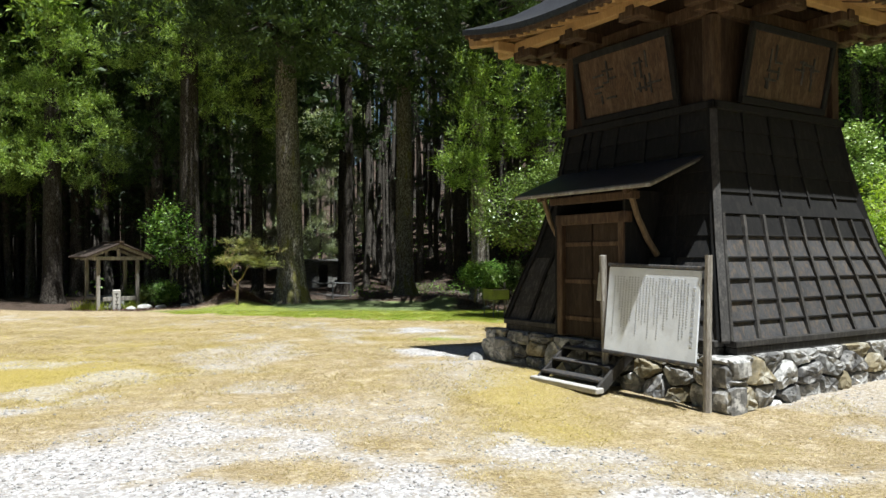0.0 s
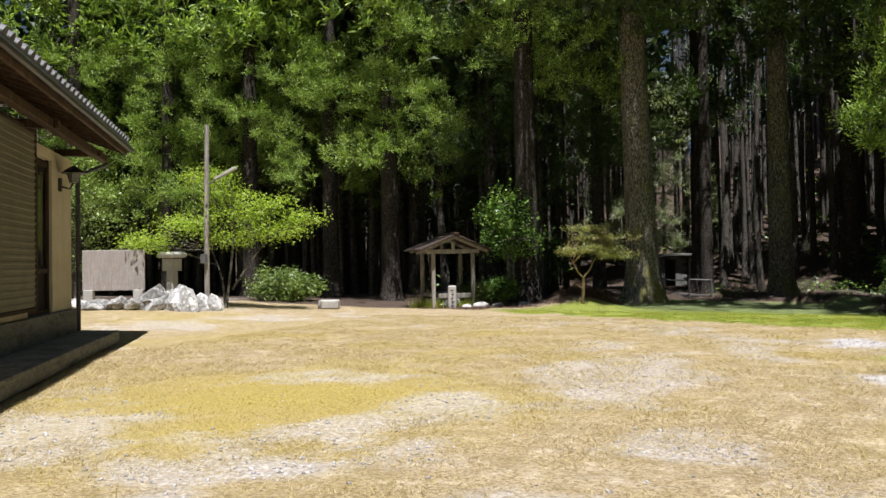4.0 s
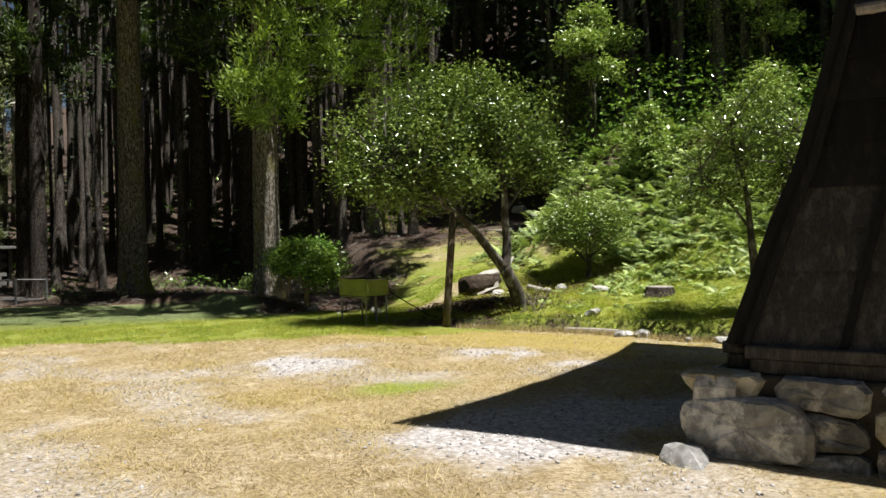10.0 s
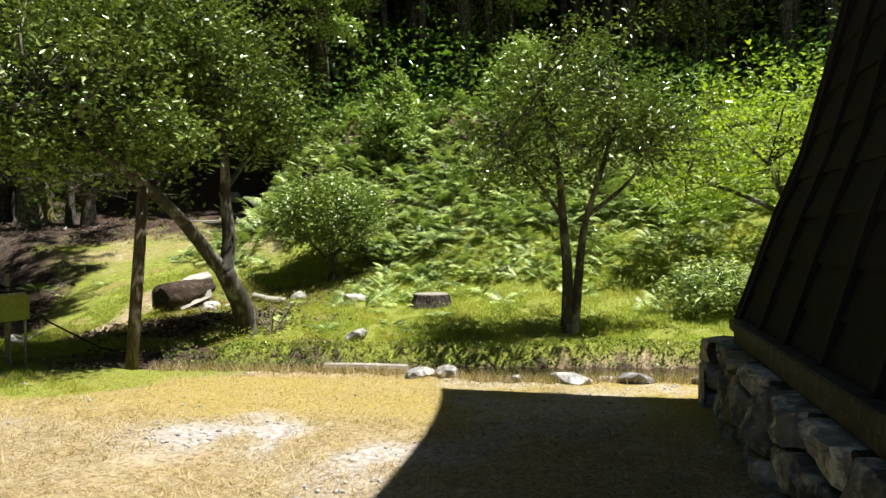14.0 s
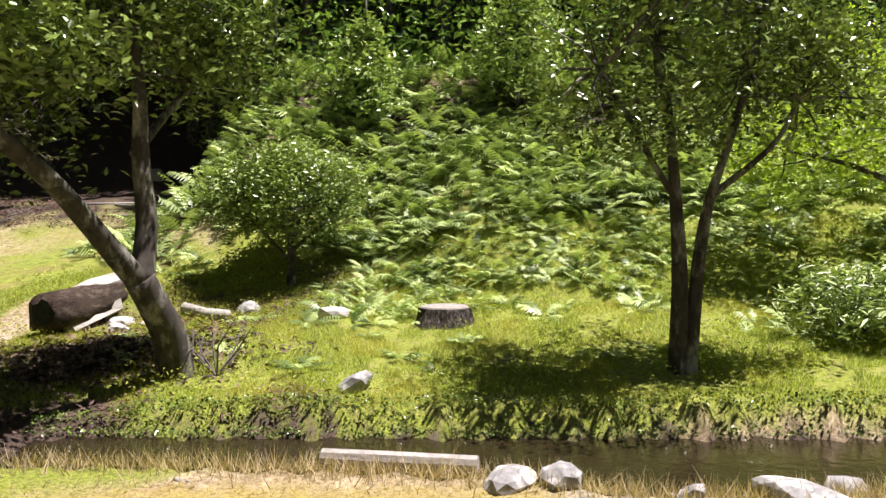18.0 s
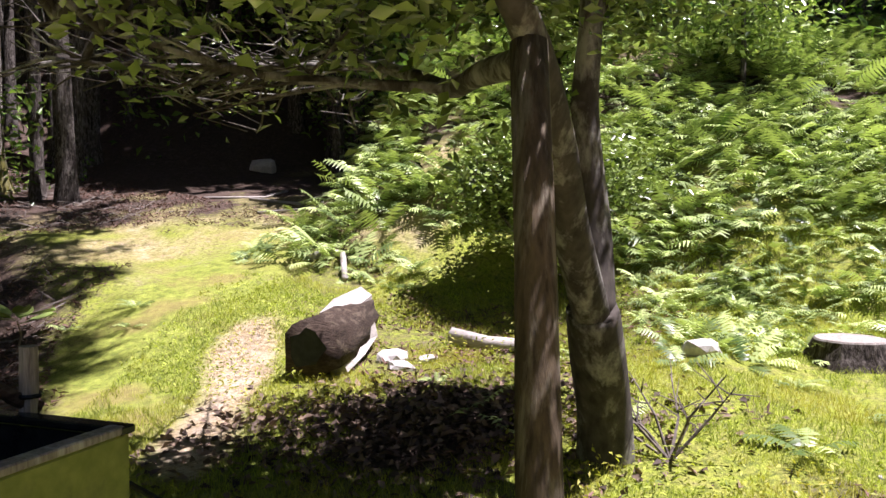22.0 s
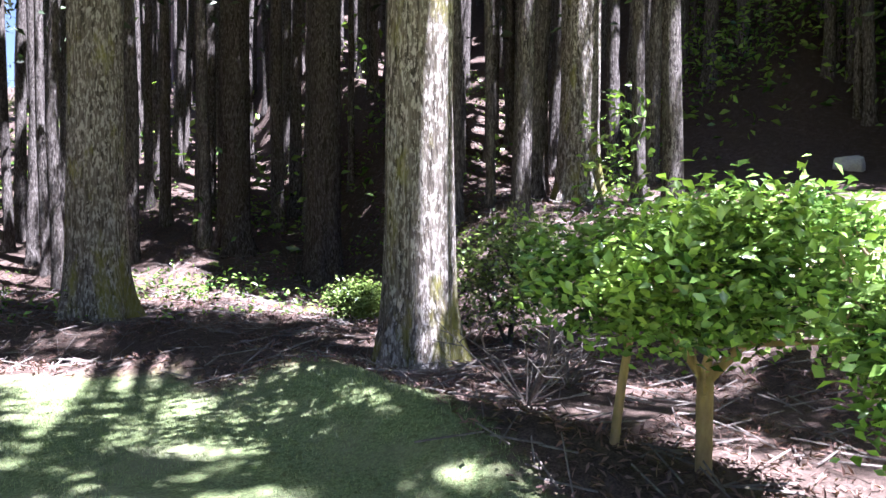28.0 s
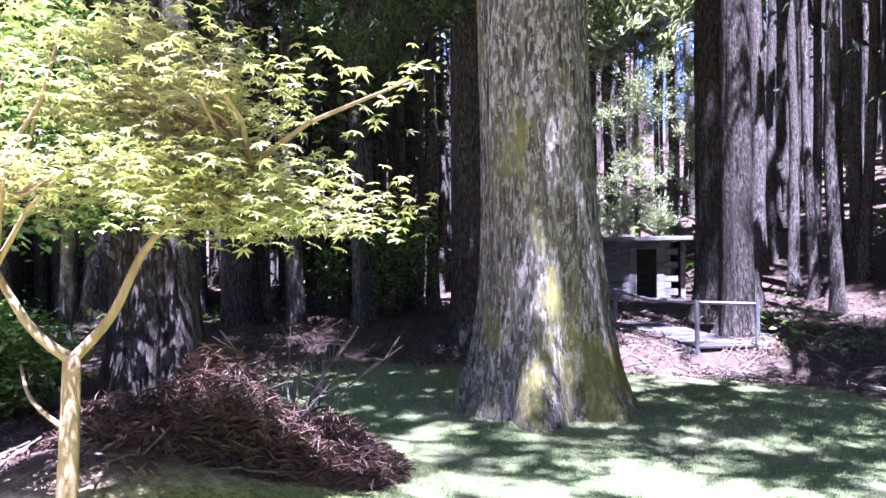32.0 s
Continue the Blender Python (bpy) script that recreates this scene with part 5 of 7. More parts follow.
def broadleaf(name, label, category, x, y, stems, crowns, leaf, leaf_size, bark, seed, per=14, spread=0.11, twigs=60, shell=0.4, aspect=0.5, up=1.5, z=None, star=False):
    """stems: lists of (points, first radius, last radius) in local metres; crowns: (centre, radii, clusters)."""
    rng = np.random.default_rng(seed)
    rnd = random.Random(seed)
    e = thing(name, x, y, gz(x, y) if z is None else z, 0, label, category)
    for i, (pts, r0, r1) in enumerate(stems):
        # ease the polyline
        fine = []
        P = [Vector(p) for p in pts]
        for k in range(len(P) - 1):
            a, b, c, d = P[max(k - 1, 0)], P[k], P[k + 1], P[min(k + 2, len(P) - 1)]
            for s in range(4):
                t = s / 4
                fine.append(0.5 * ((2 * b) + (c - a) * t + (2 * a - 5 * b + 4 * c - d) * t * t + (3 * b - a - 3 * c + d) * t ** 3))
        fine.append(P[-1])
        rad = [r0 + (r1 - r0) * k / (len(fine) - 1) for k in range(len(fine))]
        make("trunk" if i == 0 else "limb", *tube(fine, rad, 10, 0.22, seed + i), bark, e, smooth=True)
    pts, cs = [], []
    for centre, radii, clusters in crowns:
        c, p = clump_points(rng, centre, radii, clusters, per, spread, shell)
        cs.append(c)
        pts.append(p)
    pts, cs = np.concatenate(pts), np.concatenate(cs)
    if twigs:
        ends = [Vector(st[0][-1]) for st in stems] + [Vector(st[0][-1]).lerp(Vector(st[0][-2]), 0.5) for st in stems]
        ts = []
        for c in cs[rng.permutation(len(cs))[:twigs]]:
            c = Vector(c)
            b = min(ends, key=lambda q: (q - c).length + rnd.uniform(0, 0.5))
            m = b.lerp(c, 0.5) + Vector((rnd.uniform(-1, 1), rnd.uniform(-1, 1), rnd.uniform(-0.4, 1))) * 0.12 * (c - b).length
            r = 0.012 + 0.008 * (c - b).length
            ts.append(tube([b, m, c], [r, r * 0.6, r * 0.25], 5, caps=False))
        tagged(make("twig_work", *joined(*ts), bark, e, smooth=True), kind="stuff")
    c_all = np.repeat(cs, per, axis=0)
    away = pts - c_all
    away = 0.4 * away / (np.linalg.norm(away, axis=1)[:, None] + 1e-6) + np.array((0, 0, 0.15))
    make_np("crown", *(star_leaves(pts, leaf_size, rng, up) if star else leaf_cards(pts, leaf_size, rng, aspect, 0.25, 0.0, up * 0.6, away)), leaf, e)
    return e


# propped tree over the end of the stream
broadleaf("leaning_tree", "glossy-leaved leaning tree, forked and propped by a post", "tree", 4.85, 23.85,
          [([(0.12, 0.13, -0.15), (0.02, 0.09, 0.35), (-0.18, 0.02, 0.68), (-0.36, -0.04, 0.95)], 0.165, 0.14),
           ([(-0.36, -0.04, 0.92), (-0.80, -0.16, 1.36), (-1.25, -0.34, 1.76), (-1.76, -0.5, 2.1), (-2.25, -0.5, 2.45), (-2.9, -0.3, 2.9)], 0.105, 0.03),
           ([(-0.34, -0.04, 0.9), (-0.24, 0.02, 1.4), (-0.26, 0.06, 2.0), (-0.3, 0.0, 2.6), (-0.5, -0.1, 3.5)], 0.11, 0.04),
           ([(-1.6, -0.44, 1.98), (-1.3, 0.0, 2.03), (-1.04, 0.38, 2.05), (-0.7, 0.95, 2.25), (-0.58, 1.47, 2.38), (-0.7, 2.1, 2.36), (-1.0, 2.5, 2.34)], 0.06, 0.014),
           ([(-0.58, 1.47, 2.38), (-1.1, 2.0, 2.36), (-1.6, 2.4, 2.34), (-1.9, 2.7, 2.38)], 0.03, 0.01),
           ([(-1.04, 0.38, 2.05), (-1.5, 1.2, 2.15), (-1.9, 1.6, 2.3), (-2.2, 1.9, 2.4)], 0.03, 0.008),
           ([(-0.32, 0.06, 2.0), (0.2, 0.3, 2.5), (0.7, 0.3, 3.0)], 0.05, 0.015)],
          [((-1.7, 0.25, 3.55), (2.2, 1.7, 1.5), 260), ((-0.6, 0.3, 4.0), (1.5, 1.4, 1.0), 110), ((-2.9, 0.3, 2.9), (1.1, 1.2, 0.75), 75), ((0.55, 0.3, 3.2), (0.85, 0.9, 0.6), 55), ((-2.0, -0.15, 2.75), (1.5, 1.2, 0.55), 140)],
          LEAF_SPARKLE, 0.092, BARK_GREY, 301, 60, 0.16, 220, 0.3)
lean_tree = bpy.data.objects["leaning_tree"]
rnd = random.Random(77)
rng_t = np.random.default_rng(78)
LOW_LIMBS = [[(-0.7, 0.95, 2.25), (-0.58, 1.47, 2.38), (-0.7, 2.1, 2.36), (-1.0, 2.5, 2.34)], [(-0.58, 1.47, 2.38), (-1.1, 2.0, 2.36), (-1.6, 2.4, 2.34), (-1.9, 2.7, 2.38)], [(-1.04, 0.38, 2.05), (-1.5, 1.2, 2.15), (-1.9, 1.6, 2.3), (-2.2, 1.9, 2.4)]]
tw, lv = [], []
for _ in range(75):
    line = [Vector(p) for p in rnd.choice(LOW_LIMBS)]
    k = rnd.randrange(len(line) - 1)
    b = line[k].lerp(line[k + 1], rnd.random())
    d = Vector((rnd.uniform(-1, 0.5), rnd.uniform(-0.4, 1.2), rnd.uniform(-0.35, 0.35))).normalized()
    n_ = rnd.uniform(0.35, 1.0)
    m_ = b + d * n_ * 0.5 + Vector((0, 0, rnd.uniform(-0.1, 0.05)))
    e_ = b + d * n_ + Vector((rnd.uniform(-0.1, 0.1), rnd.uniform(-0.1, 0.1), rnd.uniform(-0.05, 0.15)))
    tw.append(tube([b, m_, e_], [0.011, 0.008, 0.003], 5, caps=False))
    for _ in range(3):
        s_ = m_.lerp(e_, rnd.random())
        t_ = s_ + Vector((rnd.uniform(-1, 1), rnd.uniform(-1, 1), rnd.uniform(-0.4, 0.5))) * 0.22
        tw.append(tube([s_, t_], [0.005, 0.002], 4, caps=False))
        lv.append(np.array(t_) + rng_t.normal(size=(1, 3)) * 0.05)
tagged(make("twig_spray", *joined(*tw), BARK_GREY, lean_tree), "thin grey twigs with few leaves", kind="stuff")
make_np("sparse_leaves", *leaf_cards(np.concatenate(lv), 0.07, rng_t, 0.5, 0.25, 0.0, 0.6), LEAF_GLOSSY, lean_tree)
# two-stemmed tree by the stream
broadleaf("slender_tree", "two-stemmed small tree with an airy crown on the stream bank", "tree", 7.62, 20.3,
          [([(0, 0, -0.15), (0.02, -0.02, 0.8), (-0.05, 0.0, 1.6), (-0.12, 0.05, 2.4), (-0.3, 0.2, 3.4)], 0.085, 0.03),
           ([(0.05, -0.08, -0.15), (0.14, -0.12, 0.8), (0.16, -0.22, 1.5), (0.3, -0.4, 2.2), (0.5, -0.6, 3.2)], 0.07, 0.025),
           ([(-0.04, 0.0, 1.55), (-0.4, 0.2, 2.1), (-0.9, 0.3, 2.6)], 0.035, 0.012),
           ([(0.2, -0.25, 1.6), (0.6, -0.7, 2.1), (0.9, -0.9, 2.8)], 0.035, 0.012)],
          [((0.1, -0.1, 3.1), (1.45, 1.45, 1.3), 170), ((-0.7, 0.3, 2.3), (0.8, 0.8, 0.5), 40), ((0.9, -0.9, 2.8), (1.0, 1.0, 0.9), 80)],
          LEAF_SPARKLE, 0.085, BARK_GREY, 302, 36, 0.15, 150, 0.15)
# low tree on the bank
broadleaf("small_tree", "low spreading tree with dense bright green foliage", "tree", 8.41, 26.44,
          [([(0, 0, -0.1), (0.02, 0, 0.3), (0.05, 0.02, 0.6)], 0.07, 0.055), ([(0, 0.0, 0.35), (-0.3, 0.2, 0.75), (-0.65, 0.35, 1.15)], 0.035, 0.012), ([(0, 0.0, 0.5), (0.35, -0.25, 0.85), (0.7, -0.45, 1.2)], 0.035, 0.012), ([(0.05, 0.02, 0.55), (0.1, 0.05, 1.0), (0.05, 0, 1.5)], 0.035, 0.012), ([(-0.02, 0.02, 0.25), (-0.2, -0.2, 0.7), (-0.35, -0.5, 1.1)], 0.028, 0.01), ([(0.02, 0, 0.3), (0.3, 0.3, 0.6), (0.6, 0.55, 0.75)], 0.022, 0.008)],
          [((0, 0, 1.3), (1.3, 1.25, 0.55), 230), ((0.1, 0.1, 1.72), (0.85, 0.8, 0.34), 80), ((-0.6, 0.3, 1.45), (0.6, 0.6, 0.4), 40)],
          LEAF_GLOSSY, 0.085, BARK_GREY, 303, 38, 0.13, 90, 0.3, 0.5, 1.0)
# camellia by the box
broadleaf("camellia_shrub", "dense camellia shrub with glossy leaves and tan forked stems", "shrub", 1.62, 28.68,
          [([(0, 0, -0.1), (0.0, 0.0, 0.3), (0.02, 0.02, 0.58)], 0.055, 0.05), ([(0.02, 0.02, 0.55), (-0.14, 0.07, 0.78), (-0.35, 0.1, 1.15)], 0.034, 0.016), ([(0.02, 0.02, 0.55), (0.04, 0.0, 0.85), (0.1, -0.05, 1.4)], 0.032, 0.014), ([(0.02, 0.02, 0.55), (0.2, -0.1, 0.78), (0.42, -0.25, 1.05)], 0.042, 0.016), ([(0.2, -0.1, 0.78), (0.2, -0.6, 0.86), (0.1, -1.2, 0.95)], 0.022, 0.01), ([(-0.42, 0.35, -0.1), (-0.38, 0.3, 0.5), (-0.28, 0.3, 1.0)], 0.035, 0.02)],
          [((-0.15, -0.15, 1.2), (0.8, 0.8, 0.42), 420), ((0.05, -1.45, 1.03), (0.58, 0.6, 0.36), 280), ((-0.45, 0.4, 1.15), (0.6, 0.6, 0.34), 140), ((0.0, -1.45, 0.68), (0.38, 0.35, 0.22), 50), ((-0.05, -0.45, 1.45), (0.68, 0.7, 0.2), 170)],
          LEAF_DEEP, 0.078, BARK_TAN, 304, 15, 0.085, 60, 0.5, 0.55, 1.2)
# maple at the edge of the wood
broadleaf("maple_tree", "small maple with yellow-green leaves in flat layers", "tree", -7.6, 28.1,
          [([(0, 0, -0.1), (0.02, 0.02, 0.4), (0.03, 0.03, 0.83)], 0.05, 0.042), ([(0.03, 0.03, 0.8), (-0.12, -0.1, 1.0), (-0.34, -0.22, 1.5)], 0.03, 0.012), ([(0.03, 0.03, 0.8), (0.2, 0.12, 1.02), (0.38, 0.2, 1.38), (0.8, 0.38, 1.72)], 0.03, 0.01), ([(0.03, 0.03, 0.45), (-0.2, 0.0, 0.6), (-0.4, 0.1, 0.75)], 0.015, 0.006)],
          [((0.5, 0.25, 1.68), (1.0, 0.85, 0.1), 150), ((0.85, 0.4, 1.5), (0.8, 0.7, 0.08), 90), ((0.45, 0.22, 2.02), (1.1, 0.85, 0.1), 140), ((0.2, 0.15, 2.32), (0.85, 0.8, 0.1), 80), ((-0.4, -0.1, 1.62), (0.6, 0.6, 0.1), 60)],
          LEAF_MAPLE, 0.105, BARK_TAN, 305, 11, 0.07, 80, 0.1, 0.42, 1.4, None, True)
# broad-leaved trees and bushes elsewhere
broadleaf("evergreen_tree", "broad-leaved evergreen beside the water kiosk", "tree", -11.2, 31.2,
          [([(0, 0, -0.1), (0.1, 0, 1.2), (0, 0.1, 2.4), (0.1, 0, 3.6)], 0.09, 0.03), ([(0.05, 0, 1.1), (0.5, -0.2, 2.0), (0.9, -0.3, 2.8)], 0.05, 0.015)],
          [((0, 0, 3.4), (1.1, 1.1, 1.0), 200), ((0.5, -0.2, 2.4), (1.1, 1.0, 0.8), 130), ((-0.3, 0.2, 2.3), (0.8, 0.8, 0.6), 70)], LEAF_DEEP, 0.13, BARK_GREY, 306, 11, 0.15, 60, 0.4)
broadleaf("sapling", "young conical evergreen standing among the ferns", "tree", 12.0, 28.35,
          [([(0, 0, -0.1), (0, 0, 1.2), (0.05, 0, 2.6)], 0.05, 0.012)],
          [((0, 0, 0.45), (0.85, 0.85, 0.3), 70), ((0, 0, 0.95), (0.7, 0.7, 0.25), 60), ((0, 0, 1.4), (0.5, 0.5, 0.22), 45), ((0, 0, 1.85), (0.3, 0.3, 0.25), 26)], LEAF_FRESH, 0.15, BARK_GREY, 307, 14, 0.11, 30, 0.4, 0.5, 1.2)
broadleaf("sapling", "broad young evergreen on the ferny slope", "tree", 13.9, 26.0,
          [([(0, 0, -0.1), (0, 0, 1.2), (0.05, 0, 2.2)], 0.05, 0.012)],
          [((0, 0, 1.2), (1.2, 1.2, 0.9), 190), ((0.2, 0, 2.1), (0.7, 0.7, 0.7), 90)], LEAF_FRESH, 0.14, BARK_GREY, 308, 11, 0.13, 30, 0.4)
broadleaf("lime_leaved_tree", "spreading tree with bright yellow-green leaves in layers", "tree", 12.0, 18.2,
          [([(0, 0, -0.1), (-0.1, 0.2, 0.7), (-0.35, 0.5, 1.4), (-0.3, 0.9, 2.2)], 0.11, 0.04), ([(-0.2, 0.3, 1.0), (0.5, 0.6, 1.8), (1.0, 1.0, 2.6)], 0.06, 0.02), ([(-0.3, 0.5, 1.3), (-0.7, 1.4, 1.8), (-0.8, 2.1, 2.0)], 0.05, 0.015)],
          [((0.3, 0.9, 2.7), (2.0, 2.0, 1.2), 330), ((-0.5, 1.9, 2.0), (1.2, 1.2, 0.7), 150), ((1.2, 0, 2.2), (1.4, 1.4, 1.0), 130)], LEAF_LIME, 0.10, BARK_GREY, 309, 12, 0.13, 60, 0.4, 0.5, 1.0)
broadleaf("juniper_bush", "low feathery light-green bush on the bank", "bush", 9.9, 19.2,
          [([(0, 0, -0.1), (0.1, 0, 0.3), (0.3, 0.1, 0.5)], 0.04, 0.01)], [((0, 0, 0.35), (1.1, 0.8, 0.4), 260)], LEAF_FERN, 0.12, BARK_GREY, 310, 14, 0.07, 20, 0.3, 0.25)
broadleaf("lime_leaved_tree", "small bright green tree beside the lamp pole", "tree", -18.6, 24.6,
          [([(0, 0, -0.1), (0.15, 0, 0.8), (0.3, 0, 1.8), (0.4, 0, 2.6)], 0.06, 0.02), ([(-0.1, 0.1, -0.1), (-0.3, 0.2, 0.9), (-0.8, 0.3, 1.9)], 0.05, 0.02), ([(0.2, 0.1, 0.6), (0.8, 0.3, 1.5), (1.4, 0.4, 2.2)], 0.04, 0.015)],
          [((-2.4, -1.0, 2.2), (1.3, 1.0, 0.3), 110), ((-1.2, -0.5, 2.75), (1.1, 0.9, 0.25), 90), ((0.1, 0.2, 2.3), (1.4, 1.2, 0.25), 100), ((0.5, 0.2, 3.0), (1.5, 1.2, 0.28), 120), ((0.0, 0.2, 3.7), (1.1, 0.9, 0.3), 90), ((-0.8, 0.1, 4.3), (1.3, 0.8, 0.3), 80), ((1.7, 0.5, 2.5), (1.2, 0.9, 0.28), 100), ((2.5, 0.9, 2.9), (0.9, 0.7, 0.2), 60), ((1.5, 0.4, 3.4), (0.9, 0.8, 0.25), 70)], LEAF_LIME, 0.10, BARK_GREY, 311, 12, 0.14, 60, 0.35, 0.5, 0.9)
broadleaf("juniper_bush", "low spreading juniper at the far side of the yard", "bush", -19.2, 28.6,
          [([(0, 0, -0.1), (0.1, 0, 0.3), (0.3, 0.1, 0.7)], 0.04, 0.01)], [((0, 0, 0.5), (1.6, 1.0, 0.75), 420)], LEAF_GLOSSY, 0.16, BARK_GREY, 312, 14, 0.1, 20, 0.3, 0.22)
for (bx, by, br, bh, lf, nm, lb, sd) in [(-11.2, 30.5, 0.8, 0.5, LEAF_DEEP, "azalea_bush", "rounded dull-green azalea bush on the wood's edge", 313), (-12.0, 30.0, 0.7, 0.4, LEAF_GLOSSY, "azalea_bush", "low leafy bush beside the stone marker", 314),
                                        (-25.6, 24.6, 2.0, 3.0, LEAF_GLOSSY, "evergreen_shrub", "tall leafy evergreen behind the corner of the house", 343), (1.9, 36.9, 0.5, 0.28, LEAF_SPARKLE, "evergreen_shrub", "low leafy shrub in the shade of the wood", 316), (2.9, 33.6, 0.8, 0.9, LEAF_SPARKLE, "evergreen_shrub", "dark leafy shrub beside an old cedar", 341),
                                        (-12.5, 41.0, 1.6, 1.5, LEAF_DEEP, "evergreen_shrub", "large dark shrub deep in the wood", 319), (12.6, 34.0, 1.4, 3.2, LEAF_GLOSSY, "evergreen_shrub", "tall leafy shrub above the path", 320), (17.0, 30.0, 1.9, 3.6, LEAF_GLOSSY, "evergreen_shrub", "tall leafy shrub on the wooded slope", 321), (19.5, 24.0, 2.2, 3.6, LEAF_GLOSSY, "evergreen_shrub", "tall leafy shrub above the ferns", 322),
                                        (13.2, 14.0, 2.0, 2.2, LEAF_LIME, "evergreen_shrub", "bright green shrub beyond the tower", 323), (14.5, 10.5, 2.2, 3.4, LEAF_GLOSSY, "evergreen_shrub", "tall shrub behind the tower", 324)]:
    broadleaf(nm, lb, "bush", bx, by, [([(0, 0, -0.1), (0.05, 0, bh * 0.4), (0.1, 0.05, bh * 0.9)], 0.04, 0.012), ([(0, 0, 0.0), (-0.2 * br, 0.1, bh * 0.5), (-0.4 * br, 0.1, bh)], 0.03, 0.01)],
              [((0, 0, bh), (br, br, bh * 0.8), int(150 + 60 * br)), ((0.3 * br, -0.2 * br, bh * 1.4), (br * 0.6, br * 0.6, bh * 0.45), 60)], lf, 0.075 + 0.02 * br, BARK_GREY, sd, 15, 0.1 + 0.03 * br, 25, 0.4)


for (bx, by, bh, sd, lb) in [(12.2, 31.45, 4.0, 331, "spreading broad-leaved tree catching the sun above the ferns"), (17.0, 28.6, 4.4, 332, "tall broad-leaved tree with layered leaves on the slope")]:
    broadleaf("slope_tree", lb, "tree", bx, by, [([(0, 0, -0.2), (0.1, 0, bh * 0.4), (0.0, 0.1, bh * 0.8)], 0.07, 0.03), ([(0.05, 0, bh * 0.45), (-0.6, -0.4, bh * 0.7), (-1.2, -0.8, bh * 0.85)], 0.04, 0.012), ([(0.05, 0, bh * 0.5), (0.6, 0.2, bh * 0.75), (1.1, 0.3, bh * 0.95)], 0.04, 0.012)],
              [((-1.0, -0.7, bh * 0.86), (1.0, 0.9, 0.3), 130), ((0.9, 0.2, bh * 0.98), (1.0, 0.9, 0.32), 130), ((0.0, 0.1, bh * 1.12), (0.9, 0.9, 0.35), 120), ((-0.1, -0.6, bh * 0.66), (0.9, 0.8, 0.25), 80)], LEAF_FRESH, 0.16, BARK_GREY, sd, 12, 0.14, 50, 0.25, 0.5, 1.4)

# ---- ferns, grass and litter ----
def scatter(template, px, py, scale, rng, lift=0.0, tilt=0.15):
    """Copies of a small mesh (verts, tris) over places on the ground, as one mesh."""
    tv, tf = template
    n = len(px)
    a = rng.uniform(0, 6.283, n)
    c, s = np.cos(a), np.sin(a)
    v = tv[None] * scale[:, None, None]
    x = v[:, :, 0] * c[:, None] - v[:, :, 1] * s[:, None]
    y = v[:, :, 0] * s[:, None] + v[:, :, 1] * c[:, None]
    z = v[:, :, 2]
    tx, ty = rng.normal(size=n) * tilt, rng.normal(size=n) * tilt
    z = z + x * tx[:, None] + y * ty[:, None]
    pz = ground_z(px, py) + lift
    out = np.stack([x + px[:, None], y + py[:, None], z + pz[:, None]], -1).reshape(-1, 3)
    f = (tf[None] + (np.arange(n) * len(tv))[:, None, None]).reshape(-1, 3)
    return out, f


def fern_clump(seed, fronds=6, pairs=9, width=0.19):
    rng = np.random.default_rng(seed)
    V, F = [], []
    for k in range(fronds):
        a = 2 * math.pi * k / fronds + rng.normal() * 0.3
        L = rng.uniform(0.45, 0.75)
        rise = rng.uniform(0.3, 0.55)
        d = np.array((math.cos(a), math.sin(a)))
        side = np.array((-d[1], d[0]))

        def at(t):
            h = rise * L * (2.1 * t - 1.45 * t * t)
            return np.array((*(d * L * t), h))
        last = None
        for j in range(pairs):
            t = 0.15 + 0.82 * j / pairs
            w = 1.2 * width * L * math.sin(math.pi * (0.12 + 0.86 * (1 - t))) + 0.02
            o = len(V)
            V += [at(t), at(t + 0.6 / pairs)]
            mid_ = (V[o] + V[o + 1]) / 2
            for sg in (-1, 1):
                V.append(mid_ + np.array((*(side * sg * w + d * w * 0.4), -0.28 * w + rng.normal() * 0.02)))
            F += [(o + 1, o, o + 2), (o, o + 1, o + 3)]
            if last is not None:
                F.append((last, o, o + 3))
            last = o + 1
    return np.array(V), np.array(F)


rng = np.random.default_rng(500)
k = 12500
fu, fv = rng.uniform(1.6, 17, k), rng.uniform(-21, 3, k)
fx, fy = 0.8 * (fu + 16.5) + 0.6 * fv, 0.6 * (fu + 16.5) - 0.8 * fv
dens = smooth01(3.6, 6.0, fu - 3.1 * (1 - smooth01(-16.8, -14.8, fv)) + 0.5 + (fractal(fx, fy, 1.6, 61) - 0.5) * 6) * smooth01(-19.9, -18.4, fv + (fractal(fx, fy, 1.2, 62) - 0.5) * 2)
dens = np.maximum(dens, 0.05 * (fu > 1.8) * (fv > -17))
keep = rng.uniform(size=k) < dens * (0.35 + 0.75 * (fractal(fx, fy, 0.9, 63) > 0.42))
keep &= np.hypot(fx - 8.0, fy - 26.2) > 1.1
fx, fy = fx[keep], fy[keep]
parts = []
for s in range(4):
    sel = np.arange(len(fx)) % 4 == s
    parts.append(scatter(fern_clump(70 + s), fx[sel], fy[sel], rng.uniform(0.4, 0.95, sel.sum()) * np.where(0.8 * fx[sel] + 0.6 * fy[sel] - 16.5 < 6.5, 0.6, 0.95), rng, -0.02, 0.25))
tagged(make_np("fern_slope", *np_join(parts), LEAF_FERN), "bracken ferns covering the sunny slope", "ferns", kind="stuff")
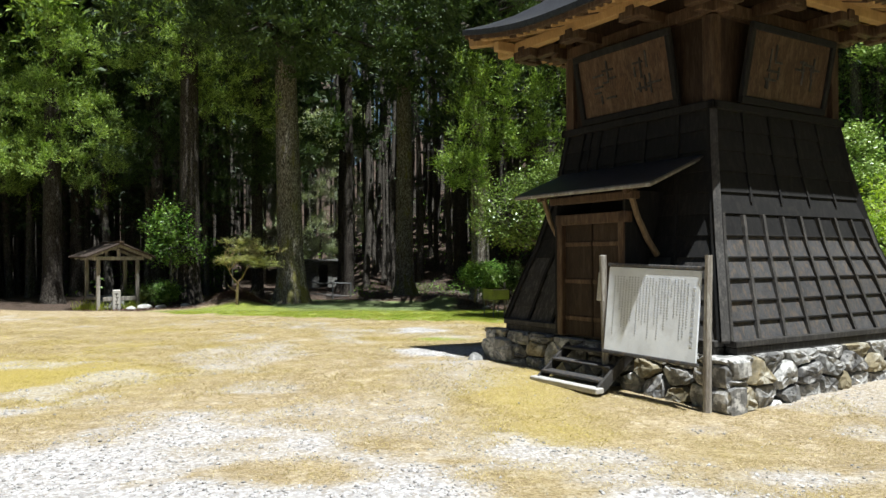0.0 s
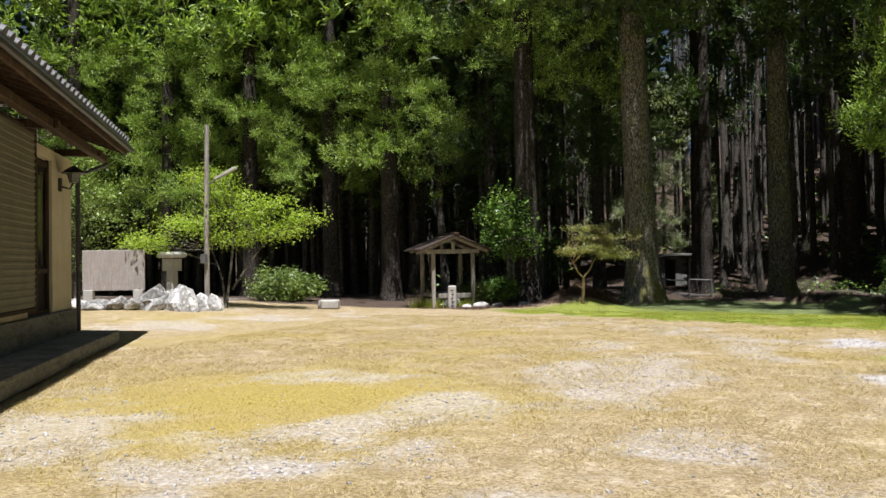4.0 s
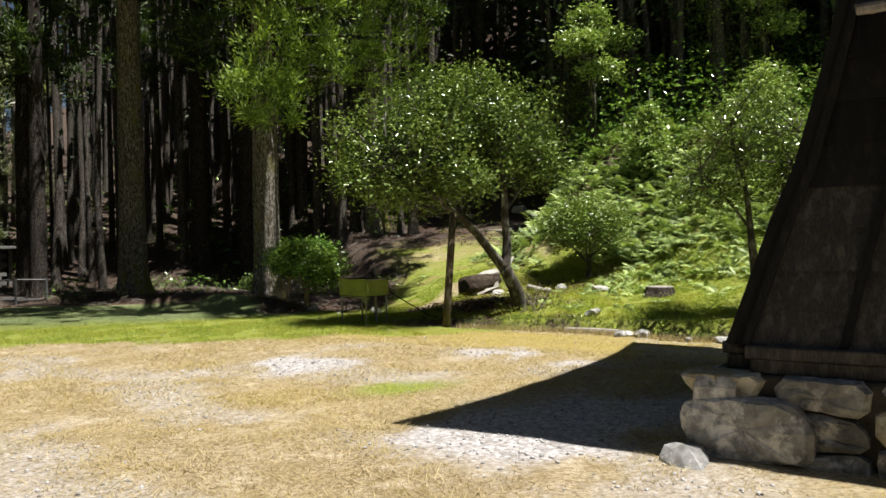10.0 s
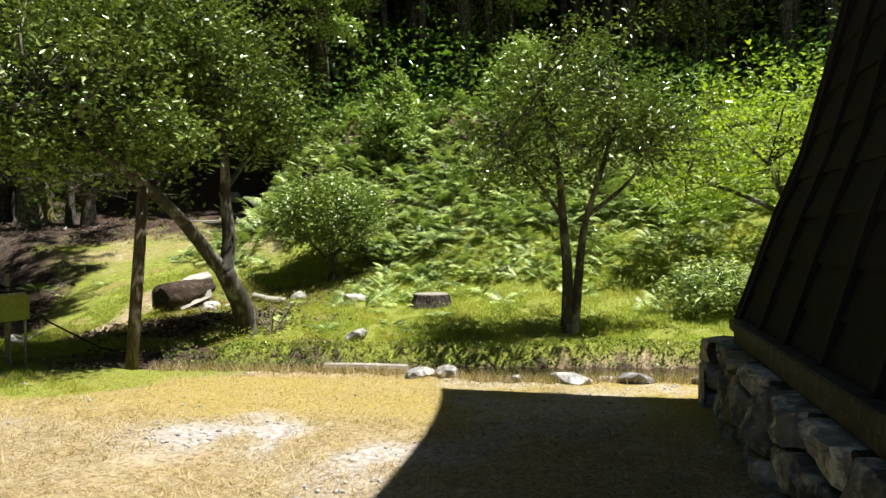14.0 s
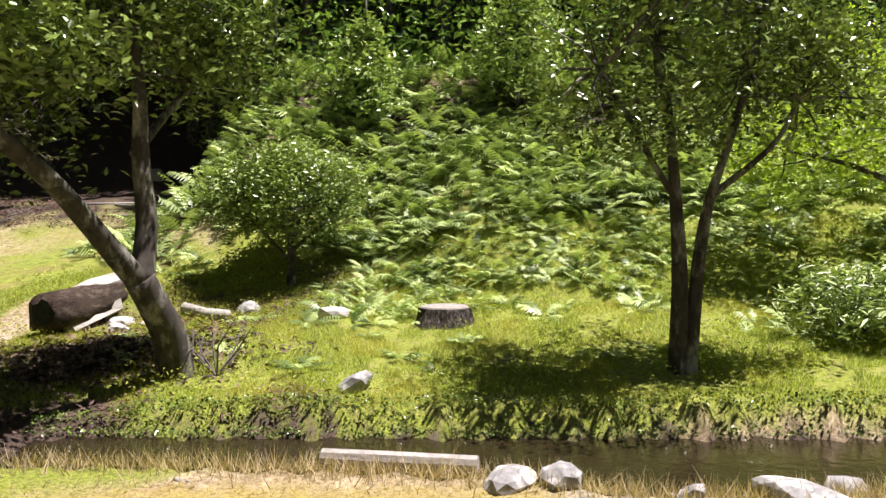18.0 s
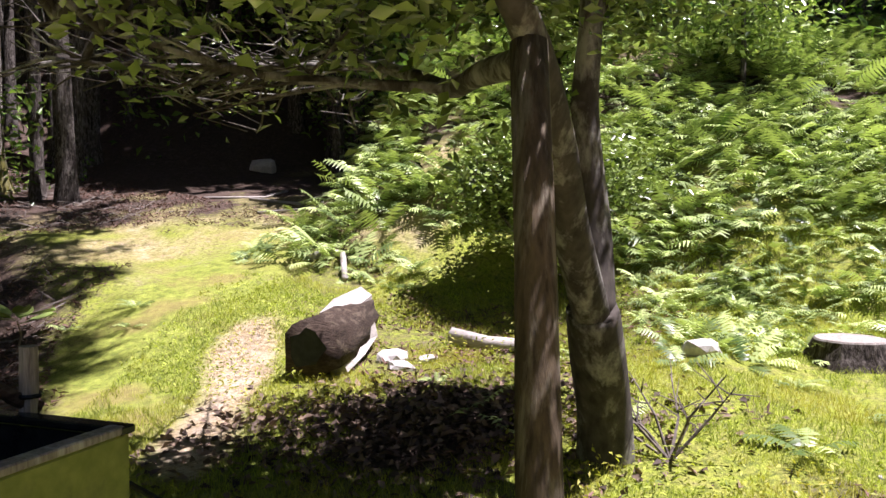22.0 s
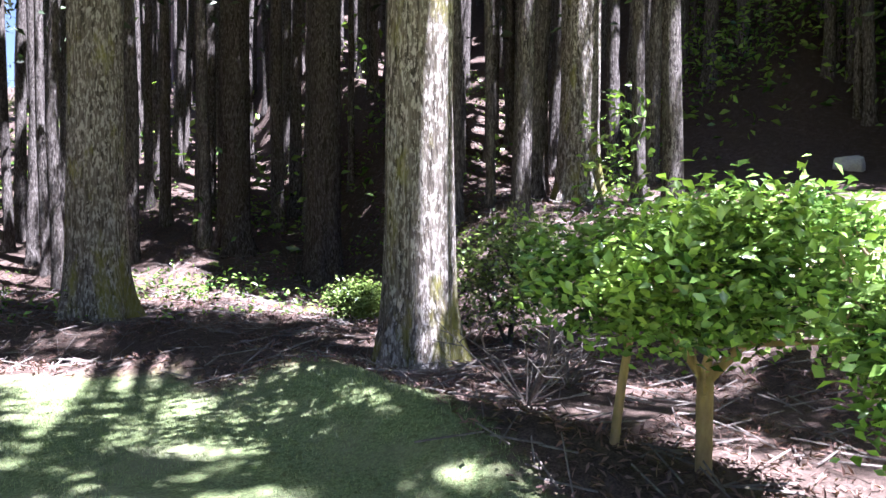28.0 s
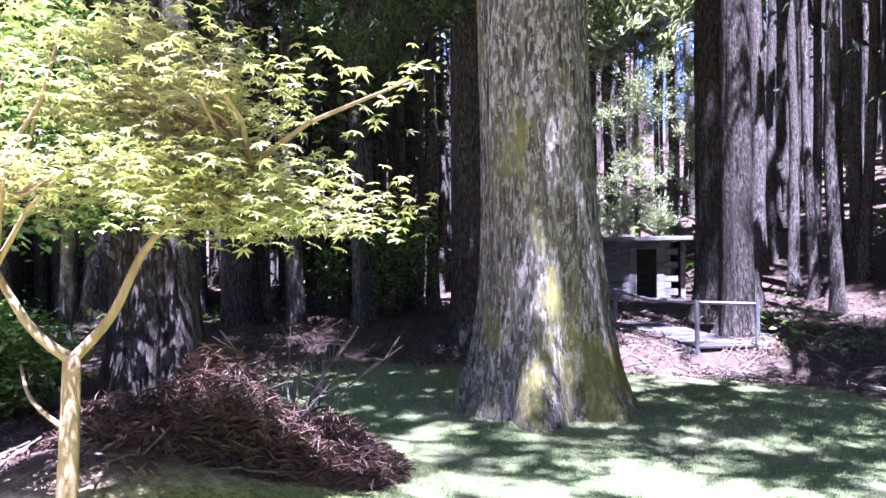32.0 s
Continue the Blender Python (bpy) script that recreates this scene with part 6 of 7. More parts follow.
# single ferns that stand apart
one = make_np("fern", *fern_clump(91, 9, 24, 0.15), LEAF_FERN)
spots = [(6.75, 25.05, 0.55), (7.4, 22.5, 0.5), (5.2, 29.6, 0.5), (4.6, 29.9, 0.5), (4.9, 29.2, 0.45), (6.9, 23.4, 0.45), (7.9, 24.0, 0.5), (5.4, 25.6, 0.35), (8.3, 25.6, 0.5), (7.0, 26.2, 0.4)]
for i, (x, y, s) in enumerate(spots):
    ob = one if i == 0 else one.copy()
    if i:
        scene.collection.objects.link(ob)
    ob.matrix_world = pose(x, y, gz(x, y) - 0.02, 0, 0, 57 * i) @ Matrix.Scale(s * 0.7, 4)
    tagged(ob, "single light-green fern on the mossy bank", "fern", "single ferns")


def blades(n, px, py, h, w, rng, material, name, label, category, spread=0.45):
    a = rng.uniform(0, 6.283, n)
    lean = rng.normal(size=(n, 2)) * spread
    z = ground_z(px, py) - 0.005
    hh = h * rng.uniform(0.5, 1.4, n)
    b = np.stack([px, py, z], 1)
    dx = np.stack([np.cos(a) * w, np.sin(a) * w, np.zeros(n)], 1)
    tip = b + np.stack([lean[:, 0] * hh, lean[:, 1] * hh, hh], 1)
    v = np.stack([b - dx, b + dx, tip], 1).reshape(-1, 3)
    f = np.arange(3 * n).reshape(-1, 3)
    return tagged(make_np(name, v, f, material), label, category, kind="stuff")


def zone_at(x, y):
    return ground_zones(x, y)


k = 420000
t = rng.uniform(0, 1, k)
yx, yy = rng.uniform(-13, 5.5, k), 2.5 + 22.5 * rng.uniform(0, 1, k) ** 1.25
gr, lu, li, mo = zone_at(yx, yy)
u = 0.8 * yx + 0.6 * yy - 16.5
lx, ly = (yx - 4.49) * 0.857 + (yy - 13.48) * 0.515, -(yx - 4.49) * 0.515 + (yy - 13.48) * 0.857
out = (np.maximum(np.abs(lx), np.abs(ly)) > 2.85) & (u < -0.7)
tuft = fractal(yx, yy, 0.55, 81, 3)
dry = out & (gr < 0.6) & (lu < 0.6) & (yard_gold(yx, yy) < 0.5) & (tuft > 0.36)
blades(int(dry.sum()), yx[dry], yy[dry], (0.018 + 0.05 * np.clip(tuft[dry] - 0.4, 0, 1)) * (1 + 0.6 * smooth01(8, 13, yy[dry])), 0.004, rng, GRASS_DRY, "dry_grass", "short dry straw grass of the yard", "grass", 1.8)
g2 = out & (yard_gold(yx, yy) > 0.35) & (gr < 0.5) & (yy < 24)
blades(int(g2.sum()), yx[g2], yy[g2], 0.024, 0.004, rng, GRASS_GOLD, "golden_grass", "golden moss and yellowed grass in the yard", "grass", 1.4)
# tall dry stalks at the stream's near edge
k = 5000
sv = rng.uniform(-16.5, -9, k)
su = rng.normal(size=k) * 0.12 + near_edge(sv) - 0.12
sx, sy = 0.8 * (su + 16.5) + 0.6 * sv, 0.6 * (su + 16.5) - 0.8 * sv
blades(k, sx, sy, 0.11, 0.004, rng, GRASS_DRY, "stream_edge_grass", "longer dry grass at the edge of the stream", "grass")
# lush strip, bank and lawn
k = 520000
bu_, bv_ = rng.uniform(0.8, 6.5, k // 2), rng.uniform(-20, -4, k // 2)
gxr = np.concatenate([0.8 * (bu_ + 16.5) + 0.6 * bv_, rng.uniform(-12, 2, k // 2)])
gyr = np.concatenate([0.6 * (bu_ + 16.5) - 0.8 * bv_, 22 + 13.5 * rng.uniform(0, 1, k // 2) ** 1.2])
gr, lu, li, mo = zone_at(gxr, gyr)
u = 0.8 * gxr + 0.6 * gyr - 16.5
keep = (lu > 0.5) & (gr < 0.5) & (li < 0.6) & ((u > 0.85) | ((gyr > 22) & (gxr < 3.2))) & (fractal(gxr, gyr, 0.5, 83, 3) > 0.36)
lawn = keep & (gyr > 27.2) & (gxr < 1.5)
blades(int(lawn.sum()), gxr[lawn], gyr[lawn], 0.03, 0.003, rng, LAWN, "lawn", "mossy lawn in the dappled shade of the wood", "grass")
keep &= ~lawn
blades(int(keep.sum()), gxr[keep], gyr[keep], 0.055, 0.003, rng, GRASS_GREEN, "lush_grass", "fresh green grass along the wood and on the bank", "grass")
# fringe hanging over the stream bank
k = 8000
bu, bv = rng.uniform(0.70, 0.92, k), rng.uniform(-17, -2, k)
bx, by = 0.8 * (bu + 16.5) + 0.6 * bv, 0.6 * (bu + 16.5) - 0.8 * bv
p = np.stack([bx, by, np.maximum(ground_z(bx, by), -0.14) + 0.01 + rng.uniform(0, 0.07, k)], 1)
v, f = leaf_cards(p, 0.03, rng, 0.7, 0.2, 0.5, 0.1)
tagged(make_np("bank_creeper", v, f, LEAF_SPARKLE), "small-leaved creeper hanging over the stream bank", "creeper", kind="stuff")
# herbs and sprigs on the bank
k = 42000
hu, hv = rng.uniform(1.0, 6, k), rng.uniform(-20, -2, k)
hx, hy = 0.8 * (hu + 16.5) + 0.6 * hv, 0.6 * (hu + 16.5) - 0.8 * hv
keep = (fractal(hx, hy, 0.7, 91, 3) > 0.55) & (hx > 4.2)
p = np.stack([hx, hy, ground_z(hx, hy) + rng.uniform(0.0, 0.16, k)], 1)[keep]
v, f = leaf_cards(p, 0.04, rng, 0.4, 0.25, 0.0)
tagged(make_np("bank_herbs", v, f, GRASS_GREEN), "low herbs and seedlings on the bank", "herbs", kind="stuff")
# fallen leaves and needles
k = 150000
lx_, ly_ = rng.uniform(-14, 9, k), rng.uniform(22, 48, k)
gr, lu, li, mo = zone_at(lx_, ly_)
keep = (li > 0.35) & (rng.uniform(size=k) < np.where(ly_ < 44, 1, 0.6)) & (fractal(lx_, ly_, 0.6, 95, 3) > 0.4)
p = np.stack([lx_, ly_, ground_z(lx_, ly_) + rng.uniform(0.0, 0.05, k)], 1)[keep]
v, f = leaf_cards(p, 0.085, rng, 0.25, 0.2, 0.0, 1.2)
tagged(make_np("leaf_litter", v, f, LITTER), "brown fallen cedar sprays and leaves", "leaf litter", kind="stuff")


# heap of dry leaves between the log and the tree
k = 2900
a, b = rng.normal(size=k) * 0.75, rng.normal(size=k) * 0.42
px_, py_ = 4.72 + 0.64 * a + 0.77 * b, 25.12 - 0.77 * a + 0.64 * b
a += 0.25 * np.sin(7 * b)
hump = 0.1 * np.exp(-((a / 0.9) ** 2 + (b / 0.5) ** 2))
p = np.stack([px_, py_, ground_z(px_, py_) + 0.01 + rng.uniform(0, 1, k) * hump], 1)
LEAF_DEAD = leafy("dry_dead_leaf", (0.035, 0.024, 0.017), (0.27, 0.19, 0.13), None, 0.8, 0.05)
tagged(make_np("leaf_heap", *leaf_cards(p, 0.085, rng, 0.55, 0.35, 0.0, 0.8), LEAF_DEAD), "heap of dark dry leaves beside the leaning tree", "leaf litter", kind="stuff")


# pebbles worn out of the yard
def pebble(seed):
    r = np.random.default_rng(seed)
    v = np.array([(1, 0, 0), (0, 1, 0), (-1, 0, 0), (0, -1, 0), (0, 0, 0.7), (0, 0, -0.5)], float) * r.uniform(0.7, 1.2, (6, 1))
    f = np.array([(0, 1, 4), (1, 2, 4), (2, 3, 4), (3, 0, 4), (1, 0, 5), (2, 1, 5), (3, 2, 5), (0, 3, 5)])
    return v, f


k = 60000
qx, qy = rng.uniform(-10, 6, k), 2.5 + 25 * rng.uniform(0, 1, k) ** 1.3
gr, lu, li, mo = zone_at(qx, qy)
keep = (gr > 0.25) & (rng.uniform(size=k) < gr) | (rng.uniform(size=k) < 0.02)
u = 0.8 * qx + 0.6 * qy - 16.5
keep &= (u < -0.7) | (qx < 6)
qx, qy = qx[keep], qy[keep]
parts = [scatter(pebble(s), qx[s::3], qy[s::3], 0.008 + 0.022 * rng.uniform(0, 1, len(qx[s::3])) ** 3, rng, 0.003, 0.3) for s in range(3)]
GRAVEL = leafy("pale_gravel", (0.22, 0.21, 0.2), (0.54, 0.53, 0.52), None, 0.9, 0.0)
tagged(make_np("gravel", *np_join(parts), GRAVEL), "pale crushed gravel showing through the grass", "gravel", kind="stuff")


# ---- water kiosk and the stone marker ----
ki = thing("water_kiosk", -12.62, 29.1, gz(-12.62, 29.1), 43, "small open timber kiosk with a gabled roof", "kiosk")
for x in (-0.72, 0.72):
    for y in (-0.62, 0.62):
        make("post", *box(x, y, 0.95, 0.12, 0.12, 1.9), GREY_WOOD, ki)
for y in (-0.62, 0.62):
    make("tie_beam", *box(0, y, 1.94, 1.9, 0.1, 0.14), GREY_WOOD, ki)
    make("king_post", *box(0, y, 2.14, 0.1, 0.08, 0.3), GREY_WOOD, ki)
    for s in (-1, 1):
        make("gable_rafter", *beam((0, y - 0.16, 2.42), (s * 1.2, y - 0.16, 1.93), 0.07, 0.11), GREY_WOOD, ki)
for s in (-1, 1):
    sl = make("roof_slope", *beam((0, 0, 2.5), (s * 1.28, 0, 1.98), 1.95, 0.06), surface("cedar_bark_roof", (0.03, 0.022, 0.018), (0.09, 0.066, 0.053), 18, 2, 0.9, 0.6), ki)
    make("side_rail", *beam((s * 0.72, -0.62, 0.45), (s * 0.72, 0.62, 0.45), 0.07, 0.12), GREY_WOOD, ki)
make("back_rail", *box(0, 0.62, 0.45, 1.4, 0.06, 0.14), GREY_WOOD, ki)
make("front_rail", *box(0.1, -0.62, 0.42, 1.3, 0.06, 0.16), GREY_WOOD, ki)
make("ridge_cap", *box(0, 0, 2.54, 0.18, 2.0, 0.07), BROWN_DARK, ki)
wb = thing("water_basin", -12.62, 29.1, gz(-12.62, 29.1), 43, "rough stone water basin inside the kiosk", "basin")
make("bowl", *moved(rock(0.9, 0.6, 0.7, 71), pose(0, 0, 0.18)), STONE, wb)
mk = thing("stone_marker", -12.15, 28.42, gz(-12.15, 28.42), 20, "short square pale granite marker post with carved signs", "stone marker")
make("shaft", *box(0, 0, 0.36, 0.27, 0.27, 0.82, None, 0.03), WHITE_STONE, mk)
make("carving", *joined(*[box(0.02 * (i % 2), -0.137, 0.62 - 0.13 * i, 0.12 - 0.02 * (i % 3), 0.012, 0.03) for i in range(5)], *[box(0.02 * (i % 2), -0.137, 0.57 - 0.13 * i, 0.03, 0.012, 0.07) for i in range(5)]), MORTAR, mk)
for i, (x, y, sx, sy, sz) in enumerate([(-11.75, 28.7, 0.34, 0.3, 0.2), (-11.3, 28.9, 0.5, 0.34, 0.26), (-10.75, 29.1, 0.5, 0.3, 0.22), (-12.6, 28.6, 0.3, 0.26, 0.18), (-9.9, 29.3, 0.4, 0.3, 0.2)]):
    e = make("border_stone", *rock(sx, sy, sz, 80 + i), WHITE_STONE)
    e.matrix_world = pose(x, y, gz(x, y) + sz * 0.18, 0, 0, 40 * i)
    tagged(e, "pale rounded stone bordering the planted edge", "stone", "border stones")
rng = np.random.default_rng(900)
for i, (x, y, n) in enumerate([(-13.3, 28.4, 260), (-11.85, 28.95, 200), (-12.75, 28.35, 160)]):
    a = rng.uniform(0, 6.283, n)
    px, py = rng.normal(size=n) * 0.16, rng.normal(size=n) * 0.12
    h = rng.uniform(0.22, 0.48, n)
    b = np.stack([px, py, np.zeros(n)], 1)
    d = np.stack([np.cos(a) * 0.009, np.sin(a) * 0.009, np.zeros(n)], 1)
    tip = b + np.stack([rng.normal(size=n) * 0.13, rng.normal(size=n) * 0.13, h], 1)
    ob = make_np("grass_tuft", np.stack([b - d, b + d, tip], 1).reshape(-1, 3), np.arange(3 * n).reshape(-1, 3), GRASS_GREEN)
    ob.matrix_world = pose(x, y, gz(x, y) - 0.01)
    tagged(ob, "tall bright green tuft of grass by the kiosk", "grass tuft", "grass tufts")

ROTTEN = surface("dark_rotten_wood", (0.016, 0.011, 0.008), (0.085, 0.058, 0.04), 16, 2, 0.95, 0.9, (1, 1, 3), (0.14, 0.11, 0.08), 0.6)
# ---- trough with its spout ----
tr = thing("water_trough", 1.69, 24.41, gz(1.69, 24.41), 0, "olive-green painted tank on thin legs, black inside, as water trough", "water trough")
TM = Matrix.Rotation(radians(-71), 4, "Z")
TL, TW, TH, TZ = 0.83, 0.55, 0.3, 0.875 - gz(1.69, 24.41)


def tro(name, g, m, par=None, label=""):
    return make(name, *moved(g, TM), m, par or tr, label)


for y in (-TW / 2, TW / 2):
    tro("long_side", box(0, y, TZ - TH / 2, TL, 0.03, TH), GREEN_PAINT)
    tro("rim", box(0, y * 0.96, TZ + 0.012, TL + 0.04, 0.06, 0.025), GREEN_PAINT if y < 0 else BLACK_LINER)
for x in (-TL / 2, TL / 2):
    tro("short_side", box(x, 0, TZ - TH / 2, 0.03, TW - 0.03, TH), GREEN_PAINT)
    tro("rim", box(x * 0.97, 0, TZ + 0.014, 0.06, TW - 0.04, 0.025), GREY_WOOD if x > 0 else BLACK_LINER)
for s in (-1, 1):
    tro("liner", box(0, s * (TW / 2 - 0.022), TZ - 0.12, TL - 0.04, 0.012, 0.22), BLACK_LINER)
    tro("liner", box(s * (TL / 2 - 0.022), 0, TZ - 0.12, 0.012, TW - 0.06, 0.22), BLACK_LINER)
tro("bottom", box(0, 0, TZ - TH, TL - 0.03, TW - 0.03, 0.02), BLACK_LINER)
tro("water_surface", box(0, 0, TZ - 0.14, TL - 0.07, TW - 0.07, 0.01), BLACK_LINER, None, "dark still water")
for x in (-TL / 2 + 0.03, TL / 2 - 0.03):
    for y in (-TW / 2 + 0.03, TW / 2 - 0.03):
        tro("leg", tube([(x, y, -0.03), (x, y, TZ - TH)], [0.016, 0.016], 6), GALV)
tro("drain_cone", tube([(0.05, 0, TZ - TH), (0.05, 0, TZ - TH - 0.16)], [0.12, 0.05], 10), GALV)
tro("support_bar", beam((-TL / 2, -TW / 2 + 0.03, TZ - TH - 0.03), (TL / 2, -TW / 2 + 0.03, TZ - TH - 0.03), 0.03, 0.03), GALV)
SPZ = gz(1.98, 24.52)
sp = thing("water_spout", 1.98, 24.52, SPZ, 0, "weathered log post with a branch spout running water", "water spout")
make("post", *tube([(0, 0, -0.1), (0.0, 0.01, 0.5), (0, 0, 1.11 - SPZ)], [0.034, 0.032, 0.03], 10, 0.15, 2), GREY_WOOD, sp)
make("spout", *tube([(0.03, 0.0, 0.9 - SPZ), (-0.05, 0.01, 0.95 - SPZ), (-0.13, 0.02, 1.02 - SPZ)], [0.026, 0.024, 0.018], 8, 0.3, 5), ROTTEN, sp)
make("binding", *tube([(0.037 * math.cos(a), 0.037 * math.sin(a), 0.95 - SPZ) for a in np.linspace(0, 6.0, 9)], [0.008] * 9, 5), BLACK_LINER, sp)
GLASSW, gnn, gll, gpp = node_mat("falling_water")
gpp.inputs["Base Color"].default_value = (0.8, 0.85, 0.88, 1)
gpp.inputs["Transmission Weight"].default_value, gpp.inputs["Roughness"].default_value = 0.85, 0.12
make("water_jet", *tube([(-0.135, 0.02, 1.02 - SPZ), (-0.15, 0.02, 0.97 - SPZ), (-0.155, 0.02, 0.85 - SPZ), (-0.158, 0.02, 0.71 - SPZ)], [0.006, 0.007, 0.006, 0.005], 6, 0.5, 1), GLASSW, sp, "thin stream of falling water")
make("hose", *tube([(0.1, 0.02, 0.75), (0.4, -0.2, 0.5), (0.9, -0.5, 0.15), (1.3, -0.8, 0.02)], [0.012] * 4, 6), BLACK_LINER, sp)

# ---- prop, logs, stones and stump ----
PROP_WOOD = surface("unpeeled_prop_wood", (0.035, 0.026, 0.016), (0.15, 0.115, 0.07), 14, 1.6, 0.9, 0.7, (3, 3, 0.5), (0.24, 0.22, 0.16), 0.6)
pp = thing("prop_post", 2.86, 23.1, gz(2.86, 23.1), 0, "brown unpeeled post propping the leaning tree", "post")
make("shaft", *tube([(-0.03, -0.02, -0.2), (0.09, 0.08, 0.7), (0.19, 0.16, 1.4), (0.29, 0.25, 2.14)], [0.078, 0.074, 0.07, 0.066], 14, 0.15, 9), PROP_WOOD, pp, smooth=True)
lg = thing("log_seat", 5.45, 26.75, gz(5.4, 26.7), 0, "thick hollow log lying on the path's edge", "log")
LZ = gz(5.4, 26.7)
make("bole", *tube([(-0.56, -0.24, 0.54 - LZ), (-0.2, -0.08, 0.55 - LZ), (0.2, 0.1, 0.6 - LZ), (0.6, 0.3, 0.66 - LZ)], [0.25, 0.24, 0.22, 0.17], 14, 0.5, 4), ROTTEN, lg, smooth=True)
# black disc on the solid end, standing for the shade inside the hollow
make("hollow_shade_disc", *tube([(-0.57, -0.245, 0.54 - LZ), (-0.5, -0.215, 0.54 - LZ)], [0.15, 0.13], 12, 0.4, 2), BLACK_LINER, lg)
BLEACHED = surface("bleached_wood", (0.30, 0.28, 0.25), (0.58, 0.55, 0.5), 14, 2, 0.9, 0.5, (1, 1, 4))
make("bleached_top", *tube([(-0.1, 0.02, 0.68 - LZ), (0.2, 0.14, 0.75 - LZ), (0.62, 0.32, 0.82 - LZ)], [0.1, 0.14, 0.1], 9, 0.5, 6), BLEACHED, lg)
make("bleached_side", *tube([(-0.34, -0.34, 0.36 - LZ), (0.0, -0.14, 0.46 - LZ), (0.5, 0.12, 0.52 - LZ)], [0.07, 0.12, 0.1], 9, 0.7, 8), BLEACHED, lg)
for i, (x, y, sx, sy, sz, m) in enumerate([(5.75, 26.4, 0.3, 0.22, 0.16, 0), (5.95, 26.15, 0.2, 0.16, 0.1, 0), (5.55, 26.1, 0.26, 0.2, 0.1, 0), (7.15, 24.2, 0.36, 0.24, 0.16, 1), (5.56, 22.28, 0.34, 0.24, 0.2, 2), (7.1, 25.75, 0.36, 0.28, 0.2, 2), (12.1, 36.2, 0.6, 0.4, 0.34, 1), (1.55, 27.9, 0.3, 0.24, 0.16, 2), (2.7, 26.6, 0.34, 0.22, 0.16, 1)]):
    e = make("stone", *rock(sx, sy, sz, 120 + i, 0.5, 0.6), (WHITE_STONE, WHITE_STONE, STONE)[m])
    e.matrix_world = pose(x, y, gz(x, y) + sz * 0.2, 8 * i, 0, 50 * i)
    tagged(e, "loose weathered stone lying on the mossy ground", "stone", "loose stones")
for nm, pts, rr, lab in [("branch_log", [(6.62, 26.42), (6.70, 26.05), (6.77, 25.71)], 0.085, "short bleached log lying across the bank"),
                         ("fallen_branch", [(7.35, 29.25), (7.6, 29.3), (7.62, 28.95), (7.13, 28.41)], 0.055, "curved bleached branch on the path's verge"),
                         ("fallen_branch", [(9.4, 33.2), (9.7, 32.2), (10.2, 31.6)], 0.03, "thin dead branch among the debris"), ("fallen_branch", [(9.0, 34.0), (9.9, 33.4), (10.6, 33.6)], 0.025, "thin dead branch among the debris"),
                         ("fallen_branch", [(8.8, 32.2), (9.6, 31.7), (9.9, 30.9)], 0.025, "thin dead branch among the debris"), ("fallen_branch", [(2.6, 26.0), (2.9, 26.8), (3.4, 27.6)], 0.022, "fallen branch at the wood's edge"), ("fallen_branch", [(1.9, 26.9), (2.2, 27.6), (2.9, 28.4)], 0.02, "fallen branch at the wood's edge")]:
    c = pts[len(pts) // 2]
    e = thing(nm, c[0], c[1], gz(*c), 0, lab, "branch", "fallen branches")
    make("wood", *tube([(p[0] - c[0], p[1] - c[1], gz(*p) - gz(*c) + rr * 0.8) for p in pts], [rr * (1 - 0.4 * i / len(pts)) for i in range(len(pts))], 8, 0.35, len(pts)), BLEACHED, e, smooth=True)
st = thing("tree_stump", 8.0, 23.25, gz(8.0, 23.25), 0, "old sawn tree stump among the ferns", "stump")
make("bole", *tube([(0, 0, -0.1), (0, 0, 0.05), (0, 0, 0.16)], [0.45, 0.36, 0.32], 16, 0.4, 3), BARK, st)
make("cut_face", *tube([(0, 0, 0.16), (0, 0, 0.175)], [0.3, 0.29], 16, 0.2, 3), GREY_WOOD, st, "grey cracked cut face")
pk = thing("stream_plank", 4.51, 20.93, 0.0, 0, "pale split log laid along the stream edge", "plank")
make("wood", *tube([(-0.16, 0.45, 0), (0.0, 0.0, 0.02), (0.24, -0.5, 0.03)], [0.05, 0.055, 0.05], 8, 0.2, 2), BLEACHED, pk)
rnd = random.Random(31)
for i, (x, y, sx, sy, sz) in enumerate([(4.61, 20.10, 0.36, 0.24, 0.13), (4.80, 19.89, 0.26, 0.22, 0.16), (5.45, 18.75, 0.5, 0.28, 0.12), (5.75, 18.2, 0.36, 0.24, 0.12), (6.3, 17.62, 0.5, 0.32, 0.14), (5.15, 19.25, 0.18, 0.16, 0.08), (6.95, 16.8, 0.5, 0.34, 0.16), (7.4, 16.1, 0.4, 0.3, 0.14), (5.95, 18.62, 0.25, 0.2, 0.1)]):
    e = make("stream_stone", *rock(sx, sy, sz, 150 + i, 0.5, 0.5), STONE)
    e.matrix_world = pose(x, y, max(gz(x, y), -0.12) + sz * 0.22, 6 * i, 0, 37 * i)
    tagged(e, "pale stone set at the edge of the stream", "stone", "stream stones")
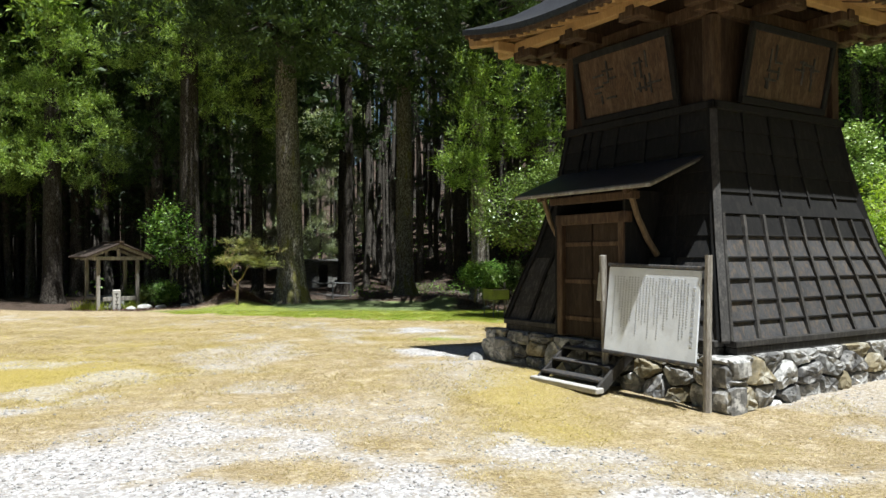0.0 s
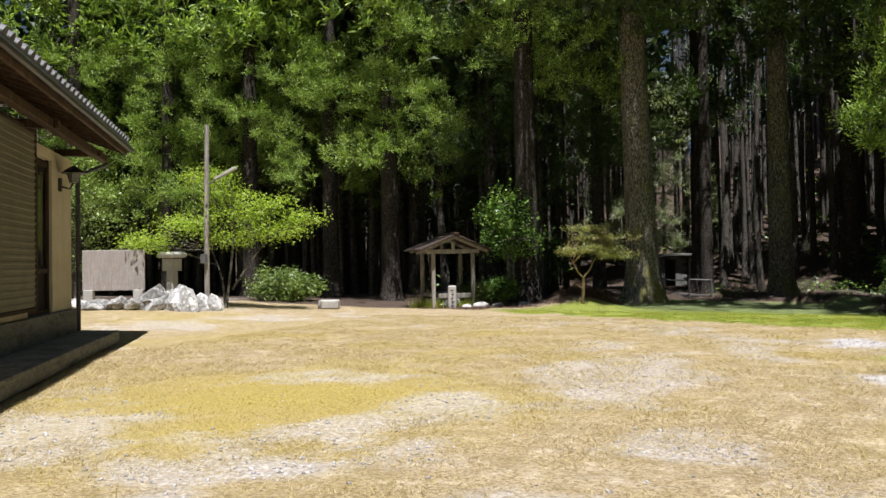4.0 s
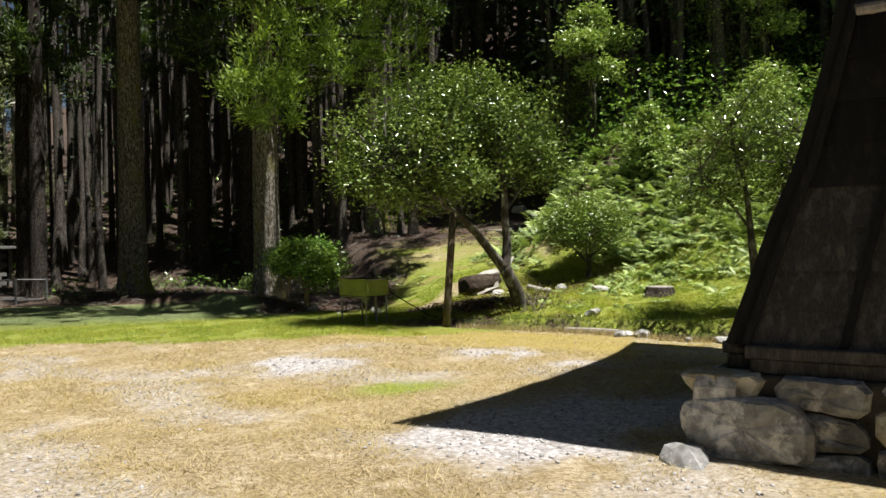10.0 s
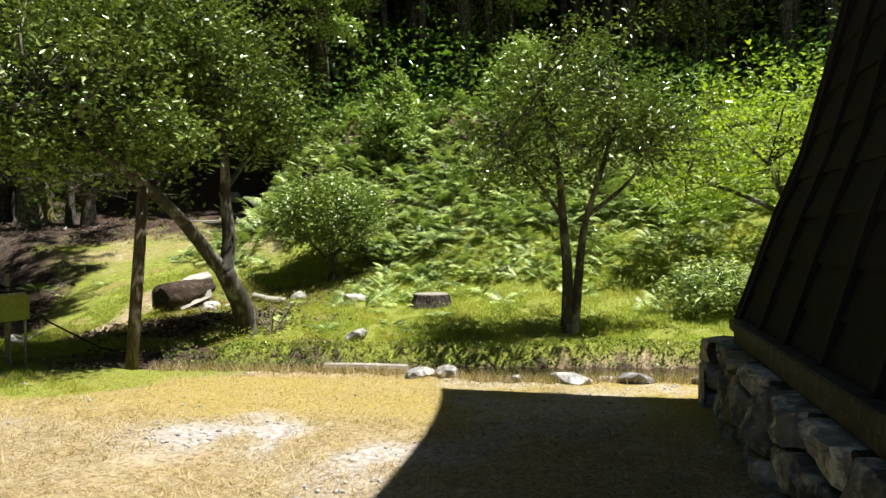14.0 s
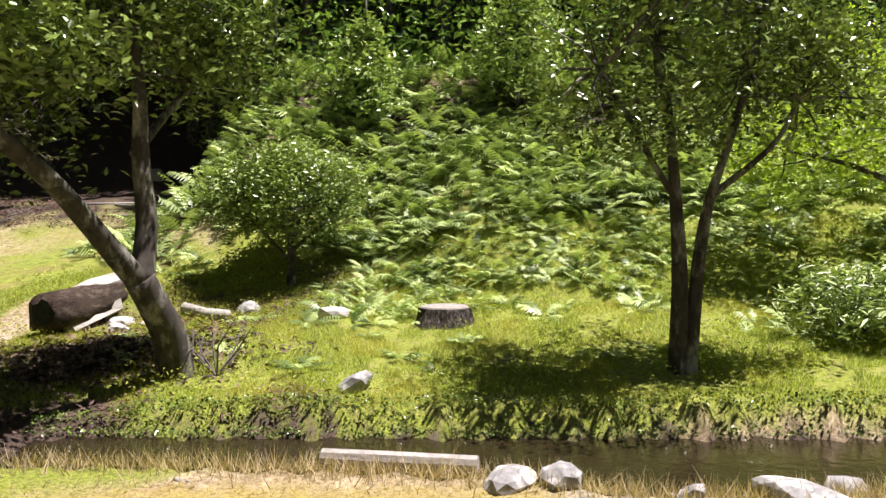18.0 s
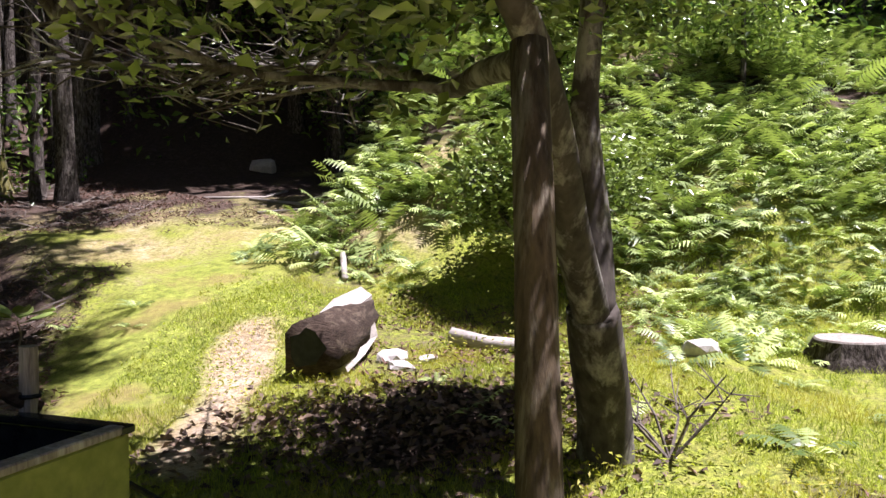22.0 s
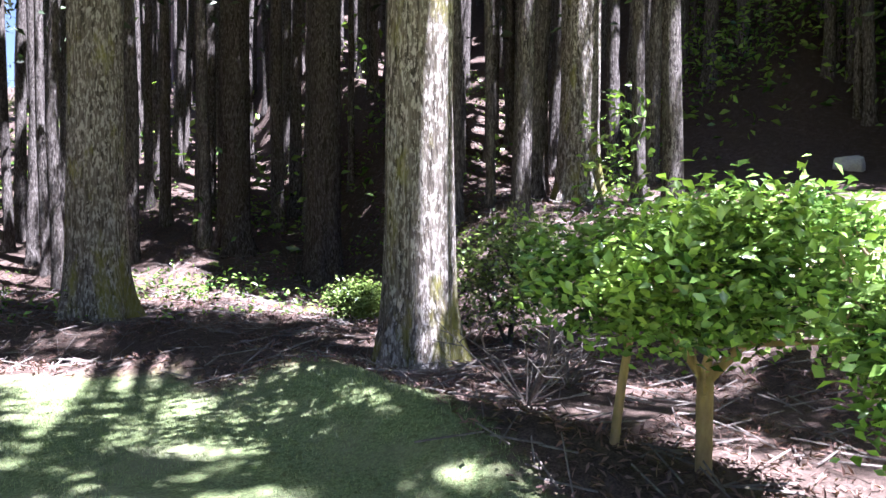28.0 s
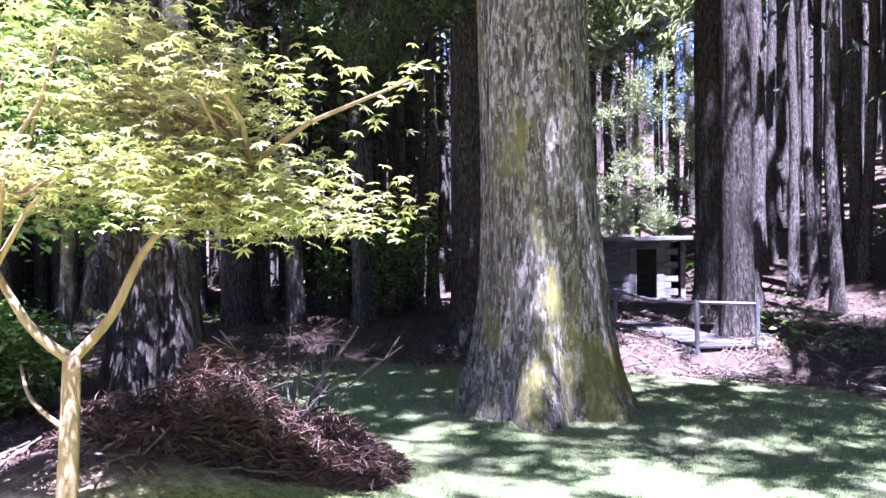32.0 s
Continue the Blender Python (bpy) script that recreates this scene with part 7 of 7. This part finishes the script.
# wide-leaved seedling
sd = thing("seedling", 4.2, 30.1, gz(4.2, 30.1), 0, "young plant with broad oval leaves beside the path", "plant")
make("stem", *tube([(0, 0, -0.02), (0.03, 0, 0.12), (0, 0.02, 0.26)], [0.014, 0.011, 0.008], 6), BARK_TAN, sd)
for i in range(7):
    a = i * 0.9
    d = Vector((math.cos(a), math.sin(a), 0.28 + 0.1 * (i % 3)))
    s = Vector((-math.sin(a), math.cos(a), 0))
    o = Vector((0, 0.02, 0.22 + 0.012 * i))
    e = [o + d * 0.1, o + d * 0.17 + s * 0.07, o + d * 0.27 + s * 0.085, o + d * 0.36 + s * 0.05, o + d * 0.4 - Vector((0, 0, 0.04)), o + d * 0.36 - s * 0.05, o + d * 0.27 - s * 0.085, o + d * 0.17 - s * 0.07, o + d * 0.25 - Vector((0, 0, 0.03)), o]
    make("leaf", e, [(0, 1, 8), (1, 2, 8), (2, 3, 8), (3, 4, 8), (4, 5, 8), (5, 6, 8), (6, 7, 8), (7, 0, 8), (9, 0, 8)], LEAF_GLOSSY, sd, smooth=True)

# ---- bridge, hut and rails in the wood ----
br = thing("foot_bridge", -6.2, 39.0, gz(-6.2, 37.4), 0, "narrow plank footbridge with galvanised pipe rails", "bridge")
a0, a1 = Vector((-5.42, 37.5, 0)), Vector((-7.24, 41.0, 0))
b0, b1 = Vector((-4.58, 37.9, 0)), Vector((-6.4, 41.4, 0))
o = Vector((-6.2, 39.0, 0))
for k in range(14):
    t = (k + 0.5) / 14
    p, q = a0.lerp(a1, t) - o, b0.lerp(b1, t) - o
    make("deck_plank", *beam(p + Vector((0, 0, 0.10)), q + Vector((0, 0, 0.10)), 0.22, 0.045), BOARD_GREY, br)
for s0, s1 in ((a0, a1), (b0, b1)):
    for t in ((0.0, 1.0) if s0 is a0 else (0.0,)):
        p = s0.lerp(s1, t) - o
        make("rail_post", *tube([p + Vector((0, 0, -0.45)), p + Vector((0, 0, 0.80))], [0.035, 0.035], 10), GALV, br)
    if s0 is a0:
        make("rail_tube", *tube([s0 - o + Vector((0, 0, 0.78)), s0.lerp(s1, 0.5) - o + Vector((0, 0, 0.70)), s1 - o + Vector((0, 0, 0.76))], [0.028] * 3, 8), GALV, br)
    make("bearer", *beam(s0 - o + Vector((0, 0, 0.015)), s1 - o + Vector((0, 0, 0.015)), 0.1, 0.12), GREY_WOOD, br)
make("end_tube", *tube([a0 - o + Vector((0, 0, 0.78)), b0 - o + Vector((0, 0, 0.74))], [0.026, 0.026], 8), GALV, br)
hu = thing("block_hut", -8.5, 49.6, -0.08, 10, "small flat-roofed concrete block hut in the wood", "hut")
for c in range(-3, 9):
    for k in range(8):
        x = -1.6 + 0.4 * k + (0.2 if c % 2 else 0)
        if 0.28 < x < 1.15 and c < 8:
            continue
        make("block", *box(x, -1.0, 0.1 + 0.2 * c, 0.39, 0.14, 0.19), CONCRETE, hu)
make("side_wall", *box(-1.75, 0, 0.9, 0.14, 1.9, 1.8), CONCRETE, hu)
make("side_wall", *box(1.75, 0, 0.9, 0.14, 1.9, 1.8), CONCRETE, hu)
make("back_wall", *box(0, 1.0, 0.9, 3.4, 0.14, 1.8), CONCRETE, hu)
make("door_jamb", *joined(box(0.30, -1.0, 0.65, 0.23, 0.17, 1.9), box(1.10, -1.0, 0.65, 0.23, 0.17, 1.9), box(0.7, -1.0, 1.62, 1.0, 0.16, 0.1)), CONCRETE, hu)
make("roof_slab", *box(0, -0.1, 1.88, 4.0, 2.6, 0.12), CONCRETE, hu)

# dead twiggy shrubs and brush heaps
def twig_bush(x, y, h, n, seed, label):
    rnd = random.Random(seed)
    e = thing("dead_shrub", x, y, gz(x, y), 0, label, "shrub")
    for _ in range(n):
        a = rnd.uniform(0, 6.28)
        d = Vector((math.cos(a), math.sin(a), rnd.uniform(0.7, 1.8))).normalized() * h * rnd.uniform(0.6, 1.15)
        k = Vector((rnd.uniform(-1, 1), rnd.uniform(-1, 1), rnd.uniform(-0.3, 0.6))) * h * 0.14
        g = [tube([(0, 0, 0), d * 0.5 + k, d], [0.011, 0.008, 0.003], 5, caps=False)]
        for _ in range(4):
            b = (d * 0.5 + k).lerp(d, rnd.uniform(0, 0.8))
            t = b + Vector((rnd.uniform(-1, 1), rnd.uniform(-1, 1), rnd.uniform(-0.2, 0.9))) * h * 0.28
            g.append(tube([b, t], [0.006, 0.002], 4, caps=False))
        make("twig", *joined(*g), TWIG, e)


twig_bush(-7.85, 30.35, 1.05, 13, 1, "bare grey twiggy shrub beside the maple")
twig_bush(1.6, 30.8, 1.15, 15, 2, "bare bleached twigs at the foot of a cedar")
twig_bush(2.35, 31.3, 0.95, 11, 3, "bare bleached twigs beyond the camellia")
twig_bush(5.15, 23.65, 0.6, 9, 4, "thin bare shoots at the foot of the leaning tree")
rng = np.random.default_rng(905)
k = 17000
a, r_ = rng.uniform(0, 6.283, k), np.sqrt(rng.uniform(0, 1, k)) * 1.25
hx_, hy_ = -8.05 + r_ * np.cos(a) * 1.1, 29.8 + r_ * np.sin(a) * 0.8
top = (0.48 + 0.26 * np.sin(4.2 * hx_ + 1) * np.sin(5 * hy_)) * np.maximum(0, 1 - (r_ / 1.25) ** 1.6) + 0.03
p = np.stack([hx_, hy_, ground_z(hx_, hy_) + top * rng.uniform(0.2, 1.05, k)], 1)
v1, f1 = leaf_cards(p, 0.13, rng, 0.07, 0.2, 0.15, 0.8)
tagged(make_np("brush_heap", v1, f1, LITTER), "heap of raked red-brown cedar brush below the maple", "brush heap", kind="stuff")
rng = np.random.default_rng(901)
k = 5200
tx, ty = rng.uniform(-10, 8, k), rng.uniform(26, 45, k)
gr, lu, li, mo = ground_zones(tx, ty)
sel = li > 0.45
tx, ty = tx[sel], ty[sel]
n = len(tx)
a = rng.uniform(0, 6.283, n)
L = rng.uniform(0.1, 0.5, n)
dx, dy = np.cos(a) * L, np.sin(a) * L
z0, z1 = ground_z(tx, ty) + 0.02, ground_z(tx + dx, ty + dy) + rng.uniform(0.02, 0.12, n)
w = 0.006
p0, p1 = np.stack([tx, ty, z0], 1), np.stack([tx + dx, ty + dy, z1], 1)
sd_ = np.stack([-np.sin(a) * w, np.cos(a) * w, np.zeros(n)], 1)
up = np.array((0, 0, 2 * w))
v = np.stack([p0 - sd_, p0 + sd_, p0 + up, p1 - sd_, p1 + sd_, p1 + up], 1).reshape(-1, 3)
i6 = np.arange(n)[:, None] * 6
f = np.concatenate([i6 + [0, 3, 5, 2], i6 + [1, 2, 5, 4]], 1).reshape(-1, 4)
tagged(make_np("fallen_twigs", v, f, TWIG), "thin fallen twigs over the forest floor", "twigs", kind="stuff")

# ---- house, lamp pole and garden stones ----
HOUSE = Matrix(((0.6, -0.8, 0, -15.15), (-0.8, -0.6, 0, 15.77), (0, 0, 1, 0.25), (0, 0, 0, 1)))
# local x runs along the wall towards the walker, local -y looks out over the yard
SHUTTER = surface("green_grey_shutter", (0.16, 0.15, 0.11), (0.24, 0.23, 0.17), 30, 2, 0.6, 0.1)
WINDOW_GLASS = surface("dark_window_glass", (0.012, 0.013, 0.013), (0.03, 0.032, 0.03), 3, 1, 0.12, 0.02)
ho = new("house")
ho.matrix_world = HOUSE
tagged(ho, "single-storey temple house with cream plaster wall and tiled eaves", "house")
make("wall", *joined(box(0.7, 0.1, 1.9, 1.4, 0.2, 3.2), box(6.7, 0.1, 3.4, 10.6, 0.2, 0.2), box(8.5, 0.1, 1.6, 7.2, 0.2, 3.4), box(3.9, 0.1, 1.75, 1.98, 0.2, 3.1)), PLASTER, ho)
make("end_wall", *box(0.1, 3.2, 1.9, 0.2, 6.0, 3.2), PLASTER, ho)
make("back_wall", *box(6, 6.2, 1.9, 12, 0.2, 3.2), PLASTER, ho)
make("near_wall", *box(12.0, 3.2, 1.9, 0.2, 6.0, 3.2), PLASTER, ho)
make("plinth", *box(6, 0.06, 0.22, 12.1, 0.3, 0.5), CONCRETE, ho, "grey concrete plinth")
dr = make("sliding_door", *box(2.16, 0.14, 1.85, 1.5, 0.06, 2.9), DARK_WOOD, ho, "dark framed sliding door with old glass")
for x in (1.45, 2.16, 2.86):
    make("door_stile", *box(x, 0.08, 1.85, 0.08, 0.06, 2.9), BROWN_DARK, dr)
for z in (0.5, 1.25, 3.2):
    make("door_rail", *box(2.16, 0.085, z, 1.34, 0.05, 0.09), BROWN_DARK, dr)
for x in (1.8, 2.51):
    make("pane", *box(x, 0.1, 2.2, 0.6, 0.008, 1.7), WINDOW_GLASS, dr, "dark old window glass")
sh = make("shutter_box", *box(3.92, -0.06, 2.1, 1.96, 0.13, 2.9), SHUTTER, ho, "dull green-grey ribbed shutter case")
for k in range(26):
    make("rib", *box(3.92, -0.135, 0.72 + 0.11 * k, 1.9, 0.02, 0.045), SHUTTER, sh)
make("shutter_frame", *joined(box(2.93, -0.06, 2.1, 0.06, 0.18, 2.96), box(3.92, -0.06, 0.62, 2.0, 0.18, 0.07), box(3.92, -0.06, 3.57, 2.0, 0.18, 0.07)), BROWN_DARK, sh, "dark brown frame")
make("downpipe", *tube([(-0.12, -0.1, 0.0), (-0.12, -0.1, 3.2), (-0.1, -0.7, 3.45)], [0.045] * 3, 8), METAL_DARK, ho)
wl = make("wall_lamp", *joined(box(0.95, -0.03, 2.9, 0.1, 0.06, 0.26), tube([(0.95, -0.06, 2.86), (0.95, -0.2, 2.82), (0.95, -0.27, 2.95)], [0.022, 0.022, 0.02], 6)), METAL_DARK, ho, "dark metal wall lamp with a wide cap")
make("lantern_glass", *tube([(0.95, -0.27, 2.94), (0.95, -0.27, 3.12)], [0.08, 0.13], 8), GALV, wl)
make("lamp_cap", *tube([(0.95, -0.27, 3.12), (0.95, -0.27, 3.18), (0.95, -0.27, 3.27)], [0.24, 0.16, 0.03], 10), METAL_DARK, wl)
rf = make("roof", *joined(beam((5.6, -0.95, 3.95), (5.6, 3.4, 6.0), 13.0, 0.14), beam((5.6, 7.6, 3.95), (5.6, 3.4, 6.0), 13.0, 0.14)), TILE, ho, "grey tiled roof")
for k in range(48):
    x = -0.75 + 0.265 * k
    make("tile_roll", *tube([(x, -0.98, 4.03), (x, 3.3, 6.06)], [0.075, 0.075], 8), TILE, rf)
make("gutter", *tube([(-0.9, -1.02, 3.86), (12, -1.02, 3.84)], [0.06, 0.06], 8), METAL_DARK, rf)
make("fascia", *box(5.6, -0.9, 3.82, 13.0, 0.05, 0.16), BROWN_WOOD, rf)
for k in range(26):
    x = -0.7 + 0.5 * k
    make("rafter", *beam((x, -0.86, 3.80), (x, 0.3, 4.2), 0.07, 0.09), BROWN_WOOD, rf)
make("soffit", *beam((5.6, -0.9, 3.90), (5.6, 0.4, 4.36), 12.9, 0.03), BROWN_WOOD, rf)
make("eave_beam", *box(5.6, -0.5, 3.62, 12.6, 0.14, 0.16), BROWN_WOOD, rf)
for x in (0.2, 3.5, 7.0, 10.5):
    make("eave_arm", *box(x, -0.2, 3.62, 0.12, 0.9, 0.14), BROWN_WOOD, rf)
ve = make("veranda_step", *box(4.5, -0.55, -0.1, 8.5, 0.8, 0.24), CONCRETE, ho, "low concrete veranda step")

lp = thing("lamp_pole", -18.75, 23.9, gz(-18.75, 23.9), 0, "slim grey wooden utility pole with a street lamp", "lamp pole")
make("pole", *tube([(0, 0, -0.2), (0, 0, 3), (0.05, 0, 5.9)], [0.085, 0.08, 0.07], 10), GREY_WOOD, lp)
make("lamp_arm", *tube([(0.03, 0, 3.95), (0.35, 0.1, 4.15)], [0.025, 0.025], 6), GALV, lp)
make("lamp_head", *beam((0.3, 0.08, 4.15), (0.95, 0.3, 4.5), 0.16, 0.09), WHITE_STONE, lp, "white lamp housing")
make("meter_box", *box(0, -0.14, 1.6, 0.2, 0.12, 0.3), GALV, lp)
gb = thing("notice_screen", -21.5, 22.7, gz(-21.5, 22.7), 24, "low weathered grey metal screen on stone feet", "screen")
make("sheet", *box(0, 0, 1.2, 2.0, 0.06, 1.3), surface("rusty_grey_sheet", (0.32, 0.29, 0.27), (0.48, 0.45, 0.43), 10, 2, 0.7, 0.2, (6, 6, 1), (0.3, 0.2, 0.14), 0.5), gb)
for x in (-0.8, 0.8):
    make("foot_post", *box(x, 0, 0.27, 0.3, 0.2, 0.6), WHITE_STONE, gb)
ws = thing("stone_lantern", -20.3, 24.0, gz(-20.3, 24), 0, "pale square stone lantern behind the small tree", "lantern")
make("base", *box(0, 0, 0.12, 0.6, 0.6, 0.3), WHITE_STONE, ws)
make("shaft", *box(0, 0, 0.7, 0.26, 0.26, 0.9), WHITE_STONE, ws)
make("fire_box", *box(0, 0, 1.35, 0.44, 0.44, 0.4), WHITE_STONE, ws)
make("cap", *box(0, 0, 1.68, 0.75, 0.75, 0.2, None, 0.08), WHITE_STONE, ws)
for i in range(14):
    x, y = -21.6 + 0.26 * i + rnd.uniform(-0.15, 0.15), 21.6 + 0.14 * i + rnd.uniform(-0.25, 0.25)
    s = rnd.uniform(0.55, 1.0)
    e = make("garden_stone", *rock(s * 1.25, s * 0.8, s * 0.62, 200 + i, 0.6, 0.4), STONE)
    e.matrix_world = pose(x, y, gz(x, y) + s * 0.16, 7 * i, 5 * i, 31 * i)
    tagged(e, "rough grey garden rock beside the house", "rock", "garden rocks")
e = make("pallet_block", *box(0, 0, 0.15, 0.7, 0.4, 0.3, None, 0.04), WHITE_STONE)
e.matrix_world = pose(-15.9, 26.6, gz(-15.9, 26.6), 0, 0, 20)
tagged(e, "low pale block at the far edge of the yard", "block")
